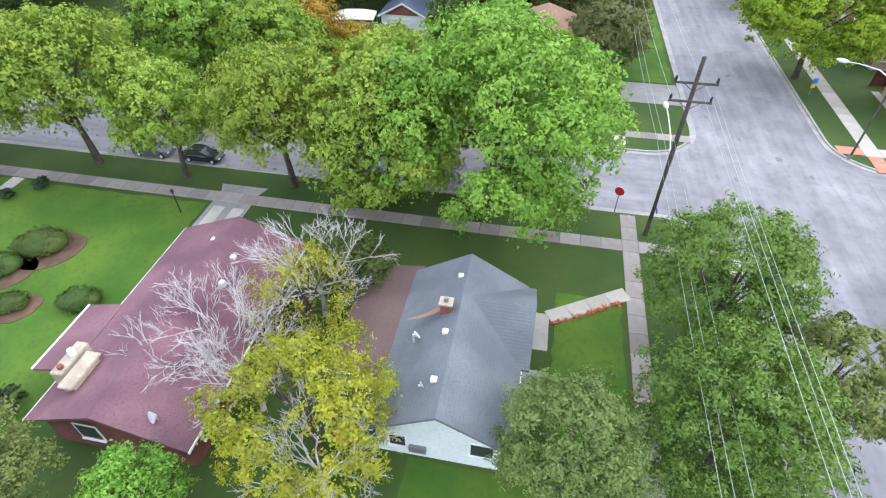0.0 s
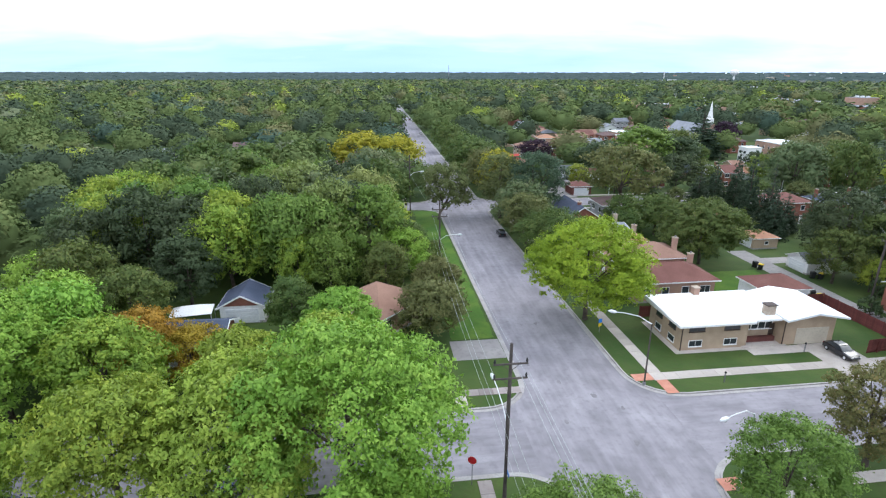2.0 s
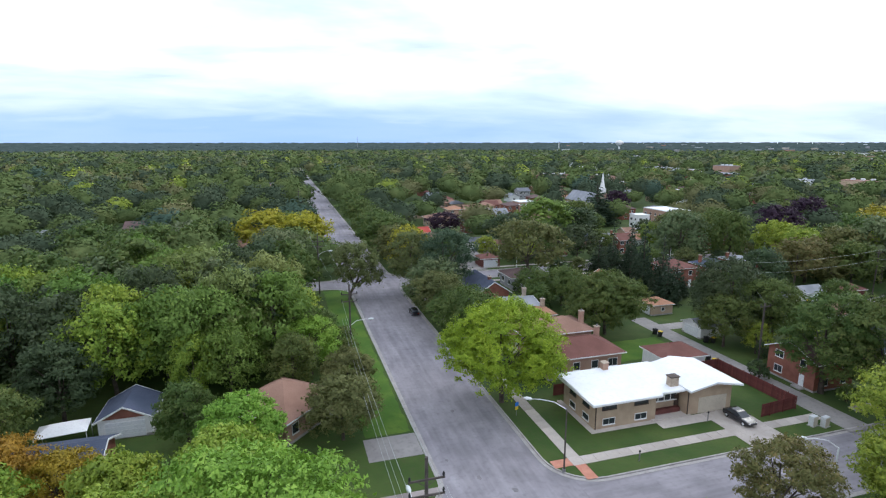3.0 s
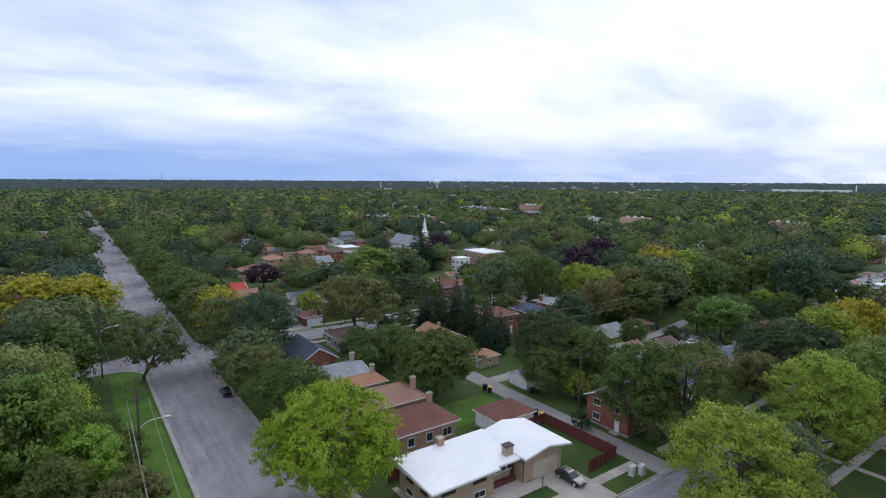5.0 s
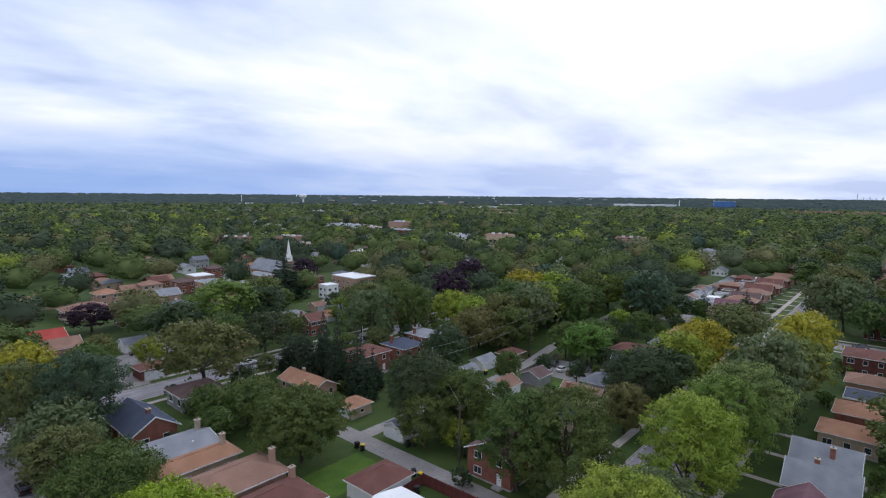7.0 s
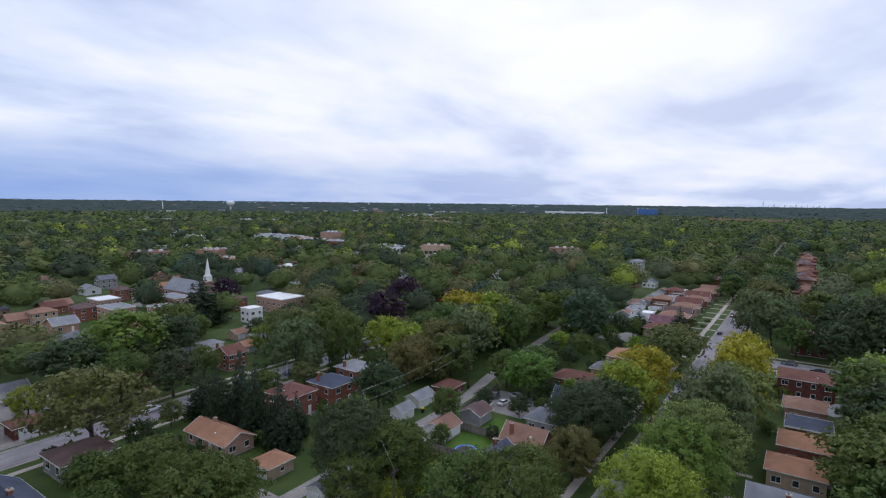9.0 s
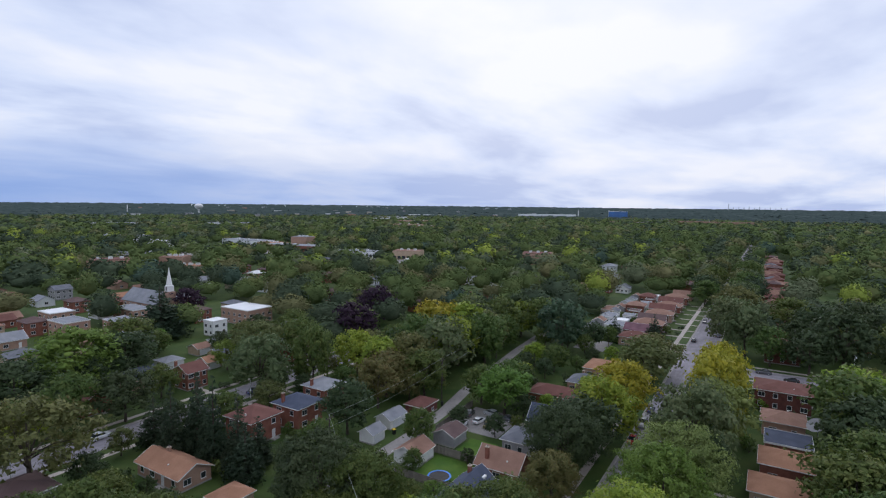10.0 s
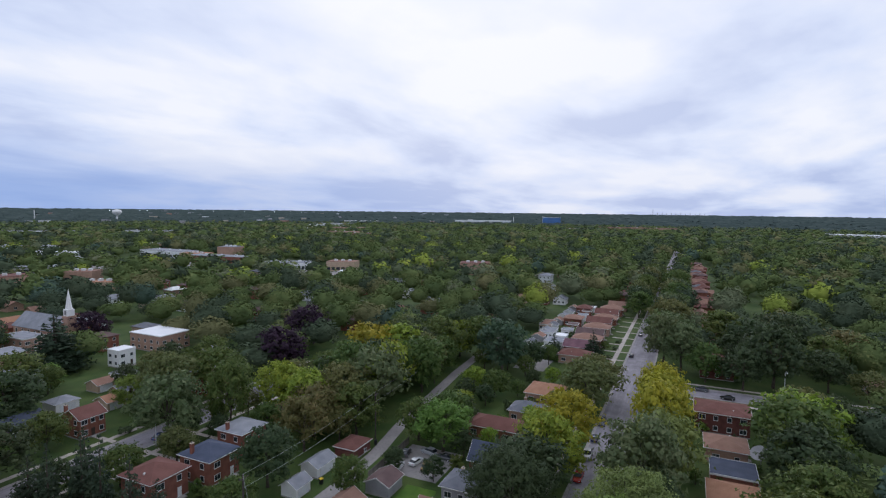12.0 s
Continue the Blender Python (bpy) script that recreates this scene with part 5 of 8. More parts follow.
# street trees by the corner house
tree(-17.4, 0.8, 15.5, 9.2, "fresh", "droop", 29700, 0.215)
tree(-25.6, 0.6, 13.5, 6.6, "fresh", "droop", 17550, 0.215)
tree(-34.2, 0.8, 12.2, 5.6, "yellowgreen", "high", 12150, 0.206)
tree(-44.0, 0.4, 10.5, 4.4, "fresh", "high", 9450, 0.189)
tree(-53.0, 1.0, 13.6, 6.8, "yellowgreen", "high", 14850, 0.215)
tree(-64.0, 0.8, 12.5, 6.0, "fresh", "high", 12150, 0.224)
tree(-41.0, 15.0, 10.5, 5.6, "yellowgreen", "broad", 12150, 0.232)
tree(-50.5, 15.4, 13.0, 6.4, "fresh", "broad", 10800, 0.232)
tree(-28.6, 15.0, 8.6, 4.4, "yellowgreen", "broad", 10800, 0.232)
tree(-20.0, 15.5, 10.0, 4.6, "fresh", "broad", 9450, 0.232)
tree(-41.0, 21.6, 8.6, 4.6, "orange", "broad", 9000, 0.18)
tree(-35.6, 21.4, 6.4, 4.0, "orange", "broad", 6400, 0.17)
tree(-23.2, -22.0, 9.0, 5.0, "yellow", "sparse", 11000, 0.112, where="beside a maroon-roofed house")
tree(-11.2, -21.0, 8.6, 3.6, "sage", "broad", 20000, 0.10, where="beside the corner house")
tree(-36.5, -28.0, 8.5, 3.6, "sage", "broad", 11000, 0.12, where="behind the maroon-roofed house")
tree(-29.6, -26.2, 6.2, 1.9, "fresh", "broad", 4050, 0.129, where="behind the maroon-roofed house")
tree(-3.4, -10.8, 11.2, 4.5, "leafy", "broad", 16000, 0.13)
tree(-4.4, -19.2, 9.8, 4.4, "leafy", "broad", 16000, 0.12)
tree(1.0, -15.6, 8.4, 3.4, "sage", "sparse", 9000, 0.138)
tree(14.2, -5.4, 9.6, 4.2, "leafy", "broad", 13000, 0.14)
tree(26.4, -0.4, 10.4, 4.3, "brown", "broad", 10125, 0.163)
tree(13.3, 30.8, 14.0, 8.8, "lime", "broad", 31000, 0.20)
tree(45.0, -1.0, 15.2, 7.6, "yellowgreen", "broad", 14850, 0.206)
tree(38.0, -3.0, 10.0, 4.5, "yellowgreen", "broad", 9450, 0.189)
tree(57.8, 38.6, 9.6, 4.4, "green", "broad", 6000, 0.2, where="beside the alley")
tree(61.0, 14.8, 16.0, 8.0, "green", "droop", 16200, 0.232)
tree(57.4, 20.4, 15.4, 5.6, "green", "broad", 11000, 0.232)
tree(93.0, -0.4, 15.0, 7.6, "sage", "broad", 12150, 0.241)
tree(-8.4, 27.4, 8.4, 4.8, "olive", "broad", 10800, 0.189, where="beside the brown-roofed bungalow")
tree(-6.8, 36.0, 8.2, 3.8, "olive", "broad", 8100, 0.189, where="beside the brown-roofed bungalow")
tree(-19.4, 24.4, 8.6, 4.6, "fresh", "broad", 10800, 0.206)
tree(-25.8, 31.5, 8.0, 3.6, "green", "broad", 5000, 0.2, where="beside the brown-roofed bungalow")
tree(-13.6, 41.5, 9.0, 4.0, "green", "broad", 5000, 0.22, where="behind the brown-roofed bungalow")
tree(-41.5, 41.0, 11.0, 4.6, "dark", "broad", 6000, 0.24, where="in a back garden")
tree(41.8, 50.0, 11.9, 7.4, "green", "broad", 17000, 0.26, where="in a back garden")
tree(20.4, 80.4, 16.8, 7.0, "blue", "broad", 11000, 0.24)
tree(67.6, 0.4, 16.6, 6.8, "yellowgreen", "broad", 12500, 0.235)
tree(55.4, 0.4, 11.2, 5.8, "pale", "broad", 12500, 0.19)
# farther trees
for x, y, h, r, tone in ((103.4, 118.4, 9.0, 4.2, "leafy"), (80.6, 112.6, 8.4, 4.0, "green"), (113.0, 134.6, 7.0, 3.4, "dark"), (101.0, 148.6, 8.0, 3.8, "green"), (91.4, 142.0, 7.4, 3.4, "dark"), (121.6, 134.0, 9.0, 4.6, "olive"),
                         (104.0, 152.6, 7.4, 3.4, "leafy"), (72.0, 128.0, 10.0, 5.0, "dark"), (115.0, 121.0, 9.4, 4.4, "green"), (131.0, 139.0, 9.0, 4.4, "dark"), (133.0, 124.0, 12.0, 6.0, "green"), (190.0, -22.0, 13.0, 6.4, "dark"),
                         (193.6, -12.4, 12.0, 5.4, "green"), (211.0, -20.4, 12.0, 6.0, "dark"), (212.0, -30.0, 13.0, 6.4, "green"), (199.0, -44.0, 12.0, 6.0, "dark"), (213.0, -45.0, 14.0, 7.0, "green"), (193.0, -52.0, 9.0, 4.6, "olive")):
    mid_tree(x, y, h, r, tone)
mid_tree(18.1, 109.3, 13.0, 6.1, "yellow")
mid_tree(129.0, -3.4, 17.6, 6.2, "yellow")
mid_tree(118.6, -3.2, 15.6, 6.8, "sage")
mid_tree(106.3, 18.6, 11.6, 7.6, "dark")
mid_tree(44.6, 88.6, 16.6, 9.4, "olive", "sparse")
mid_tree(63.4, 80.5, 15.0, 2.7, "spruce", "spruce")
mid_tree(65.4, 89.6, 10.5, 3.0, "spruce", "spruce")
mid_tree(65.6, 63.0, 10.6, 3.2, "spruce", "spruce")
mid_tree(68.5, 105.6, 11.3, 6.0, "dark")
mid_tree(57.4, 129.5, 12.4, 8.7, "dark")
mid_tree(70.7, 133.1, 16.4, 10.6, "leafy")
mid_tree(83.9, 134.0, 13.4, 8.7, "dark")
mid_tree(104.7, 86.6, 17.0, 5.2, "green")
mid_tree(145.2, 107.4, 14.6, 7.4, "maroon")
tree(62.4, 43.0, 14.6, 7.0, "dark", "broad", 10000, 0.25)
tree(66.0, 37.6, 12.4, 6.0, "green", "broad", 9000, 0.25)
mid_tree(70.0, 40.0, 8.0, 4.2, "dark")
tree(85.6, 16.4, 9.2, 4.6, "brown", "broad", 9000, 0.21)
tree(76.0, 0.6, 11.8, 4.8, "yellowgreen", "broad", 9000, 0.22)
tree(84.6, 0.2, 14.6, 7.0, "leafy", "broad", 12500, 0.235)
tree(97.8, 18.4, 12.4, 7.3, "dark", "broad", 10000, 0.25)
mid_tree(114.6, 15.6, 13.2, 6.2, "yellowgreen")
mid_tree(126.6, 14.6, 14.3, 6.2, "yellow")
mid_tree(109.8, -0.9, 17.0, 7.0, "pale")
mid_tree(101.4, -3.8, 12.0, 4.2, "dark")
mid_tree(102.0, -23.4, 12.7, 7.6, "green")
mid_tree(93.0, -24.0, 11.0, 6.0, "green")
mid_tree(112.0, -26.0, 13.0, 6.6, "green")
mid_tree(207.5, 0.0, 17.6, 7.2, "pale")
mid_tree(202.0, -5.6, 16.6, 6.8, "pale")
mid_tree(196.4, -30.2, 19.0, 8.8, "dark")
mid_tree(153.9, 80.2, 17.2, 8.5, "yellow")
mid_tree(129.0, 62.4, 17.2, 7.8, "pale")
mid_tree(172.4, 44.6, 18.0, 8.6, "blue")
mid_tree(198.5, 34.4, 9.1, 3.2, "spruce", "spruce")
mid_tree(-22.0, 42.6, 11.0, 4.6, "leafy")
mid_tree(-48.0, 36.0, 9.0, 4.0, "green")
mid_tree(-11.4, 52.0, 9.5, 4.2, "green")
tree(-11.0, 47.4, 9.2, 4.6, "fresh", "broad", 7000, 0.2)
mid_tree(-6.4, 52.0, 5.6, 3.2, "green")
mid_tree(-8.6, 59.0, 6.4, 3.4, "green")
mid_tree(-17.6, 61.6, 17.0, 7.0, "sage", "droop")
mid_tree(-22.5, 50.0, 17.0, 6.4, "sage", "droop")
mid_tree(-31.0, 50.0, 15.0, 6.0, "leafy")
mid_tree(-29.7, 72.0, 17.0, 8.5, "sage", "droop")
mid_tree(-42.9, 82.0, 17.0, 8.5, "green")
mid_tree(-31.5, 56.8, 13.0, 3.6, "yellow")
mid_tree(-26.4, 42.0, 10.5, 3.2, "yellowgreen")
mid_tree(-38.7, 54.4, 15.0, 6.5, "yellowgreen")
mid_tree(-44.0, 60.0, 16.0, 7.0, "leafy")
mid_tree(-50.0, 66.0, 15.0, 7.0, "leafy")
mid_tree(-58.0, 58.0, 14.0, 6.5, "yellowgreen")
mid_tree(-56.0, 78.0, 16.0, 7.5, "green")
mid_tree(-13.7, 84.0, 15.0, 7.0, "green", "droop")
mid_tree(-14.5, 112.0, 14.0, 7.4, "pale", "sparse")
mid_tree(-18.0, 132.0, 16.0, 9.5, "yellow")
mid_tree(-8.0, 132.0, 15.0, 8.0, "yellow")
mid_tree(-34.0, 125.3, 15.0, 8.0, "green")
mid_tree(-46.0, 118.0, 15.0, 8.0, "green")
mid_tree(-61.1, 125.0, 15.0, 8.5, "green")
tree(14.4, 65.4, 10.6, 5.4, "olive", "broad", 7000, 0.24)
tree(16.6, 56.4, 9.4, 7.0, "green", "broad", 10000, 0.24)
mid_tree(15.6, 73.0, 11.5, 6.2, "pale")
tree(13.9, 86.0, 15.6, 5.8, "olive", "broad", 7000, 0.24)
mid_tree(17.4, 90.0, 10.5, 5.2, "pale")
mid_tree(15.4, 112.0, 13.0, 6.0, "olive")
mid_tree(15.6, 126.0, 14.0, 7.4, "green")
mid_tree(14.8, 139.0, 14.0, 7.2, "green")
mid_tree(14.6, 150.0, 13.0, 6.5, "green")
mid_tree(14.8, 172.0, 14.0, 7.0, "green")
mid_tree(15.2, 198.0, 14.0, 7.0, "green")
mid_tree(42.7, 68.0, 9.0, 4.4, "green")
mid_tree(45.0, 62.0, 8.0, 3.6, "green")
mid_tree(66.0, 72.0, 17.0, 2.7, "spruce", "spruce")
mid_tree(67.2, 78.5, 16.0, 2.7, "spruce", "spruce")
mid_tree(66.5, 66.0, 15.0, 2.7, "spruce", "spruce")
mid_tree(70.5, 83.0, 14.5, 2.7, "spruce", "spruce")
mid_tree(71.0, 66.5, 9.0, 3.0, "spruce", "spruce")
mid_tree(89.4, 61.4, 11.5, 5.4, "dark")
mid_tree(104.0, 65.0, 12.0, 5.6, "brown", "sparse")
mid_tree(111.0, 68.0, 12.0, 6.8, "brown")
mid_tree(119.0, 104.8, 14.0, 6.5, "green")
mid_tree(93.5, 92.6, 16.5, 7.4, "pale", "broad")
mid_tree(110.3, 112.4, 14.0, 7.0, "olive")
mid_tree(116.0, 60.0, 12.0, 5.6, "green")
mid_tree(133.0, 74.0, 16.0, 7.4, "green")
mid_tree(143.0, 66.0, 15.0, 7.0, "yellowgreen")
mid_tree(152.0, 62.0, 15.0, 7.5, "green")
mid_tree(160.0, 74.0, 16.0, 8.5, "yellowgreen")
mid_tree(187.0, 57.0, 15.0, 7.5, "green")
mid_tree(116.6, 38.8, 11.2, 6.2, "leafy")
mid_tree(123.0, 40.5, 11.0, 5.6, "green")
mid_tree(154.3, 15.4, 13.4, 7.4, "olive")
mid_tree(168.0, 15.4, 11.5, 6.0, "olive")
mid_tree(152.0, -1.6, 14.0, 6.4, "yellow")
mid_tree(161.0, -1.2, 13.0, 5.6, "yellow")
mid_tree(225.0, -3.4, 15.0, 7.4, "pale")
mid_tree(135.5, -26.4, 16.0, 8.6, "green")
mid_tree(144.0, -29.0, 15.5, 8.2, "yellowgreen")
mid_tree(126.0, -27.0, 14.0, 7.6, "dark")
mid_tree(161.7, -31.5, 11.2, 6.0, "olive")
mid_tree(150.0, -36.0, 12.5, 6.5, "dark")
mid_tree(222.0, -52.4, 14.0, 8.0, "brown")
mid_tree(218.0, -26.0, 16.5, 8.5, "dark")
mid_tree(232.0, -34.9, 17.0, 9.0, "dark")
mid_tree(240.0, -18.0, 15.0, 8.5, "green")
mid_tree(114.0, 168.2, 19.0, 8.6, "spruce", "spruce")
mid_tree(117.0, 172.0, 17.0, 6.0, "spruce", "spruce")
mid_tree(140.6, 192.5, 12.5, 6.0, "maroon")
mid_tree(45.4, 163.8, 9.0, 6.6, "maroon")
mid_tree(92.0, 148.0, 14.0, 7.6, "green")
mid_tree(100.2, 104.6, 11.0, 4.4, "green")
mid_tree(60.0, 112.0, 12.0, 6.0, "green")
mid_tree(175.0, 122.3, 15.0, 8.0, "maroon")
mid_tree(73.0, 34.6, 5.0, 2.6, "green")
mid_tree(92.6, 45.8, 8.0, 3.2, "green")
mid_tree(206.0, 22.5, 10.0, 3.4, "spruce", "spruce")
mid_tree(49.6, 61.0, 6.5, 3.6, "dark")
mid_tree(47.6, 72.6, 7.0, 3.8, "green")
mid_tree(47.0, 56.0, 5.6, 3.0, "yellowgreen")
mid_tree(38.6, 73.0, 8.0, 4.2, "green")
mid_tree(36.0, 66.0, 6.5, 3.6, "green")
mid_tree(50.4, 83.0, 6.4, 3.0, "dark")
for k in range(13):                             # big street trees meeting over the side street, far on
    mid_tree(290.0 + k * 13.0, 14.6 + (k % 3) * 0.8, 13.0 + (k * 5) % 4, 7.0 + (k * 3) % 3 * 0.5, ("green", "dark", "olive", "green", "pale")[k % 5])
    mid_tree(238.0 + k * 14.5, 0.6 - (k % 2), 13.5 + (k * 7) % 4, 7.2 + (k * 2) % 3 * 0.5, ("green", "olive", "dark", "pale", "green")[k % 5])
# hedges and bushes
for bx, by, br, bh in ((-55.2, -3.4, 0.7, 1.0), (-57.0, -5.2, 0.55, 0.8), (-58.2, -6.6, 0.6, 0.8), (-61.0, -3.0, 0.9, 1.2),
                       (-53.0, -16.0, 1.2, 1.2), (-41.5, -22.4, 1.2, 1.6)):
    tree(bx, by, bh, br, "dark", "bush", 1500, 0.11, where="on the lawn")
for bx, by, br, bh in ((52.6, 76.0, 1.5, 4.2), (53.6, 71.5, 1.4, 4.0), (208.0, 17.5, 1.2, 1.2), (232.0, 17.0, 1.3, 1.3), (221.0, 17.0, 1.3, 1.2), (93.6, 106.4, 1.6, 1.6), (98.0, 107.2, 1.4, 1.4)):
    mid_tree(bx, by, bh, br, "dark", "bush", "by a front garden")


def bare_tree(x, y, h, r, seed):
    """A leafless grey tree: limbs that fork again and again."""
    g = random.Random(seed)
    t = root("tree", x, y, G - 0.02, 0, "leafless pale grey tree spreading over a roof", "tree", "neighbourhood trees")
    bm = bmesh.new()
    tube(bm, [(0, 0, -0.2), (0.1, 0.05, h * 0.16), (0.05, 0.1, h * 0.3)], [0.2, 0.16, 0.14], 7)
    part("trunk", bm, BAREWOOD, t)
    for k in range(13):
        bm = bmesh.new()
        a = k * 2.4 + g.uniform(-0.3, 0.3)

        def grow(p, d, length, rad, level):
            q1 = p + d * length * 0.5 + Vector((g.uniform(-1, 1), g.uniform(-1, 1), g.uniform(-0.6, 0.8))) * length * 0.09
            q = q1 + (d + Vector((g.uniform(-1, 1), g.uniform(-1, 1), g.uniform(-0.4, 0.7))) * 0.25).normalized() * length * 0.5
            tube(bm, [p, q1, q], [rad, rad * 0.8, rad * 0.55], 3 if level > 1 else 5)
            if level < 5:
                for _ in range(3):
                    n = (d + Vector((g.uniform(-1, 1), g.uniform(-1, 1), g.uniform(-0.5, 0.8))) * 0.75).normalized()
                    grow(p.lerp(q, g.uniform(0.55, 1.0)), n, length * g.uniform(0.5, 0.72), max(0.011, rad * 0.56), level + 1)

        up_d = Vector((math.cos(a) * 0.9, math.sin(a) * 0.9, g.uniform(0.35, 1.2))).normalized()
        grow(Vector((0.05, 0.1, h * g.uniform(0.2, 0.32))), up_d, r * 0.48, 0.062, 1)
        part("limb", bm, BAREWOOD, t)


bare_tree(-30.4, -17.6, 6.6, 6.2, 4)
bare_tree(-26.6, -12.4, 8.6, 5.6, 8)
bare_tree(-27.6, -19.6, 7.6, 5.0, 15)
bare_tree(-22.4, -23.6, 7.6, 4.6, 12)
tree(-26.4, -14.6, 7.6, 3.4, "yellow", "sparse", 2400, 0.11, where="beside a maroon-roofed house")
tree(-24.6, -10.4, 5.4, 2.4, "green", "broad", 3600, 0.15, where="beside a brown lean-to")


def clipped_bush(x, y, r, h, bed):
    """A close-clipped oval bush on a bed of bare soil."""
    g = np.random.default_rng(int(abs(x * 10)))
    c, rr = np.array([(0, 0, h * 0.40), (r * 0.35, 0, h * 0.36), (-r * 0.35, 0.1, h * 0.36)]), np.array([r * 0.78, r * 0.62, r * 0.62])
    v, vn = leaf_cloud(g, c, rr, np.array([1500, 1000, 1000]), 0.06, 0.0, h * 0.72 / r, 6)
    t = root("bush", x, y, G - 0.02, 25, "dark green clipped oval bush on a soil bed", "bush", "clipped bushes on the lawn")
    put("crown", leaf_mesh("crown", v, LEAF["green"], vn, cores(g, c, rr, h * 0.72 / r, 2, 0.86)), t)
    if bed:
        ring = [((r * 1.25 + 0.1 * math.sin(5 * a)) * math.cos(a) + 0.25, (r * 1.0 + 0.1 * math.cos(4 * a)) * math.sin(a) - 0.2) for a in [k * math.tau / 20 for k in range(20)]]
        tagged(put("soil_bed", mesh_of("soil_bed", slab(bmesh.new(), ring, 0.0, 0.05), SOIL), None, pose(x, y, G + 0.0, 0, 0, 25)), "bare brown soil bed cut into the lawn", "bed", kind="structure")


for bx, by, br, bh, bed in ((-49.4, -10.2, 2.1, 1.7, True), (-50.8, -12.9, 1.8, 1.5, True), (-42.9, -14.6, 1.5, 1.3, False), (-47.4, -15.6, 1.3, 1.0, True)):
    clipped_bush(bx, by, br, bh, bed)

# smaller garden trees between the houses
fill = random.Random(21)
OPEN = ((-6, -8, 52, 31), (12, -8, 30, 16), (36, 31, 52, 60), (-66, -60, -1, 0), (51, 12, 57, 57), (55, 47, 166, 53), (190, 12, 205, 20), (78, 30, 96, 40), (84, 104, 100, 111), (120, -4, 126, 14),
        (195, -2, 260, 21))
TAKEN = [(o.location.x, o.location.y, 6.5 if o.get("category") in ("house", "church") else 4.6) for o in scene.objects if o.parent is None and o.get("category") in ("house", "garage", "church", "tree")]


def free_spot(x, y):
    if (AX0 - 9 < x < AX1 + 3) or (BY0 - 1.5 < y < BY1 + 1.5) or (CY0 - 2 < y < CY1 + 2 and x < 168) or (EX0 - 2 < x < EX1 + 2 and y < BY0):
        return False
    if any(a < x < c and b < y < d for a, b, c, d in OPEN):
        return False
    if x > 95 and abs(y - 50.2 - max(0.0, x - 100) * 0.095) < 4.6:
        return False
    return all((x - a) ** 2 + (y - b) ** 2 > s * s for a, b, s in TAKEN)


def fill_trees(x0, y0, x1, y1, tries, tones, lo, hi):
    for _ in range(tries):
        x, y = round(fill.uniform(x0, x1), 1), round(fill.uniform(y0, y1), 1)
        if free_spot(x, y):
            h = round(fill.uniform(lo, hi), 1)
            mid_tree(x, y, h, round(h * fill.uniform(0.40, 0.5), 1), fill.choice(tones))
            TAKEN.append((x, y, 6.2))


fill_trees(-66, 44, -13, 94, 300, ("leafy", "pale", "leafy", "green", "yellowgreen", "dark"), 11, 16)
fill_trees(-66, 18, -42, 44, 60, ("green", "fresh", "yellowgreen"), 9, 13)
fill_trees(14, 106, 56, 122, 40, ("green", "olive", "yellowgreen"), 7, 11)
fill_trees(112, 57, 196, 84, 200, ("dark", "green", "olive", "green", "yellowgreen"), 11, 15)
fill_trees(57, 54, 118, 94, 70, ("dark", "green", "olive"), 5, 8)
fill_trees(57, 17, 176, 48, 80, ("dark", "green", "yellowgreen"), 4, 7)
fill_trees(112, 32, 200, 54, 110, ("dark", "green", "yellowgreen"), 6, 10)


def leaning_tree():
    """A street tree whose bent trunk leans out over the road."""
    g = np.random.default_rng(86)
    t = root("tree", -0.6, 86.0, G - 0.02, 0, "olive-green tree leaning out over the street on a bent trunk", "tree", "neighbourhood trees")
    bm = bmesh.new()
    tube(bm, [(0, 0, -0.2), (0.3, 0, 1.6), (1.5, 0.1, 3.4), (2.6, 0.2, 6.0), (3.0, 0.2, 9.5)], [0.36, 0.3, 0.26, 0.2, 0.06], 8)
    tube(bm, [(1.2, 0.1, 3.0), (0.4, -0.6, 5.4), (0.2, -1.0, 8.4)], [0.2, 0.14, 0.05], 6)
    tube(bm, [(1.5, 0.1, 3.4), (4.2, 0.5, 5.2), (6.2, 0.6, 7.0)], [0.2, 0.13, 0.05], 6)
    part("trunk", bm, BARK, t)
    cs, rs = clump_plan(g, 13.0, 6.2, "broad", True)
    keep = g.random(len(cs)) < 0.8
    cs, rs = cs[keep] + np.array([2.4, 0.2, 0.6]), rs[keep]
    w = rs ** 2
    v, vn = leaf_cloud(g, cs, rs, (9000 * w / w.sum()).astype(int) + 3, 0.2, 0.3)
    put("crown", leaf_mesh("crown", v, LEAF["olive"], vn, cores(g, cs, rs, 0.8, 1, 0.4)), t)


leaning_tree()
hedge = random.Random(31)
for ob in [o for o in scene.objects if o.parent is None and o.get("category") == "house" and 20 < o.location.x < 260 and -20 < o.location.y < 130]:
    for k in range(3):
        a, r = hedge.uniform(0, math.tau), hedge.uniform(6.2, 7.6)
        hx, hy = round(ob.location.x + r * math.cos(a), 1), round(ob.location.y + r * math.sin(a), 1)
        if not (AX0 - 2 < hx < AX1 + 2 or BY0 - 2 < hy < BY1 + 4 or CY0 - 2 < hy < CY1 + 2 or 46 < hy < 64) and hedge.random() < 0.8:
            mid_tree(hx, hy, round(hedge.uniform(1.4, 3.4), 1), round(hedge.uniform(1.0, 2.0), 1), hedge.choice(("dark", "green", "leafy")), "bush", "beside a house")

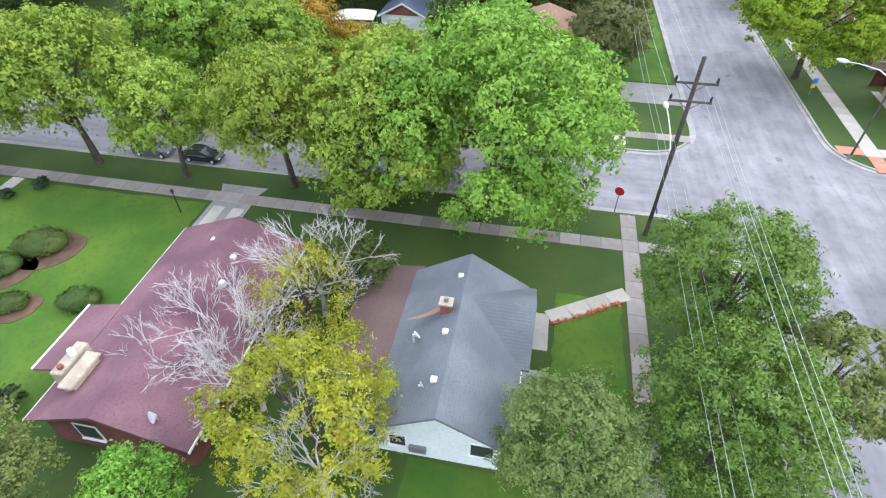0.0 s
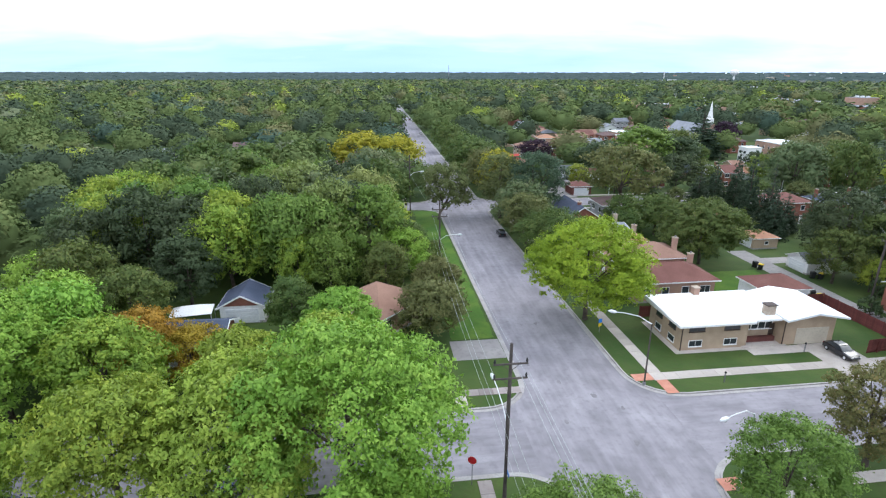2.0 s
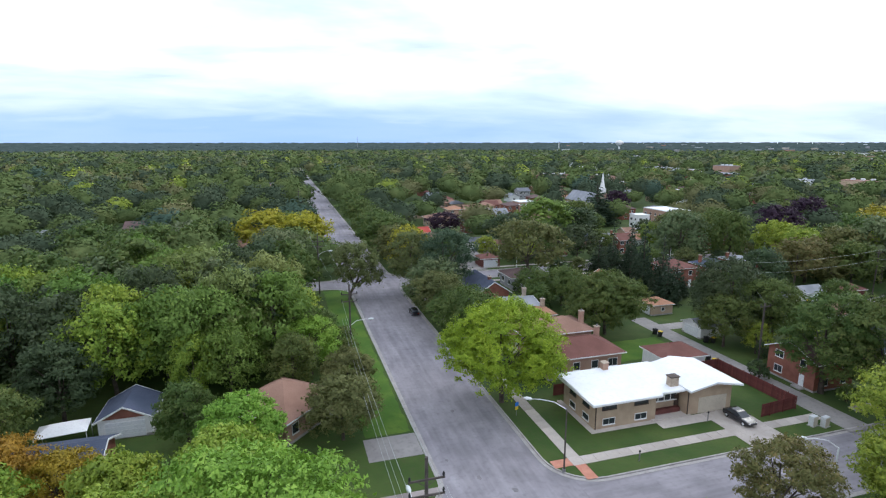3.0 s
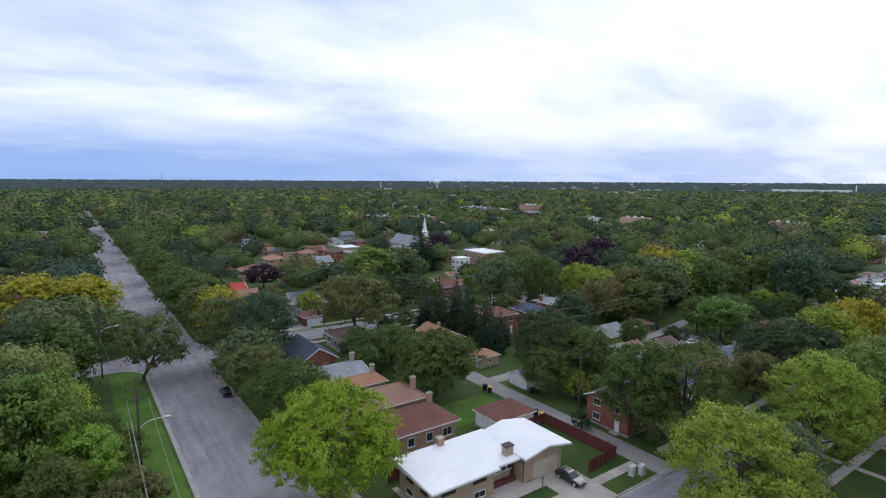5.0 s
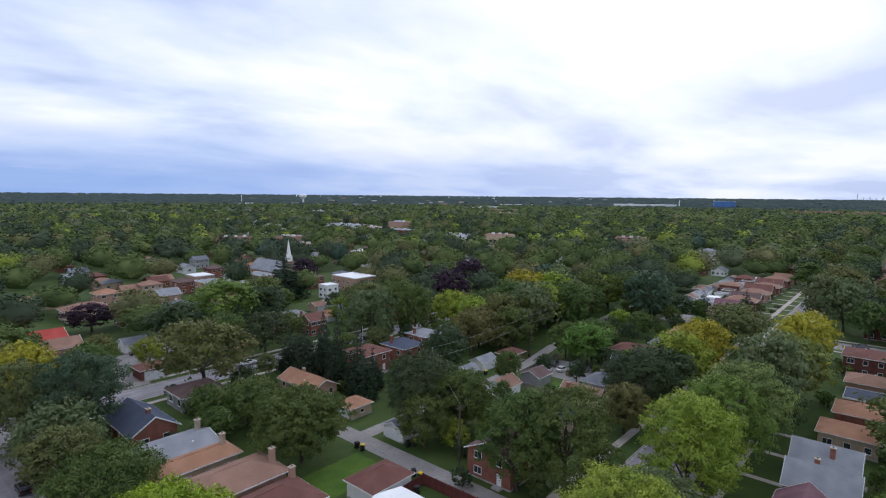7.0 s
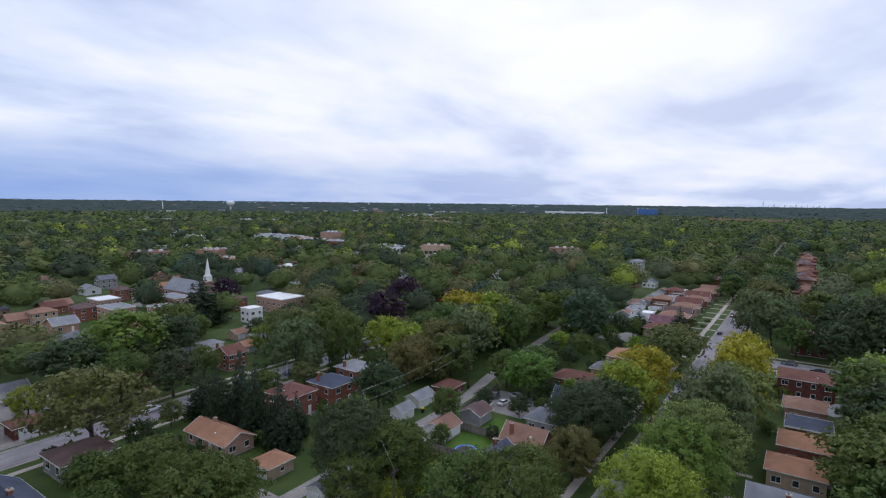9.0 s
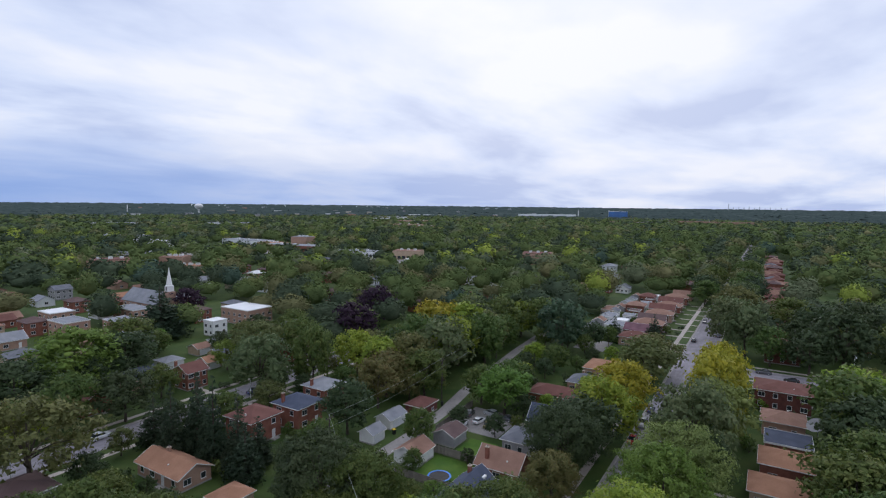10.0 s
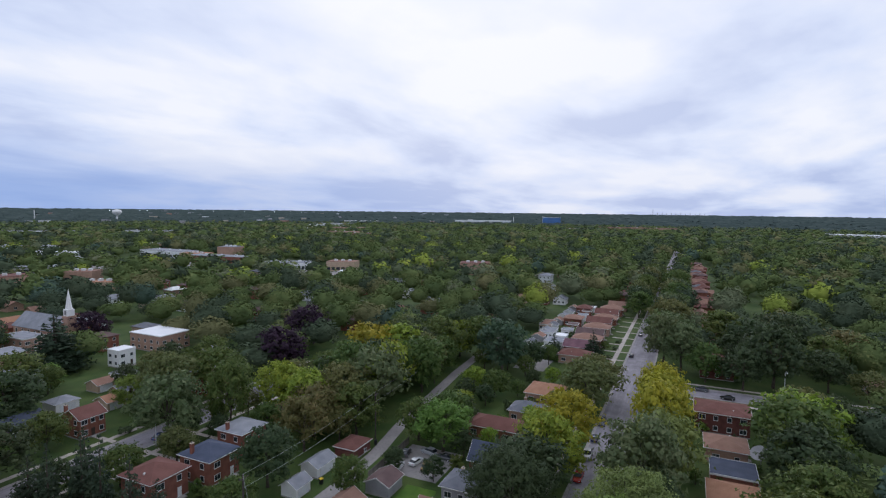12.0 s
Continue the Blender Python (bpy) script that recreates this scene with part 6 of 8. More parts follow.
# ---- pavements, drives and paths ----
pavement(-7.2, -46, -6.0, -2.4, material=OLD_CONCRETE)
pavement(-7.2, -1.1, -6.0, 2.0, material=OLD_CONCRETE)
pavement(-70, -2.4, -7.2, -1.1, material=OLD_CONCRETE)
pavement(-6.0, -2.4, -0.3, -1.1, material=OLD_CONCRETE)
pavement(-7.2, -2.4, -6.0, -1.1, material=OLD_CONCRETE)
pavement(-6.1, 14.3, -0.1, 15.5, material=OLD_CONCRETE)
pavement(-7.3, 12.4, -6.1, 14.4, 1.0)
pavement(15.2, 16.4, 16.7, 92, 1.6)
pavement(16.7, 14.8, 37.0, 16.3)
pavement(42.8, 14.8, 51.0, 16.3)
pavement(15.2, 14.8, 16.7, 16.4)
pavement(57, 14.8, 176, 16.3, 6.0)
pavement(190, 14.8, 420, 16.3, 9.0)
pavement(20, -2.2, 176, -0.9, 5.0)
pavement(17.0, -60, 18.3, -2.2, 1.6)
pavement(17, 92.0, 160, 93.3, 5.0)
pavement(17, 106.0, 160, 107.3, 5.0)
pavement(-8.0, 106, -6.8, 240, 6.0)
pavement(-58.9, -14, -57.7, -2.5, 1.5)
pavement(174.6, -70, 175.9, -3, 5.0)
pavement(189.0, -70, 190.3, -3, 5.0)
for px0, py0, px1, py1 in ((13.0, 14.9, 15.2, 16.3), (15.3, 12.2, 16.6, 14.8), (12.7, -1.6, 14.6, -0.2)):
    strip("ramp", px0, py0, px1, py1, G + 0.04, REDRAMP, "red concrete kerb ramp at the crossing", "ramp")
strip("drive", -6.2, 21.7, 0.05, 26.5, G + 0.03, ALLEY, "pale concrete driveway apron", "driveway")
strip("drive", -40.0, -8.6, -36.6, -1.0, G + 0.03, ALLEY, "worn concrete driveway to a maroon-roofed house", "driveway")
apron = solid(bmesh.new(), [(-40.0, -1.0, -0.1), (-36.6, -1.0, -0.1), (-35.2, 2.9, -0.1), (-41.6, 2.9, -0.1)], [(-40.0, -1.0, G + 0.03), (-36.6, -1.0, G + 0.03), (-35.2, 2.9, 0.034), (-41.6, 2.9, 0.034)])
tagged(put("drive", mesh_of("drive", apron, ALLEY)), "worn flared driveway apron sloping to the street", "driveway", kind="structure")


def lawn_patch(x0, y0, x1, y1, label, seed):
    """A lusher stretch of lawn with an uneven edge."""
    g = random.Random(seed)
    ring = []
    for (xa, ya), (xb, yb) in zip(((x0, y0), (x1, y0), (x1, y1), (x0, y1)), ((x1, y0), (x1, y1), (x0, y1), (x0, y0))):
        n = max(3, int(math.hypot(xb - xa, yb - ya) / 0.8))
        for k in range(n):
            ring.append((xa + (xb - xa) * k / n + g.uniform(-0.13, 0.13), ya + (yb - ya) * k / n + g.uniform(-0.13, 0.13)))
    tagged(put("lawn", mesh_of("lawn", slab(bmesh.new(), ring, G - 0.02, G + 0.008), LUSH)), label, "lawn", kind="structure")


lawn_patch(-62.0, -24.0, -40.3, -2.8, "lush green front lawn", 1)
lawn_patch(-19.0, -28.0, -7.6, -20.8, "lush green back lawn of the corner house", 2)
lawn_patch(-11.9, -20.6, -7.6, -7.6, "lush green side lawn of the corner house", 3)
lawn_patch(37.0, 38.0, 49.6, 46.0, "lush green back garden lawn", 6)
lawn_patch(-5.8, 27.0, -0.3, 94.0, "lush green verge beside the long street", 7)
lawn_patch(83.2, 31.5, 91.6, 41.0, "lush green fenced back lawn", 8)
lawn_patch(94.0, 33.0, 101.5, 39.0, "lush green back garden lawn", 9)
for dx0 in (-39.6, -37.9):
    strip("drive", dx0, -8.6, dx0 + 1.0, -3.0, G + 0.036, CONCRETE, "pale concrete wheel strip of a driveway", "driveway")
for k in range(9):                              # front walks of the bungalow row
    strip("pavement", 194.6 + k * 11.5, 12.3, 195.8 + k * 11.5, 20.5, G + 0.03, CONCRETE, "concrete front walk across a lawn", "path")
for x in (74, 84, 94.5, 104):
    strip("pavement", x, -8.0, x + 1.1, 2.1, G + 0.03, CONCRETE, "concrete front walk across a lawn", "path")
for x in (79, 89, 100):
    strip("pavement", x, 81.0, x + 1.1, 95.2, G + 0.03, CONCRETE, "concrete front walk across a lawn", "path")
strip("pavement", 89.0, 104.2, 90.2, 110.8, G + 0.03, CONCRETE, "concrete front walk across a lawn", "path")
strip("pavement", -13.4, -12.6, -12.2, -9.6, G + 0.026, CONCRETE, "concrete landing before a front door", "path")
fw = strip("pavement", -12.4, -9.6, -12.2, -9.4, G + 0.02, CONCRETE, "pale concrete front walk bending to the sidewalk", "path")
sl = mesh_of("slab", boxed(-0.74, -0.56, -0.03, 0.74, 0.56, 0.03), CONCRETE)
for k in range(4):
    put("slab", sl, fw, pose(-11.6 + k * 1.28, -9.5 + k * 0.78, G + 0.03, 0, 0, 31))
# low red flowers along the walk
fv, fn = leaf_cloud(np.random.default_rng(9), np.array([(-11.9 + k * 0.42, -10.4 + k * 0.255, G + 0.05) for k in range(11)]), np.full(11, 0.22), np.full(11, 60), 0.06)
tagged(put("flower_border", leaf_mesh("flower_border", fv, ORANGE, fn)), "low red flowers edging the front walk", "flowers", kind="stuff")
# tar patches and manholes on the asphalt
TAR = surface("tar_patch", (0.17, 0.16, 0.172), (0.23, 0.218, 0.234), 0.9, 0.8, 6.0)
for x, y, r in ((6.2, 30.5, 0.5), (4.6, 16.0, 0.45), (7.4, 13.0, 0.6), (3.0, 9.0, 0.4), (8.4, 5.2, 0.55), (5.5, 46.0, 0.5), (2.2, 20.0, 0.35), (9.5, 10.5, 0.4)):
    r *= 0.6
    ring = [(x + r * (1 + 0.25 * math.sin(3 * a + x)) * math.cos(a) * 0.8, y + r * (1 + 0.25 * math.cos(2 * a + y)) * math.sin(a) * 1.3) for a in [k * math.tau / 14 for k in range(14)]]
    tagged(put("tar_patch", mesh_of("tar_patch", slab(bmesh.new(), ring, 0.0, 0.006), TAR)), "dark tar patch on the asphalt", "patch", kind="structure")


# ---- poles, wires and street lamps ----
def wood_pole(x, y, h, arms=((1.6, 1.3), (2.8, 1.3)), label="tall dark wooden utility pole with crossarms and insulators"):
    p = root("utility_pole", x, y, G, 0, label, "utility pole", "utility poles")
    part("pole", tube(bmesh.new(), [(0, 0, -0.3), (0, 0, h * 0.5), (0.03, 0, h)], [0.19, 0.16, 0.12], 9), POLEWOOD, p)
    for down, half in arms:
        z = h - down
        a = part("crossarm", boxed(-half, -0.2, z - 0.06, half, -0.09, z + 0.07, bevel=0.01), POLEWOOD, p)
        for u in (-half + 0.1, half - 0.1):
            part("insulator", tube(bmesh.new(), [(u, -0.14, z + 0.05), (u, -0.14, z + 0.2), (u, -0.14, z + 0.42)], [0.04, 0.10, 0.05], 8), BLACK, a)
        for s in (-1, 1):
            part("brace", tube(bmesh.new(), [(s * half * 0.55, -0.15, z), (0, -0.17, z - 0.55)], [0.025, 0.025], 4), POLEWOOD, p)
    return p


def lamp_arm(holder, a, b, material):
    """A curved arm from a to the cobra head at b."""
    a, b = Vector(a), Vector(b)
    mid1 = a.lerp(b, 0.35) + Vector((0, 0, 0.42))
    mid2 = a.lerp(b, 0.75) + Vector((0, 0, 0.25))
    part("arm", tube(bmesh.new(), [a, mid1, mid2, b], [0.05, 0.045, 0.04, 0.04], 7), material, holder)
    d = (b - a)
    d.z = 0
    d.normalize()
    h = part("lamp_head", tube(bmesh.new(), [b - d * 0.1, b + d * 0.1, b + d * 0.5, b + d * 0.8], [0.06, 0.17, 0.19, 0.07], 9), METAL_W, holder)
    part("lens", tube(bmesh.new(), [b + d * 0.3 - Vector((0, 0, 0.14)), b + d * 0.3 - Vector((0, 0, 0.24))], [0.15, 0.08], 9), GLASS, h)


def street_lamp(x, y, hx, hy, hz, steel=METAL_W, label="curved white steel street lamp with a cobra head"):
    p = root("street_lamp", x, y, G, 0, label, "street lamp", "street lamps")
    part("pole", tube(bmesh.new(), [(0, 0, -0.2), (0, 0, 0.3), (0, 0, hz - 0.7)], [0.13, 0.10, 0.07], 9), steel, p)
    part("base", tube(bmesh.new(), [(0, 0, -0.1), (0, 0, 0.35)], [0.2, 0.17], 9), METAL_G, p)
    lamp_arm(p, (0, 0, hz - 0.75), (hx - x, hy - y, hz - G), METAL_W)
    return p


p1 = wood_pole(-5.4, -0.2, 13.9)
lamp_arm(p1, (0, 0.1, 6.8), (-0.2, 4.3, 8.4), METAL_W)
part("street_name_sign", boxed(0.12, -0.55, 2.5, 0.16, 0.25, 2.8), SIGNBLUE, p1, "blue street sign with plain white bars")
part("sign_bar", boxed(0.165, -0.42, 2.62, 0.17, 0.1, 2.68), WHITE, p1)
p2 = wood_pole(-4.4, 52.0, 12.5)
lamp_arm(p2, (0, 0, 5.6), (3.0, -0.2, 6.5), METAL_W)
p3 = wood_pole(-6.7, 93.0, 14.0)
lamp_arm(p3, (0, 0, 9.0), (2.6, 0.2, 10.0), METAL_W)
wood_pole(-5.0, -50.0, 13.5)
wood_pole(-6.5, 142.0, 13.0)
wood_pole(-6.5, 190.0, 13.0)
wood_pole(-6.5, 240.0, 13.0)
for x, y in ((56.3, 30.0), (75.5, 53.2), (116.0, 55.0), (156.0, 59.8)):
    wood_pole(x, y, 10.5, ((0.5, 1.0),), "wooden alley pole with one crossarm")
street_lamp(13.6, 14.2, 10.5, 16.3, 8.0, POLEWOOD, "dark pole street lamp with a white curved arm")
street_lamp(13.8, -1.6, 10.8, -2.6, 8.0)
street_lamp(33.8, 0.6, 31.4, 1.9, 8.0)
street_lamp(115.6, -0.2, 114.2, 1.9, 7.6)
street_lamp(160.0, -0.2, 158.6, 2.2, 7.6)
street_lamp(92.0, 94.4, 92.0, 96.8, 7.6)
street_lamp(126.0, 94.4, 126.0, 96.8, 7.6)
street_lamp(44.0, 94.4, 44.0, 96.8, 7.6)
street_lamp(189.2, -32, 186.6, -32, 7.6)


def wires(a, b, offsets, sag=0.8, rad=0.010, label="thin sagging overhead wire between poles"):
    for ox, oz in offsets:
        pts = []
        for k in range(17):
            u = k / 16
            pts.append((a[0] + (b[0] - a[0]) * u + ox, a[1] + (b[1] - a[1]) * u, a[2] + (b[2] - a[2]) * u + oz - sag * 4 * u * (1 - u)))
        ob = put("overhead_wire", mesh_of("overhead_wire", tube(bmesh.new(), pts, [rad] * 17, 4), WIRE))
        tagged(ob, label, "wire", "overhead wires")


hi = [(-1.2, -1.2), (1.2, -1.2), (-1.2, -2.4), (1.2, -2.4), (0.7, -2.3)]
lo = [(-1.3, -5.4), (-0.8, -5.5), (-0.2, -5.4)]
wires((-5.4, -0.3, 13.9), (-5.0, -50.0, 13.5), [(1.2, -2.35), (0.75, -2.35), (1.4, -2.2)] + lo, 0.5, 0.011)
wires((-5.4, -0.3, 13.9), (-4.4, 52.0, 12.5), [(-1.2, -2.4), (1.2, -2.4)] + lo[:2], 0.9, 0.014)
wires((-4.4, 52.0, 12.5), (-6.7, 93.0, 14.0), hi[:2], 0.8)
wires((-6.7, 93.0, 14.0), (-6.5, 142.0, 13.0), hi[:2], 0.8)
wires((75.5, 53.2, 10.3), (116.0, 55.0, 10.3), [(0, 0.4), (0, -1.8)], 0.7, 0.018)
wires((116.0, 55.0, 10.3), (156.0, 59.8, 10.3), [(0, 0.4), (0, -1.8)], 0.7, 0.018)
wires((56.3, 30.0, 10.3), (75.5, 53.2, 10.3), [(0, 0.4)], 0.6, 0.018)


# ---- signs and small street things ----
def stop_sign(x, y, turn):
    s = root("stop_sign", x, y, G, turn, "red octagonal stop sign on a steel post", "sign")
    part("post", boxed(-0.03, -0.02, -0.3, 0.03, 0.02, 2.75), METAL_G, s)
    oct_ = lambda r: [(r * math.cos(radians(22.5 + 45 * k)), 2.45 + r * math.sin(radians(22.5 + 45 * k))) for k in range(8)]
    pl = part("plate", solid(bmesh.new(), [(u, -0.03, v) for u, v in oct_(0.42)], [(u, -0.045, v) for u, v in oct_(0.42)]), WHITE, s)
    part("face", solid(bmesh.new(), [(u, -0.046, v) for u, v in oct_(0.38)], [(u, -0.052, v) for u, v in oct_(0.38)]), SIGNRED, pl)


stop_sign(-7.7, 1.7, -25)
sg = root("street_sign", 13.7, 26.8, G, 20, "small blue and yellow sign on a post", "sign")
part("post", boxed(-0.03, -0.02, -0.3, 0.03, 0.02, 1.6), METAL_G, sg)
part("plate", boxed(-0.3, -0.05, 1.35, 0.3, -0.02, 1.9), SIGNBLUE, sg)
part("lower_plate", boxed(-0.25, -0.05, 0.85, 0.25, -0.02, 1.33), YELLOW, sg)
for hx, hy in ((22.6, 13.6), (36.4, 18.6)):
    po = root("hydrant_marker", hx, hy, G, 0, "thin dark marker post on the lawn", "post")
    part("post", boxed(-0.05, -0.05, -0.2, 0.05, 0.05, 1.1), METAL_G, po)
    part("cap", boxed(-0.09, -0.09, 1.1, 0.09, 0.09, 1.3, bevel=0.02), BLACK, po)
lp = root("garden_lamp", -41.8, -4.3, G, 0, "black post lamp on a front lawn", "lamp")
part("post", tube(bmesh.new(), [(0, 0, -0.2), (0, 0, 1.9)], [0.05, 0.04], 8), BLACK, lp)
part("lantern", tube(bmesh.new(), [(0, 0, 1.9), (0, 0, 2.15), (0, 0, 2.3)], [0.09, 0.15, 0.03], 6), BLACK, lp)
for cx, cy in ((48.2, 14.0), (49.4, 13.4)):
    cab = root("utility_cabinet", cx, cy, G, 10, "pale steel utility cabinet by the alley", "cabinet")
    part("body", boxed(-0.5, -0.3, 0, 0.5, 0.3, 1.3, bevel=0.03), METAL_W, cab)
    part("door", boxed(-0.44, -0.33, 0.1, 0.44, -0.29, 1.2), BEIGE, cab)
    part("plinth", boxed(-0.6, -0.4, -0.2, 0.6, 0.4, 0.06), KERB, cab)


def bin_(x, y, lid, turn):
    b = root("wheelie_bin", x, y, G, turn, "black wheeled rubbish bin beside the alley", "bin", "rubbish bins")
    part("body", solid(bmesh.new(), [(-0.25, -0.28, 0.05), (0.25, -0.28, 0.05), (0.25, 0.28, 0.05), (-0.25, 0.28, 0.05)], [(-0.31, -0.36, 1.0), (0.31, -0.36, 1.0), (0.31, 0.36, 1.0), (-0.31, 0.36, 1.0)]), BLACK, b)
    part("lid", solid(bmesh.new(), [(-0.34, -0.4, 1.0), (0.34, -0.4, 1.0), (0.34, 0.4, 1.0), (-0.34, 0.4, 1.0)], [(-0.28, -0.34, 1.12), (0.28, -0.34, 1.12), (0.28, 0.3, 1.12), (-0.28, 0.3, 1.12)]), lid, b)
    for s in (-1, 1):
        part("wheel", tube(bmesh.new(), [(s * 0.2, 0.33, 0.12), (s * 0.27, 0.33, 0.12)], [0.12, 0.12], 10), RUBBER, b)


for k, (bx, by) in enumerate(((50.6, 47.2), (50.7, 45.9), (56.6, 41.2), (57.6, 40.6), (50.5, 34.0), (50.5, 32.6), (47.4, 30.4), (103.0, 53.2), (113.2, 53.2), (94.6, 53.4), (84.0, 47.6))):
    bin_(bx, by, YELLOW if k % 2 else BLACK, k * 37)


# ---- fences ----
def fence(points, high, step, material, label):
    f = root("fence", points[0][0], points[0][1], G, 0, label, "fence")
    me = mesh_of("board", boxed(0.01, -0.012, 0.04, step - 0.01, 0.012, high), material)
    for (xa, ya), (xb, yb) in zip(points, points[1:]):
        length, a = math.hypot(xb - xa, yb - ya), math.degrees(math.atan2(yb - ya, xb - xa))
        ox, oy = xa - points[0][0], ya - points[0][1]
        c, s = math.cos(radians(a)), math.sin(radians(a))
        for k in range(int(length / step)):
            put("board", me, f, pose(ox + c * k * step, oy + s * k * step, 0, 0, 0, a))
        for z in (0.35, high - 0.3):
            part("rail", boxed(0, 0.014, z - 0.045, length, 0.055, z + 0.045), material, f, m=pose(ox, oy, 0, 0, 0, a))
        for k in range(int(length / 2.4) + 1):
            part("post", boxed(-0.05, 0.056, -0.3, 0.05, 0.15, high + 0.06), material, f, m=pose(ox + c * k * 2.4, oy + s * k * 2.4, 0, 0, 0, a))


fence([(37.6, 30.6), (49.6, 31.2), (49.9, 18.0), (43.6, 17.4)], 1.8, 0.3, FENCE_RED, "red-brown board fence round a back garden")
fence([(21.0, 30.4), (36.0, 30.6)], 1.7, 0.3, FENCE_RED, "red-brown board fence behind the brick ranch")
fence([(-84, 51.4), (-70, 51.9)], 1.7, 0.4, FENCE_GREY, "weathered pale board fence among trees")
fence([(92.2, 30.0), (92.2, 47.5)], 1.6, 0.4, FENCE_GREY, "grey board fence along a garden")
fence([(81.5, 24.0), (81.5, 46.0)], 1.5, 0.4, FENCE_GREY, "weathered board fence between gardens")
fence([(100.0, 46.5), (117.0, 47.0)], 1.6, 0.4, FENCE_GREY, "pale board fence beside parked cars")

tr = root("trampoline", 81.0 + 2.6, 35.6, G, 0, "round black trampoline with a blue rim on a lawn", "trampoline")
part("mat", tube(bmesh.new(), [(0, 0, 0.82), (0, 0, 0.85)], [1.75, 1.75], 24), BLACK, tr)
rim = bmesh.new()
rv = [[rim.verts.new((q * math.cos(k * math.tau / 24), q * math.sin(k * math.tau / 24), z)) for k in range(24)] for q, z in ((1.75, 0.83), (2.05, 0.83), (2.05, 0.9), (1.75, 0.9))]
for i in range(4):
    for k in range(24):
        rim.faces.new((rv[i][k], rv[i][(k + 1) % 24], rv[(i + 1) % 4][(k + 1) % 24], rv[(i + 1) % 4][k]))
part("rim", rim, SIGNBLUE, tr)
for k in range(6):
    a = k * math.tau / 6
    part("leg", tube(bmesh.new(), [(1.9 * math.cos(a), 1.9 * math.sin(a), -0.05), (1.9 * math.cos(a), 1.9 * math.sin(a), 0.84)], [0.03, 0.03], 6), METAL_G, tr)
sd = root("satellite_dish", 131.0, -20.4, 4.0, 0, "large mesh satellite dish on a flat roof", "satellite dish")
part("mast", tube(bmesh.new(), [(0, 0, -0.3), (0, 0, 1.4)], [0.08, 0.07], 8), METAL_G, sd)
part("dish", tube(bmesh.new(), [(0, 0.1, 1.4), (-0.15, 0.2, 1.6), (-0.5, 0.45, 2.1)], [0.2, 1.0, 1.6], 20), METAL_G, sd)


cp = root("party_canopy", -39.6, 35.2, G, 8, "white fabric garden canopy on four posts", "canopy")
bmx = solid(bmesh.new(), [(-2.6, -1.7, 2.2), (2.6, -1.7, 2.2), (2.6, 1.7, 2.2), (-2.6, 1.7, 2.2)], [(-2.6, -1.7, 2.26), (2.6, -1.7, 2.26), (1.2, 0.3, 2.9), (-1.2, 0.3, 2.9)])
part("fabric", bmx, WHITE, cp)
for s in (-1, 1):
    for q in (-1, 1):
        part("post", boxed(s * 2.5 - 0.04, q * 1.6 - 0.04, -0.1, s * 2.5 + 0.04, q * 1.6 + 0.04, 2.22), METAL_W, cp)

# ---- vehicles ----
PAINTS = {"black": paint("black_car_paint", (0.012, 0.013, 0.018)), "white": paint("white_car_paint", (0.66, 0.68, 0.70)), "silver": paint("silver_car_paint", (0.36, 0.38, 0.40)),
          "red": paint("red_car_paint", (0.34, 0.02, 0.018)), "blue": paint("blue_car_paint", (0.03, 0.05, 0.14)), "grey": paint("grey_car_paint", (0.09, 0.095, 0.105)), "tan": paint("tan_car_paint", (0.40, 0.30, 0.15))}
LAMP_RED = surface("tail_lamp_red", (0.35, 0.01, 0.01), (0.4, 0.02, 0.02), 0.2)
CAR = {}


def loft(bm, sections):
    """Skin over cross-sections of equal counts."""
    rings = [[bm.verts.new(p) for p in s] for s in sections]
    n = len(rings[0])
    for a, b in zip(rings, rings[1:]):
        for k in range(n):
            bm.faces.new((a[k], a[(k + 1) % n], b[(k + 1) % n], b[k]))
    bm.faces.new(rings[0][::-1])
    bm.faces.new(rings[-1])
    return bm


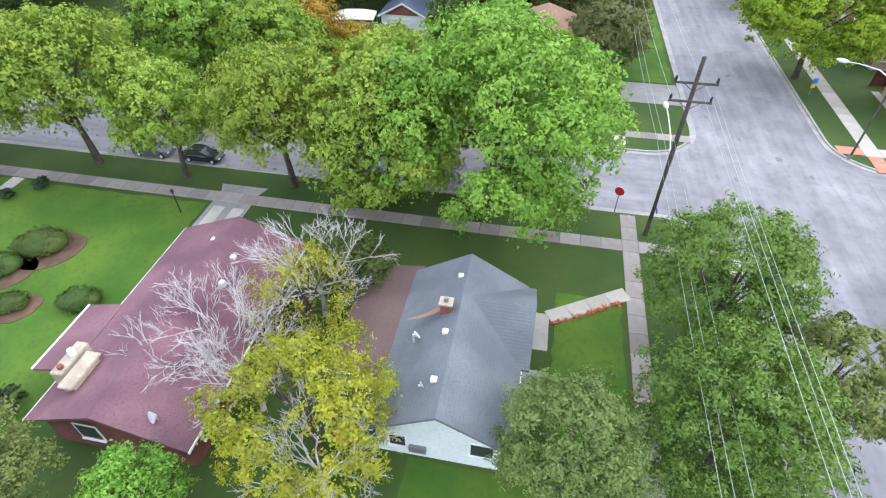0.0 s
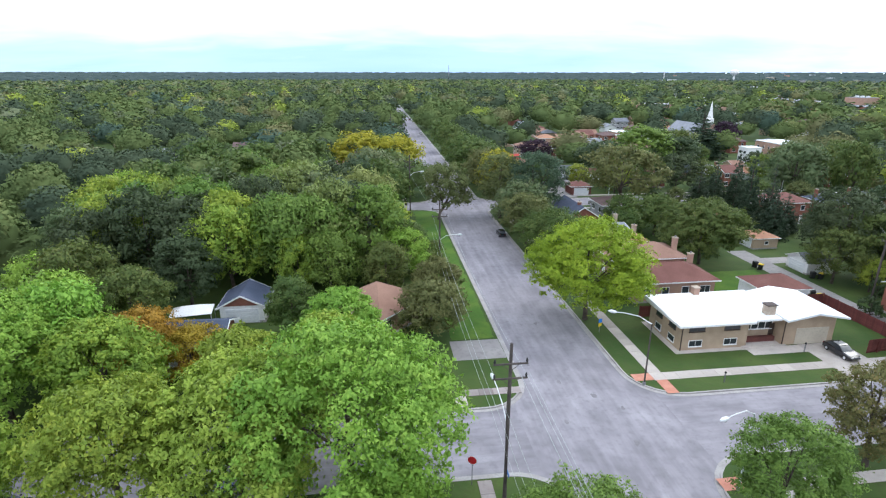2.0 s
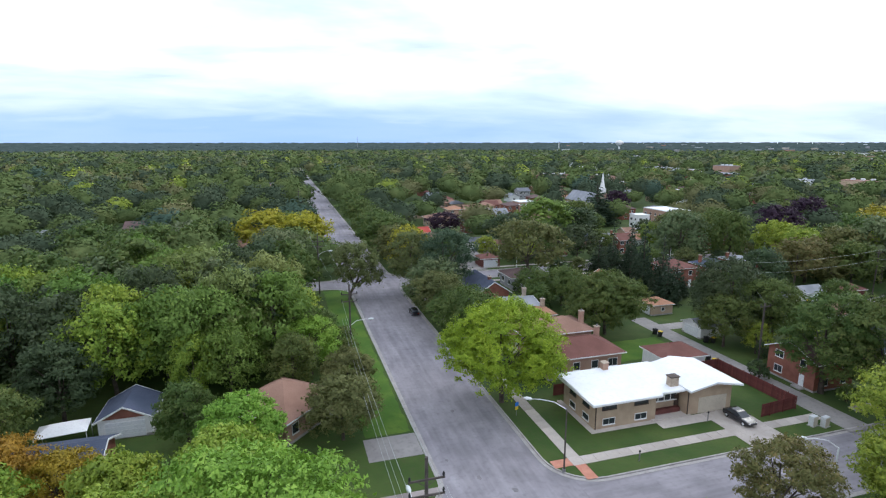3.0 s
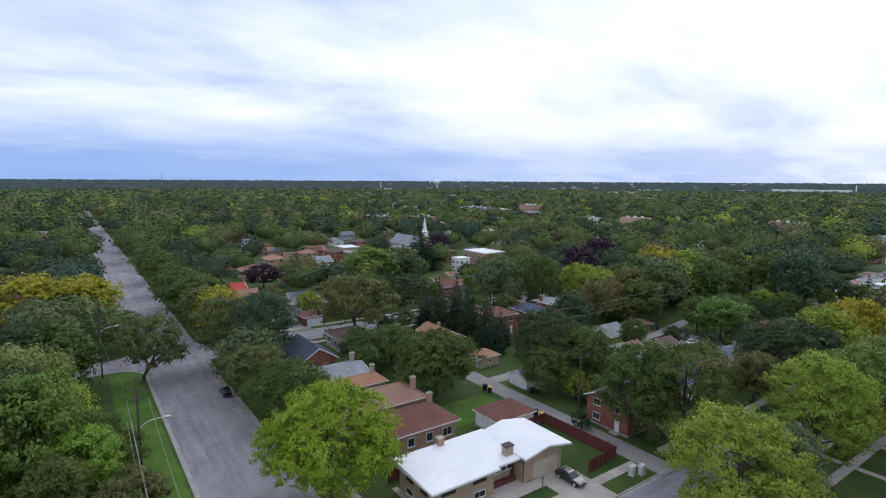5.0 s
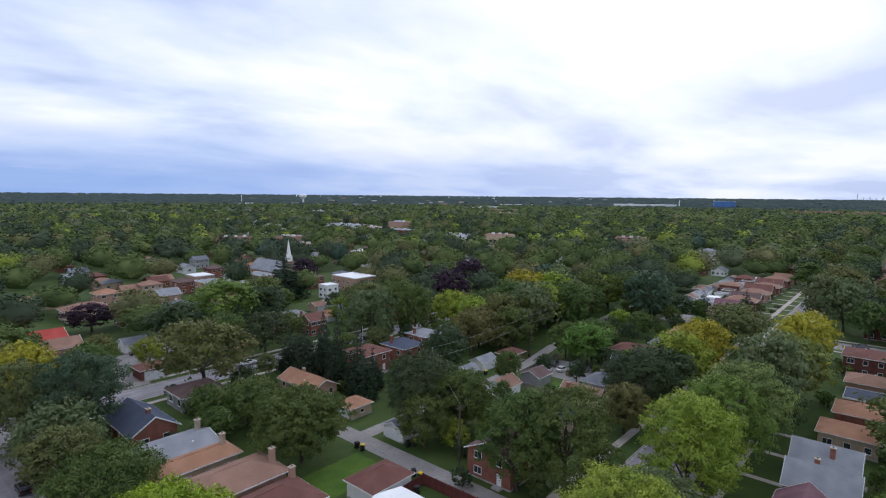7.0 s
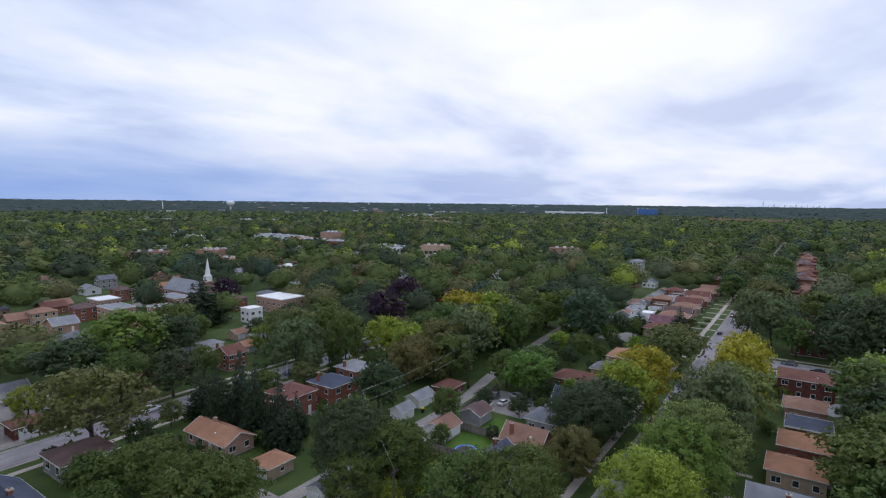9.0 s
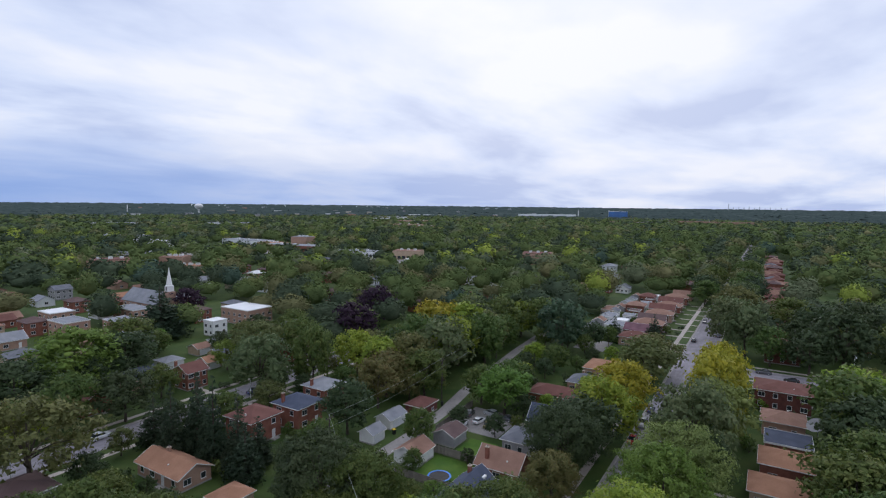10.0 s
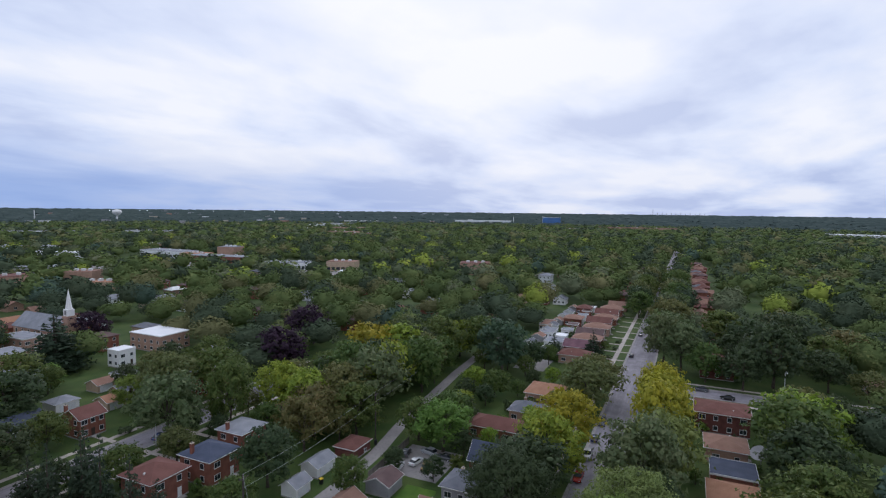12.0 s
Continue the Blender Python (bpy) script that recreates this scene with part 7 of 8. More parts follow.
def car(x, y, turn, colour="black", suv=False):
    """A parked car, 4.6 m long, nose towards +x before turning."""
    key = (colour, suv)
    if key in CAR:
        return copy_thing(CAR[key], pose(x, y, 0.01, 0, 0, turn) @ Matrix.Scale(0.9, 4))
    tall = 0.22 if suv else 0.0
    kind = "SUV" if suv else "sedan"
    c = root("car", x, y, 0.01, turn, f"{colour} {kind} parked beside the kerb", "car", "parked cars")
    c.matrix_basis = pose(x, y, 0.01, 0, 0, turn) @ Matrix.Scale(0.9, 4)
    sec = lambda xx, w, z0, z1: [(xx, -w, z0 + 0.1), (xx, -w * 0.93, z0), (xx, w * 0.93, z0), (xx, w, z0 + 0.1), (xx, w, z1 - 0.13), (xx, w * 0.88, z1), (xx, -w * 0.88, z1), (xx, -w, z1 - 0.13)]
    body = loft(bmesh.new(), [sec(-2.3, 0.72, 0.38, 0.82), sec(-2.15, 0.86, 0.28, 0.94 + tall), sec(-1.3, 0.91, 0.22, 0.98 + tall), sec(0.9, 0.91, 0.22, 0.95 + tall), sec(1.9, 0.86, 0.25, 0.82 + tall * 0.6), sec(2.25, 0.74, 0.32, 0.7 + tall * 0.4), sec(2.32, 0.6, 0.4, 0.62)])
    part("body", body, PAINTS[colour], c)
    top = 1.44 + tall * 1.2
    back = -2.0 if suv else -1.55
    g = lambda xx, w, z: [(xx, -w, 0.9 + tall), (xx, w, 0.9 + tall), (xx, w * 0.86, z), (xx, -w * 0.86, z)]
    part("cabin_glass", loft(bmesh.new(), [g(back - 0.25, 0.78, 0.95 + tall), g(back + 0.35, 0.82, top - 0.03), g(0.15, 0.83, top - 0.02), g(1.05, 0.8, 0.95 + tall)]), GLASS, c)
    part("roof", loft(bmesh.new(), [[(xx, -w, z), (xx, w, z), (xx, w * 0.9, z + 0.05), (xx, -w * 0.9, z + 0.05)] for xx, w, z in ((back + 0.3, 0.68, top - 0.05), (back + 0.6, 0.71, top), (-0.1, 0.71, top), (0.22, 0.68, top - 0.05))]), PAINTS[colour], c)
    for wx in (-1.4, 1.42):
        for s in (-1, 1):
            wh = part("wheel", tube(bmesh.new(), [(wx, s * 0.72, 0.32), (wx, s * 0.76, 0.32), (wx, s * 0.90, 0.32), (wx, s * 0.93, 0.32)], [0.28, 0.32, 0.32, 0.28], 14), RUBBER, c)
            part("rim", tube(bmesh.new(), [(wx, s * 0.925, 0.32), (wx, s * 0.945, 0.32)], [0.2, 0.17], 10), METAL_W, wh)
    for s in (-1, 1):
        part("headlight", boxed(2.12, s * 0.58 - 0.14, 0.58 + tall * 0.4, 2.3, s * 0.58 + 0.14, 0.7 + tall * 0.4, bevel=0.03), WHITE, c)
        part("tail_light", boxed(-2.31, s * 0.6 - 0.13, 0.7, -2.18, s * 0.6 + 0.13, 0.86, bevel=0.02), LAMP_RED, c)
        part("mirror", boxed(0.72, s * 0.98 - 0.09, 0.95 + tall, 0.86, s * 0.98 + 0.09, 1.08 + tall, bevel=0.03), PAINTS[colour], c)
    CAR[key] = c
    return c


bk = car(40.4, 17.6, -88, "black")
bk.location.z = G + 0.03
for x, y, a, col, suv in ((61.4, 101.6, 4, "white", False), (87.4, 97.2, 0, "black", False), (95.4, 97.2, 0, "blue", False), (102.0, 97.3, 180, "black", True), (127.6, 10.9, 180, "silver", True), (11.45, -11.0, 90, "silver", False),
                          (117.6, 10.9, 180, "red", False), (137.0, 10.9, 0, "blue", False), (147.0, 10.8, 180, "grey", True), (184.6, -11.0, 90, "grey", False), (180.0, -17.6, 90, "black", False),
                          (184.8, -34, 90, "silver", True), (-14.9, 3.6, 180, "white", False), (-49.0, 3.4, 0, "grey", True), (-44.0, 3.4, 0, "black", False), (214, 10.6, 0, "black", False), (250, 10.6, 180, "black", True),
                          (226, 3.8, 0, "grey", False), (2.0, 150, 90, "red", False), (10.8, 270, 90, "white", False), (2.0, 320, 90, "silver", False), (10.6, 360, 90, "black", True), (10.9, 72, 90, "black", True),
                          (46.0, 129.5, 0, "black", False), (4.0, 350, 90, "white", True), (-29, 3.5, 0, "blue", False)):
    car(x, y, a, col, suv)
for x, y, a, col, suv in ((108.6, 38.6, 10, "tan", False), (109.4, 41.4, -8, "white", False), (114.4, 41.0, 75, "silver", True), (113.6, 37.0, 85, "grey", False), (106.0, 43.6, 5, "white", True), (186.8, 38.6, 5, "white", False),
                          (112.0, 45.0, 12, "grey", True), (73.0, 49.0, 90, "silver", False)):
    car(x, y, a, col, suv).location.z = G + 0.01
damp = [(12.15, -8.0), (11.95, -7.0), (11.7, -6.0), (11.35, -5.0), (11.3, -4.4), (11.7, -4.1), (12.0, -4.6), (12.05, -5.6), (12.2, -6.6), (12.35, -7.6)]
tagged(put("damp_patch", mesh_of("damp_patch", slab(bmesh.new(), damp, 0.0, 0.005), TAR)), "dark damp streak along the gutter", "patch", kind="structure")
strip("alley", 104, 34.5, 117, 46.2, G + 0.02, ALLEY, "paved back yard with parked cars", "yard")
strip("alley", 38.0, 120.0, 50.0, 131.5, G + 0.02, ALLEY, "paved yard beside a white garage", "yard")
strip("drive", 33.0, 104.5, 40.0, 124.0, G + 0.024, ALLEY, "pale concrete drive", "driveway")
strip("drive", 182.0, 34.0, 196.0, 44.0, G + 0.02, ALLEY, "paved parking beside bungalows", "yard")

# ---- far landmarks ----
FOOT = []


def block(x, y, w, d, h, wall, roof, label, turn=0.0, bays=6):
    ca, sa = math.cos(radians(turn)), math.sin(radians(turn))
    for i in range(int(w // 12) + 1):
        for j in range(int(d // 12) + 3):
            u, v = -w / 2 + i * 12 + 4, d / 2 - j * 12
            FOOT.append((x + u * ca - v * sa, y + u * sa + v * ca))
    b = root("commercial_building", x, y, G, turn, label, "building", "far commercial blocks")
    part("wall", boxed(-w / 2, -d / 2, -0.3, w / 2, d / 2, h), wall, b)
    part("roof", boxed(-w / 2 + 0.4, -d / 2 + 0.4, h, w / 2 - 0.4, d / 2 - 0.4, h + 0.3), roof, b)
    for k in range(bays):
        u = -w / 2 + (k + 0.5) * w / bays
        part("window", boxed(u - w / bays * 0.36, -d / 2 - 0.06, 0.8, u + w / bays * 0.36, -d / 2 + 0.02, min(h - 0.8, 3.2)), GLASS, b)
    for k in range(3):
        part("roof_unit", boxed(-w / 4 + k * w / 4 - 1.2, -1.2, h + 0.2, -w / 4 + k * w / 4 + 1.2, 1.2, h + 1.6, bevel=0.1), METAL_W, b)


# tower colour kept near the pale sky, so the haze is painted into it
SKYLINE = surface("hazy_far_concrete", (0.74, 0.78, 0.84), (0.78, 0.82, 0.88), 0.9, 0.01, 0.05)
BLUEWALL = surface("blue_steel_cladding", (0.07, 0.15, 0.34), (0.07, 0.20, 0.50), 0.5, 0.05, 0.5)
block(1864, 432, 60, 20, 30, BLUEWALL, R_WHITE, "large blue steel-clad industrial hall", -78, 2)
block(1794, 658, 196, 24, 17, SIDING, R_WHITE, "long white low warehouse", -70, 3)
block(402, 482, 60, 22, 6.5, SIDING, R_LIGHT, "long low shopping row with a pale fascia", -90, 10)
block(400, 440, 26, 20, 5.5, BRICK_TAN, R_ORANGE, "low tan store with an orange-brown roof", -90, 4)
block(386, 392, 66, 20, 6, BRICK_RED, R_LIGHT, "low red brick shopping row with flat roofs", -82, 9)
block(428, 424, 20, 16, 11, BRICK_PINK, R_LIGHT, "three-storey brick block with a flat roof", -80, 4)
block(372, 300, 38, 18, 6, SIDING, R_LIGHT, "low white store with blue windows and a flat roof", -64, 12)
block(388, 256, 24, 16, 7.5, BRICK_TAN, R_TAN, "tan brick block with rows of windows", -70, 6)
block(354, 222, 22, 12, 4.5, WHITE, R_WHITE, "low white flat-roofed shop", -70, 4)
block(196, 362, 26, 18, 9, BRICK_PINK, R_RUST, "tall brick hall with a red-brown roof", -30, 5)
block(244, 366, 18, 14, 7, BRICK_PINK, R_TAN, "brick block with a tan roof", -60, 4)
block(226, 320, 20, 12, 5, BRICK_TAN, R_ORANGE, "tan brick building with an orange-tan roof", -60, 4)
block(252, 442, 70, 10, 5, GREYSIDE, R_LIGHT, "long grey low building beside trees", -62, 5)
block(366, 664, 90, 16, 6, SIDING, R_LIGHT, "long pale sheds beside a railway", -60)
block(330, 560, 60, 16, 6, SIDING, R_WHITE, "low white store with a flat roof", -60)
block(470, 600, 70, 18, 6, BRICK_PINK, R_LIGHT, "low brick store with a pale flat roof", -60)
block(836, 533, 46, 20, 8, BRICK_PINK, R_RUST, "brick commercial block with a red-brown roof", -60)
block(880, 600, 70, 24, 8, BRICK_TAN, R_TAN, "tan commercial block with a flat roof", -60)
block(1060, 711, 90, 30, 9, BRICK_PINK, R_TAN, "long reddish brick works", -58)
block(1180, 860, 110, 30, 9, SIDING, R_WHITE, "pale warehouse among trees", -55)
block(1293, 930, 130, 30, 10, SIDING, R_LIGHT, "far pale warehouse among trees", -55)
block(1010, 800, 60, 20, 8, SIDING, R_WHITE, "far white store among trees", -55)
block(1560, 1010, 120, 30, 12, SIDING, R_WHITE, "far white distribution hall", -58)
block(690, 900, 80, 20, 8, SIDING, R_LIGHT, "far pale hall among trees", -50)
block(560, 1010, 120, 20, 8, SIDING, R_LIGHT, "long far grey hall among trees", -35)
block(420, 150, 24, 18, 9, BRICK_PINK, R_RUST, "large brick hall with a red roof", -70)
block(1480, 120, 190, 30, 12, BRICK_PINK, R_RUST, "far reddish industrial block", -86, 3)
block(1400, 280, 120, 20, 9, SIDING, R_TAN, "far tan industrial block", -80, 3)
block(1300, -330, 160, 30, 12, SIDING, R_WHITE, "far long white hall at the edge of the woods", -100, 3)
for x, y, w, d, turn in ((360, 268, 30, 60, 22), (352, 436, 46, 96, 2), (300, 452, 30, 60, 30), (830, 505, 60, 40, 30)):
    lot = strip("car_park", -w / 2, -d / 2, w / 2, d / 2, 0, ALLEY, "pale asphalt car park before the stores", "car park")
    lot.matrix_basis = pose(x, y, G + 0.03, 0, 0, turn)
    for u in range(int(w // 9)):
        for v in range(int(d // 9)):
            a, b = -w / 2 + 6 + u * 9, -d / 2 + 6 + v * 9
            c, q = math.cos(radians(turn)), math.sin(radians(turn))
            FOOT.append((x + a * c - b * q, y + a * q + b * c))

wtw = root("water_tower", 1137, 1650, 0, 0, "white water tower far off among the trees", "water tower")
part("stem", tube(bmesh.new(), [(0, 0, -1), (0, 0, 6), (0, 0, 26)], [5, 2.8, 2.6], 16), WHITE, wtw)
part("tank", tube(bmesh.new(), [(0, 0, 23), (0, 0, 27), (0, 0, 33), (0, 0, 38), (0, 0, 41), (0, 0, 42.5)], [3, 10, 14, 13, 8, 1.5], 24), WHITE, wtw)
LAMP_WHITE = bpy.data.materials.new("lit_floodlight")
LAMP_WHITE.use_nodes = True
lw = LAMP_WHITE.node_tree.nodes["Principled BSDF"]
lw.inputs["Base Color"].default_value = (0.8, 0.85, 0.9, 1)
lw.inputs["Emission Color"].default_value, lw.inputs["Emission Strength"].default_value = (0.85, 0.95, 1.0, 1), 2.0
for x, y in ((1932, 2886), (2055, 2808), (2085, 2790), (2365, 2585), (2490, 2467), (2610, 2338), (2671, 2266), (2714, 2215)):
    fl = root("floodlight_mast", x, y, 0, 30, "lit white floodlight on a tall far mast", "floodlight", "far floodlights")
    part("mast", tube(bmesh.new(), [(0, 0, -1), (0, 0, 30)], [0.3, 0.2], 6), METAL_G, fl)
    part("lamp", boxed(-3, -0.8, 29, 3, 0.8, 32, bevel=0.4), LAMP_WHITE, fl)
for x, y, z in ((1831, 558, 33), (1858, 461, 34), (957, 1757, 38)):
    cm = root("chimney_stack", x, y, 0, 0, "slim pale stack far off above the trees", "chimney")
    part("shaft", tube(bmesh.new(), [(0, 0, -1), (0, 0, z)], [1.6, 1.2], 10), WHITE, cm)
    part("rim", tube(bmesh.new(), [(0, 0, z - 1), (0, 0, z + 0.3)], [1.6, 1.6], 10), METAL_G, cm)
tw2 = root("radio_mast", 300, 2300, 0, 0, "thin radio mast on the horizon", "mast")
part("mast", tube(bmesh.new(), [(0, 0, 0), (0, 0, 62)], [1.2, 0.5], 6), METAL_G, tw2)
for k in range(12):
    ang = radians(86.6 + k * 0.42)
    hgt = (92, 58, 63, 56, 61, 54, 66, 56, 60, 54, 58, 54)[k]
    sk = root("skyscraper", 4700 * math.sin(ang), 4700 * math.cos(ang), 0, k * 13, "pale skyscraper of a far city skyline", "skyscraper", "far skyline towers")
    part("tower", boxed(-3, -3, 0, 3, 3, hgt * 0.8), SKYLINE, sk)
    part("crown", boxed(-1.5, -1.5, hgt * 0.8, 1.5, 1.5, hgt * 0.8 + 4), SKYLINE, sk)

fg = random.Random(77)
for _ in range(44):
    ang, dist = radians(fg.triangular(8, 80, 36)), fg.uniform(1500, 4300)
    w, hgt = fg.uniform(7, 28), 11 + 24 * max(0.0, dist - 1640) / 3260 + fg.uniform(0, 4)
    fb = root("far_building", dist * math.sin(ang), dist * math.cos(ang), 0, -math.degrees(ang), "pale flat-roofed building far off in the woods", "building", "far pale buildings")
    part("wall", boxed(-w / 2, -8, -0.3, w / 2, 8, hgt), fg.choice((GREYSIDE, BRICK_PINK, BEIGE, SIDING)), fb)
    part("roof", boxed(-w / 2 - 0.4, -8.4, hgt, w / 2 + 0.4, 8.4, hgt + 0.7), fg.choice((R_WHITE, R_LIGHT, R_LIGHT)), fb)

# ---- the wooded distance ----
OCC = [(o.location.x, o.location.y) for o in scene.objects if o.parent is None and o.get("category") in ("house", "garage", "church")]


def on_road(x, y, m=3.0):
    return (AX0 - m < x < AX1 + m) or (BY0 - m < y < BY1 + m and x < 700) or (CY0 - m < y < CY1 + m and x < 168) or (EX0 - m < x < EX1 + m and y < BY0)


models = [
    house(-400, -100, 9, 8, 3.3, "hip", R_RUST, BRICK_RED, "brick bungalow among trees with a rust roof", wins=(2, 0, 0, 1), door=-1, plain=True, rise=1.9),
    house(-420, -100, 10, 8, 3.3, "gable", R_TAN, BRICK_PINK, "bungalow among trees with a tan roof", wins=(2, 0, 0, 1), door=-1, plain=True, rise=2.1),
    house(-440, -100, 9, 8, 3.3, "gable", R_LIGHT, SIDING, "white cottage among trees with a pale roof", wins=(2, 0, 0, 1), door=-1, plain=True, rise=2.0),
    house(-460, -100, 8, 9, 5.6, "hip", R_BROWN, BRICK_RED, "two-storey brick house among trees", wins=(2, 0, 0, 1), door=-1, plain=True, storeys=2, rise=1.9),
    house(-480, -100, 9, 8, 3.3, "hip", R_GREY, BRICK_TAN, "tan brick bungalow among trees with a grey roof", wins=(2, 0, 0, 1), door=-1, plain=True, rise=1.8),
]
rng = random.Random(5)
OCC += FOOT


def far_house(x, y, k, turn):
    if 60 < x < 172 and 104 < y < 160:
        return
    if any((x - a) ** 2 + (y - b) ** 2 < 15 ** 2 for a, b in OCC) or on_road(x, y, 6):
        return
    copy_thing(models[k], pose(x, y, G, 0, 0, turn) @ Matrix.Scale(0.86, 4))
    OCC.append((x, y))


for row in range(8):                            # rows along the long street, north of the cross street
    for k in range(9):
        far_house(-24 - row * 0 if row == 0 else 34 + row * 42 + rng.uniform(-3, 3), 122 + k * 24 + rng.uniform(-3, 3), rng.randrange(5), rng.choice((0, 90)))
for k in range(24):                             # both sides of the side street, far on
    far_house(268 + k * 12.5, 26 + rng.uniform(-1, 1), rng.choice((0, 0, 1, 3)), 90)
    far_house(240 + k * 13.5, -16 + rng.uniform(-1, 1), rng.choice((0, 0, 1, 3)), 90)
for k in range(40):                            # houses and flats round the church
    if k >= 8:
        far_house(66 + (k % 8) * 14 + rng.uniform(-2, 2), 128 + (k // 8) * 27 + rng.uniform(-3, 3), rng.choice((0, 1, 3, 3, 4)), rng.choice((0, 90)))
# houses that show among the trees: round the church and north of the side street
for x, y, w, d, h, shape, rm, wm, lab, st in (
        (99.0, 199.0, 10, 14, 6.2, "flat", R_LIGHT, BRICK_PINK, "flat-roofed pinkish brick two-flat", 2), (104.0, 170.4, 9, 8, 3.6, "hip", R_LIGHT, BRICK_RED, "brick bungalow with a pale hip roof", 1),
        (92.0, 171.5, 9, 8, 3.4, "gable", R_TAN, BRICK_TAN, "tan brick bungalow with a tan roof", 1), (83.0, 126.6, 9, 8, 3.4, "gable", R_BLUE, BRICK_PINK, "low house with a dark blue roof", 1),
        (124.2, 246.6, 10, 9, 3.6, "hip", R_TAN, BRICK_PINK, "brick bungalow with a tan roof", 1), (141.8, 247.3, 9, 8, 3.6, "gable", R_ORANGE, BRICK_TAN, "bungalow with an orange-tan roof", 1),
        (131.5, 281.0, 9, 9, 5.8, "gable", R_GREY, GREYSIDE, "grey two-storey house with a grey gable", 2), (146.0, 138.0, 9, 8, 3.6, "hip", R_LIGHT, BRICK_PINK, "brick bungalow with a pale grey roof", 1),
        (125.0, 115.4, 8, 8, 5.6, "hip", R_LIGHT, BRICK_RED, "two-storey red brick house with a pale roof", 2), (72.6, 245.2, 11, 9, 3.6, "hip", R_TAN, BRICK_PINK, "brick bungalow with a tan hip roof", 1),
        (80.6, 214.0, 9, 8, 5.4, "hip", R_TAN, BRICK_TAN, "two-storey tan brick house with a tan roof", 2), (104.5, 221.0, 10, 12, 6.0, "flat", R_WHITE, BRICK_PINK, "flat-roofed brick two-flat with a white roof", 2),
        (108.6, 289.3, 10, 9, 3.6, "gable", R_TAN, BRICK_PINK, "brick house with a tan gable roof", 1), (67.6, 266.7, 10, 9, 3.6, "gable", R_LIGHT, SIDING, "white house with a pale gable roof", 1),
        (-19.7, 326.0, 12, 9, 4.0, "gable", R_LIGHT, BRICK_PINK, "pale-roofed brick house beside the long street", 1), (-55.9, 146.2, 10, 9, 3.4, "gable", R_GREY, BRICK_TAN, "grey-roofed bungalow among trees", 1), (-65.0, 195.0, 12, 9, 3.4, "gable", R_BROWN, BRICK_TAN, "dark-roofed bungalow among trees", 1),
        (397.5, 86.7, 12, 10, 6.0, "hip", R_LIGHT, SIDING, "white two-storey house with a pale roof", 2), (437.1, 81.3, 16, 12, 6.5, "hip", R_ORANGE, BRICK_PINK, "large brick house with an orange-tan roof", 2),
        (305.1, 78.0, 10, 9, 3.6, "hip", R_TAN, BRICK_PINK, "brick bungalow with a brown-tan roof", 1), (306.0, 66.0, 9, 8, 3.6, "hip", R_RUST, BRICK_RED, "brick bungalow with a rust roof", 1),
        (288.0, 40.0, 9, 8, 3.6, "hip", R_RUST, BRICK_RED, "brick bungalow with a rust roof", 1), (44.0, 214.0, 11, 9, 3.6, "hip", R_ORANGE, BRICK_TAN, "tan bungalow with an orange-tan roof", 1),
        (209.6, 243.2, 9, 9, 3.8, "gable", R_LIGHT, SIDING, "white gabled house among trees", 1), (233.3, 264.1, 12, 8, 3.8, "hip", R_WHITE, BRICK_PINK, "long house with a pale roof among trees", 1),
        (255.0, 187.5, 9, 8, 3.6, "gable", R_GREY, SIDING, "white house with a grey roof in the woods", 1), (289.7, 140.0, 8, 8, 4.0, "gable", R_LIGHT, WHITE, "small white gabled cottage in the woods", 1), (363.1, 145.5, 18, 9, 4.0, "flat", R_WHITE, SIDING, "long white flat-roofed building in the woods", 1),
        (305.8, 92.4, 10, 9, 3.6, "hip", R_RUST, BRICK_RED, "brick bungalow with a rust roof", 1), (310.7, 57.0, 9, 8, 3.6, "gable", R_LIGHT, WHITE, "white gabled garage among bungalows", 1), (245.9, 48.0, 14, 6, 3.0, "flat", R_TAN, BRICK_TAN, "long low tan garage row", 1),
        (231.0, 44.0, 12, 6, 3.0, "flat", R_LIGHT, SIDING, "long low white garage row", 1), (258.8, 39.5, 9, 9, 3.8, "hip", R_TAN, BRICK_RED, "brick bungalow with a brown roof", 1), (214.2, 37.6, 10, 8, 3.4, "flat", R_LIGHT, WHITE, "small white flat-roofed outbuilding behind bungalows", 1),
        (296.3, -12.6, 10, 9, 4.0, "gable", R_TAN, BRICK_PINK, "brick house with a tan gable", 1), (387.6, -32.3, 10, 8, 3.6, "gable", R_LIGHT, SIDING, "pale house with a light roof", 1), (684.0, -62.0, 12, 9, 4.0, "hip", R_TAN, BRICK_PINK, "tan-roofed house in the woods", 1),
        (241.2, -23.7, 7, 6, 2.8, "gable", R_LIGHT, WHITE, "small white garage standing on a lawn", 1), (235.5, -30.7, 5, 5, 2.5, "hip", R_ORANGE, BRICK_TAN, "small shed with an orange roof", 1), (122.0, 112.2, 8, 8, 5.4, "gable", R_TAN, BRICK_RED, "two-storey red brick house with a white gable", 2),
        (374.1, -14.9, 9, 9, 4.0, "hip", R_TAN, BRICK_RED, "brick bungalow with a tan roof", 1), (453.3, -14.8, 10, 9, 4.0, "hip", R_RUST, BRICK_RED, "brick bungalow with a rust roof", 1), (544.4, -14.3, 12, 9, 4.0, "gable", R_TAN, BRICK_PINK, "brick house with a tan roof", 1),
        (90.0, 232.0, 10, 9, 3.6, "gable", R_RUST, BRICK_RED, "brick bungalow with a rust gable roof", 1), (150.0, 214.0, 10, 12, 6.0, "flat", R_LIGHT, BRICK_RED, "flat-roofed red brick two-flat", 2)):
    house(x, y, w, d, h, shape, rm, wm, lab, wins=(3, 0, 0, 3), door=-1, plain=True, storeys=st, rise=2.0, over=0.1 if shape == "flat" else 0.5, group="houses round the church")
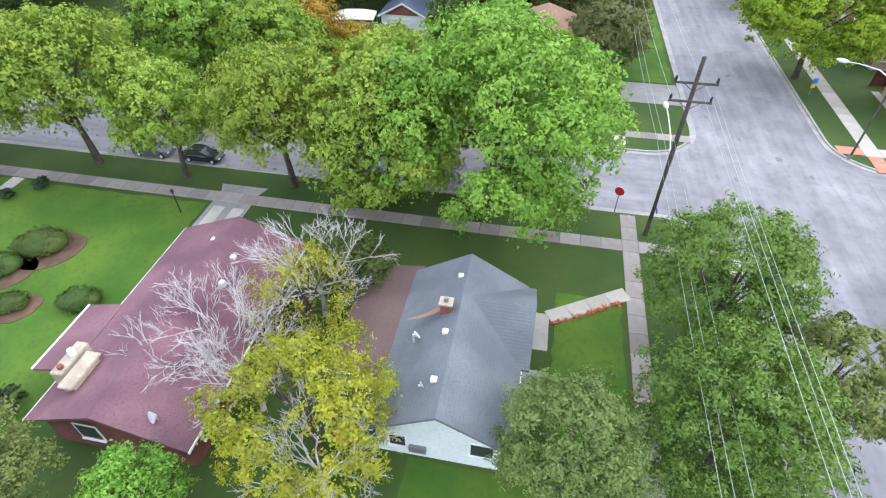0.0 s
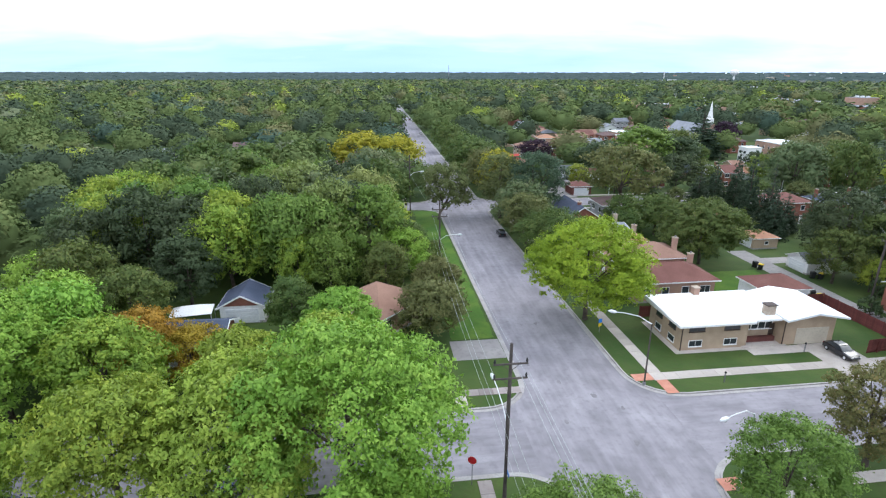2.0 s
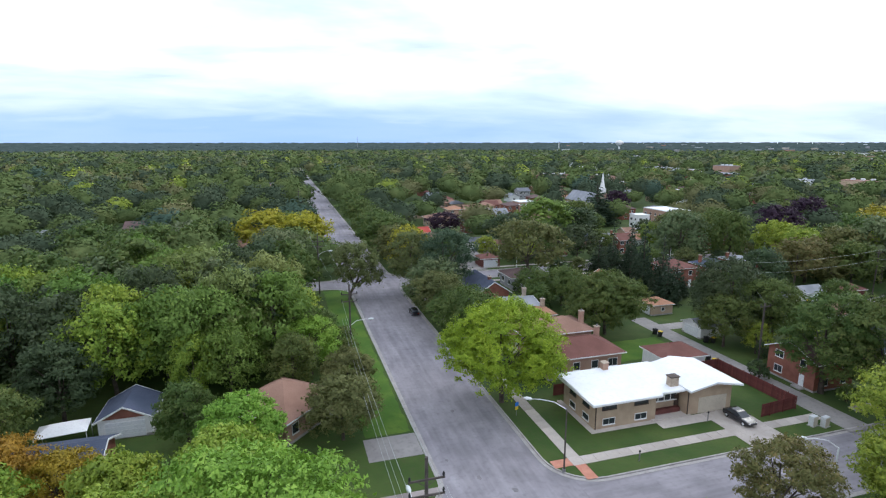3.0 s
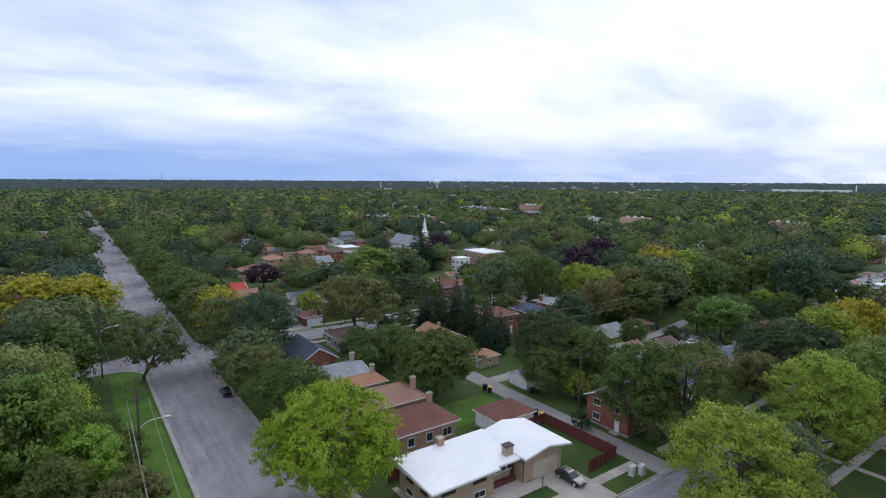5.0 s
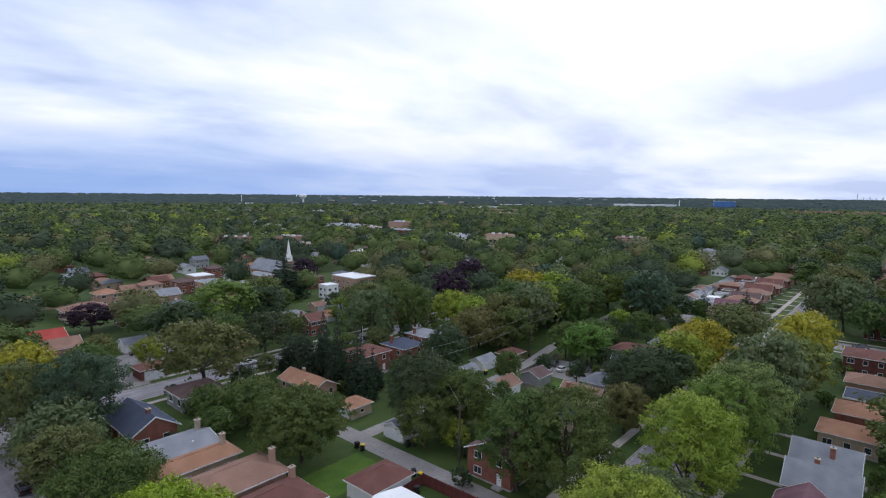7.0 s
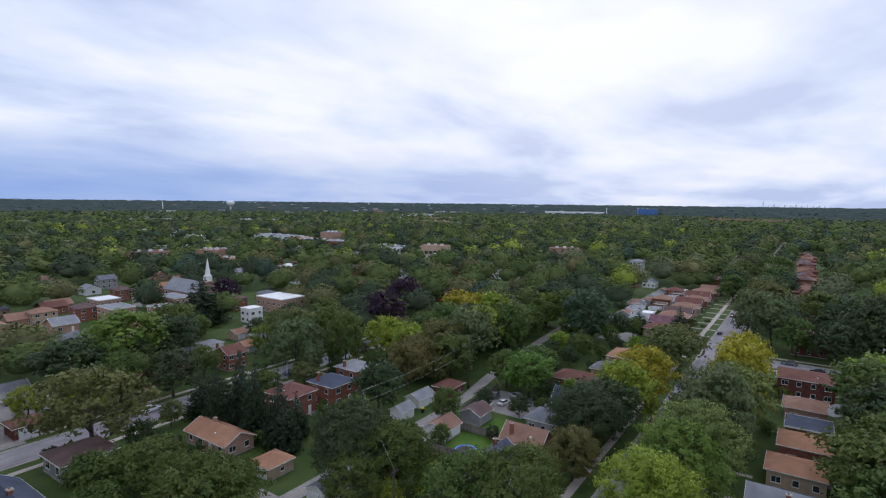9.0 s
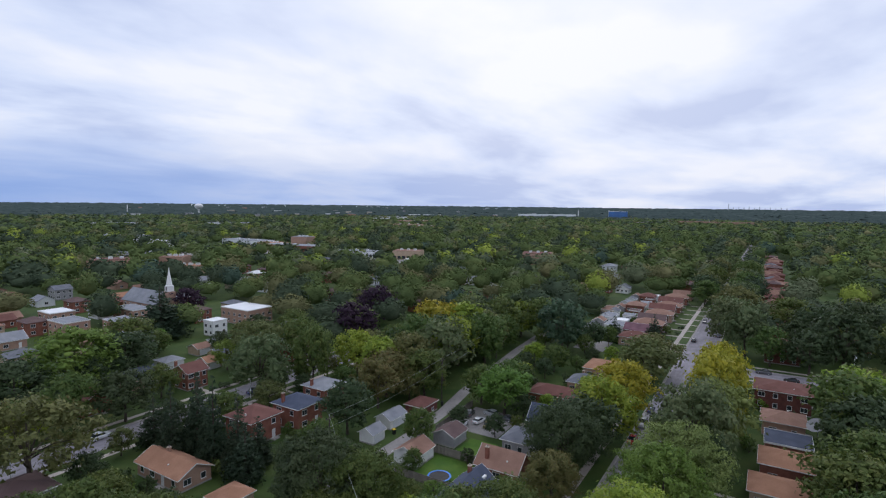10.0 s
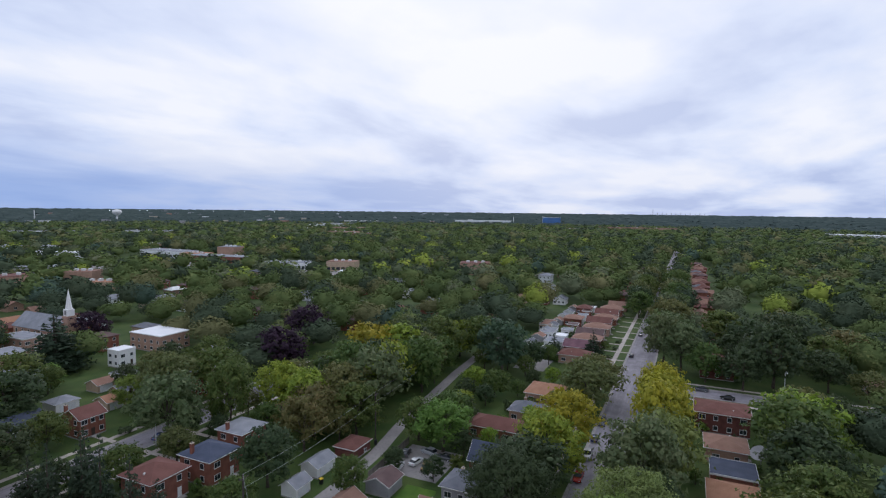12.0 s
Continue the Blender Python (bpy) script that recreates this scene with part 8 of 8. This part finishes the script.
    OCC += [(x, y), (x - 6, y - 9), (x - 11, y - 17)]
for k in range(14):
    far_house(203 + rng.uniform(-1, 1), -78 - k * 13, rng.randrange(5), 0)
    far_house(200 + (k % 7) * 26, 74 + (k // 7) * 34, rng.randrange(5), 0)
for k in range(16):
    far_house(-26 + rng.uniform(-2, 2), 118 + k * 19, rng.randrange(5), 0)
    far_house(-60 - (k % 4) * 34, 140 + (k // 4) * 46, rng.randrange(5), 0)
for k in range(20):                             # the south row of the side street, far on
    x = 322 + k * 13.6
    copy_thing(models[(0, 1, 0, 3, 1, 0, 4)[k % 7]], pose(x, -12.6 + rng.uniform(-0.8, 0.8), G, 0, 0, 90) @ Matrix.Scale(0.86, 4))
    OCC += [(x, -12.6), (x - 6, -12.6)]
# open ground before the larger buildings
OCC += [(x, y) for x in (104, 112, 120, 128) for y in (136, 144, 152)]
OCC += [(145, 156), (140, 163), (136, 150), (132, 146), (128, 142), (124, 150), (93, 129), (120, 196), (106, 178), (96, 190), (133, 204)]
OCC += [(x, y) for x in range(192, 300, 9) for y in (21, 31, 41)]
for o in models:                                # the models stand in the woods, out of view
    OCC.append((o.location.x, o.location.y))


TOWN = ((60, 108, 172, 270), (188, 16, 330, 62), (24, 118, 70, 235), (250, 250, 420, 520), (188, -70, 215, -4))


def crown_form(seed, lobes, leaves, size, level):
    """A crown of unit radius and unit half height: sprays of leaves on many lobes round one dense heart."""
    g = np.random.default_rng(seed)
    k = np.arange(lobes)
    z = 1 - 1.45 * (k + g.random(lobes)) / lobes
    a = k * 2.39996 + g.normal(scale=0.35, size=lobes)
    flat = np.sqrt(np.maximum(0.0, 1 - z * z))
    way = np.stack([flat * np.cos(a), flat * np.sin(a), z], 1)
    cen = way * (0.52 + 0.24 * g.random((lobes, 1)))
    rad = (0.24 + 0.17 * g.random(lobes)) * min(1.3, (20 / lobes) ** 0.4)
    pick = g.choice(lobes, leaves, p=rad ** 2 / (rad ** 2).sum())
    u = unit(g.normal(size=(leaves, 3)) + 0.55 * way[pick] + np.array([0, 0, 0.25]))
    pos = cen[pick] + u * rad[pick][:, None] * (0.74 + 0.36 * g.random((leaves, 1)))
    facing = unit(u + g.normal(scale=0.45, size=u.shape) + np.array([0, 0, 0.15]))
    soft = unit(0.55 * u + 0.35 * way[pick] + 0.35 * facing)
    bv, bf = BALLS[level]
    heart = bv * (0.58 + 0.16 * g.random((len(bv), 1)))
    return blades(g, pos, facing, size), np.repeat(soft, 3, 0), heart, bf, unit(bv)


def woods(seed, tone, near, far, spacing, lobes, leaves, size, share, name="woodland"):
    """Crowns of trees beyond counting, in a ring between two distances, as one mesh."""
    g = np.random.default_rng(seed)
    span = np.arange(-far, far, spacing)
    gx, gy = np.meshgrid(span, span)
    p = np.stack([gx.ravel(), gy.ravel()], 1)
    cell = np.floor(p / spacing)
    p = p + (np.stack([np.sin(cell[:, 0] * 91.7 + cell[:, 1] * 37.1) * 4375.5, np.sin(cell[:, 0] * 17.3 + cell[:, 1] * 59.9) * 2853.1], 1) % 1.0 - 0.5) * 0.84 * spacing
    d = np.hypot(p[:, 0] - 10, p[:, 1] + 10)
    az = np.degrees(np.arctan2(p[:, 0] + 10, p[:, 1] + 25))
    keep = (d < far) & (d >= near) & ((az > -52) | ((d < 260) & (az > -78))) & (az < 122)
    pick = (np.abs(np.sin(cell[:, 0] * 12.9898 + cell[:, 1] * 78.233) * 43758.5453) % 1.0)
    keep &= (pick >= share[0]) & (pick < share[1])
    p = p[keep]
    if near < 700:
        ok = []
        occ = np.array(OCC)
        own = np.array([(a, b) for a, b, c in TAKEN])
        for q in p:
            inside = -66 < q[0] < 186 and -22 < q[1] < 106
            town = any(a < q[0] < c and b < q[1] < e for a, b, c, e in TOWN)
            edge = 4.0 if np.hypot(q[0], q[1]) < 240 else 1.0
            ok.append(not inside and not (town and g.random() < 0.22) and not on_road(q[0], q[1], edge) and (np.hypot(occ[:, 0] - q[0], occ[:, 1] - q[1]) > 8.4).all() and (np.hypot(own[:, 0] - q[0], own[:, 1] - q[1]) > 7.0).all())
        p = p[np.array(ok, bool)]
    else:
        occ = np.array(FOOT)
        p = np.array([q for q in p if (np.hypot(occ[:, 0] - q[0], occ[:, 1] - q[1]) > 9.0).all()])
    n = len(p)
    h, r = g.uniform(8.5, 16.5, n), g.uniform(0.43, 0.66, n) * spacing
    size3 = np.stack([r, r, h * 0.44], 1)
    base = np.stack([p[:, 0], p[:, 1], h * 0.56], 1)
    turn = g.uniform(0, math.tau, n)
    forms = [crown_form(900 + i, lobes, leaves, size, 2 if leaves > 600 else 1) for i in range(4)]
    vs, ns, cv, cf, cn = [], [], [], [], []
    start = 0
    for i in range(n):
        v, vn, heart, bf, bn = forms[(i * 7 + seed) % 4]
        c, q = math.cos(turn[i]), math.sin(turn[i])
        m = np.array([[c, q, 0], [-q, c, 0], [0, 0, 1.0]])
        vs.append(v @ m * size3[i] + base[i])
        ns.append(vn @ m)
        cv.append(heart @ m * size3[i] + base[i])
        cn.append(bn @ m)
        cf.append(bf + start)
        start += len(heart)
    core = (np.concatenate(cv), np.concatenate(cf), np.concatenate(cn))
    ob = put(name, leaf_mesh(name, np.concatenate(vs), HAZED_LEAF[tone], np.concatenate(ns), core))
    tagged(ob, f"{TONE_WORDS[tone]} haze-tinted crowns of countless suburban trees", "trees", kind="stuff")


SHARES = (("green", 0.0, 0.46), ("dark", 0.46, 0.76), ("olive", 0.76, 0.86), ("yellowgreen", 0.86, 0.90), ("blue", 0.90, 0.92), ("pale", 0.92, 1.0))
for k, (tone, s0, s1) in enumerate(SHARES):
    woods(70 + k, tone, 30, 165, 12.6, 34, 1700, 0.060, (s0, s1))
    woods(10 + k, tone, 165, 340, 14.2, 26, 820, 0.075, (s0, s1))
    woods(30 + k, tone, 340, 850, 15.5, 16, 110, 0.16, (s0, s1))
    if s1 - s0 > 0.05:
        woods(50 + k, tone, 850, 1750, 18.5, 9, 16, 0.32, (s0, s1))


def canopy():
    """Tree tops too far to tell apart, as a rough sheet out to the horizon."""
    g = np.random.default_rng(3)
    rad = 1640 * (4900 / 1640) ** (np.arange(61) / 60)
    ang = np.radians(np.linspace(-56, 122, 700))
    vs, fs = [], []
    for r in rad:
        z = 5 + 8 * g.random(700) + 24 * (r - 1640) / 3260
        vs += [(r * math.sin(a) + g.normal() * 4, r * math.cos(a) + g.normal() * 6, zz) for a, zz in zip(ang, z)]
    for j in range(60):
        fs += [(j * 700 + i, j * 700 + i + 1, (j + 1) * 700 + i + 1, (j + 1) * 700 + i) for i in range(699)]
    me = bpy.data.meshes.new("distant_canopy")
    me.from_pydata(vs, [], fs)
    me.materials.append(HAZED_CANOPY)
    tagged(put("distant_canopy", me), "haze-tinted dark green treetops merging towards the horizon", "woods", kind="stuff")


canopy()
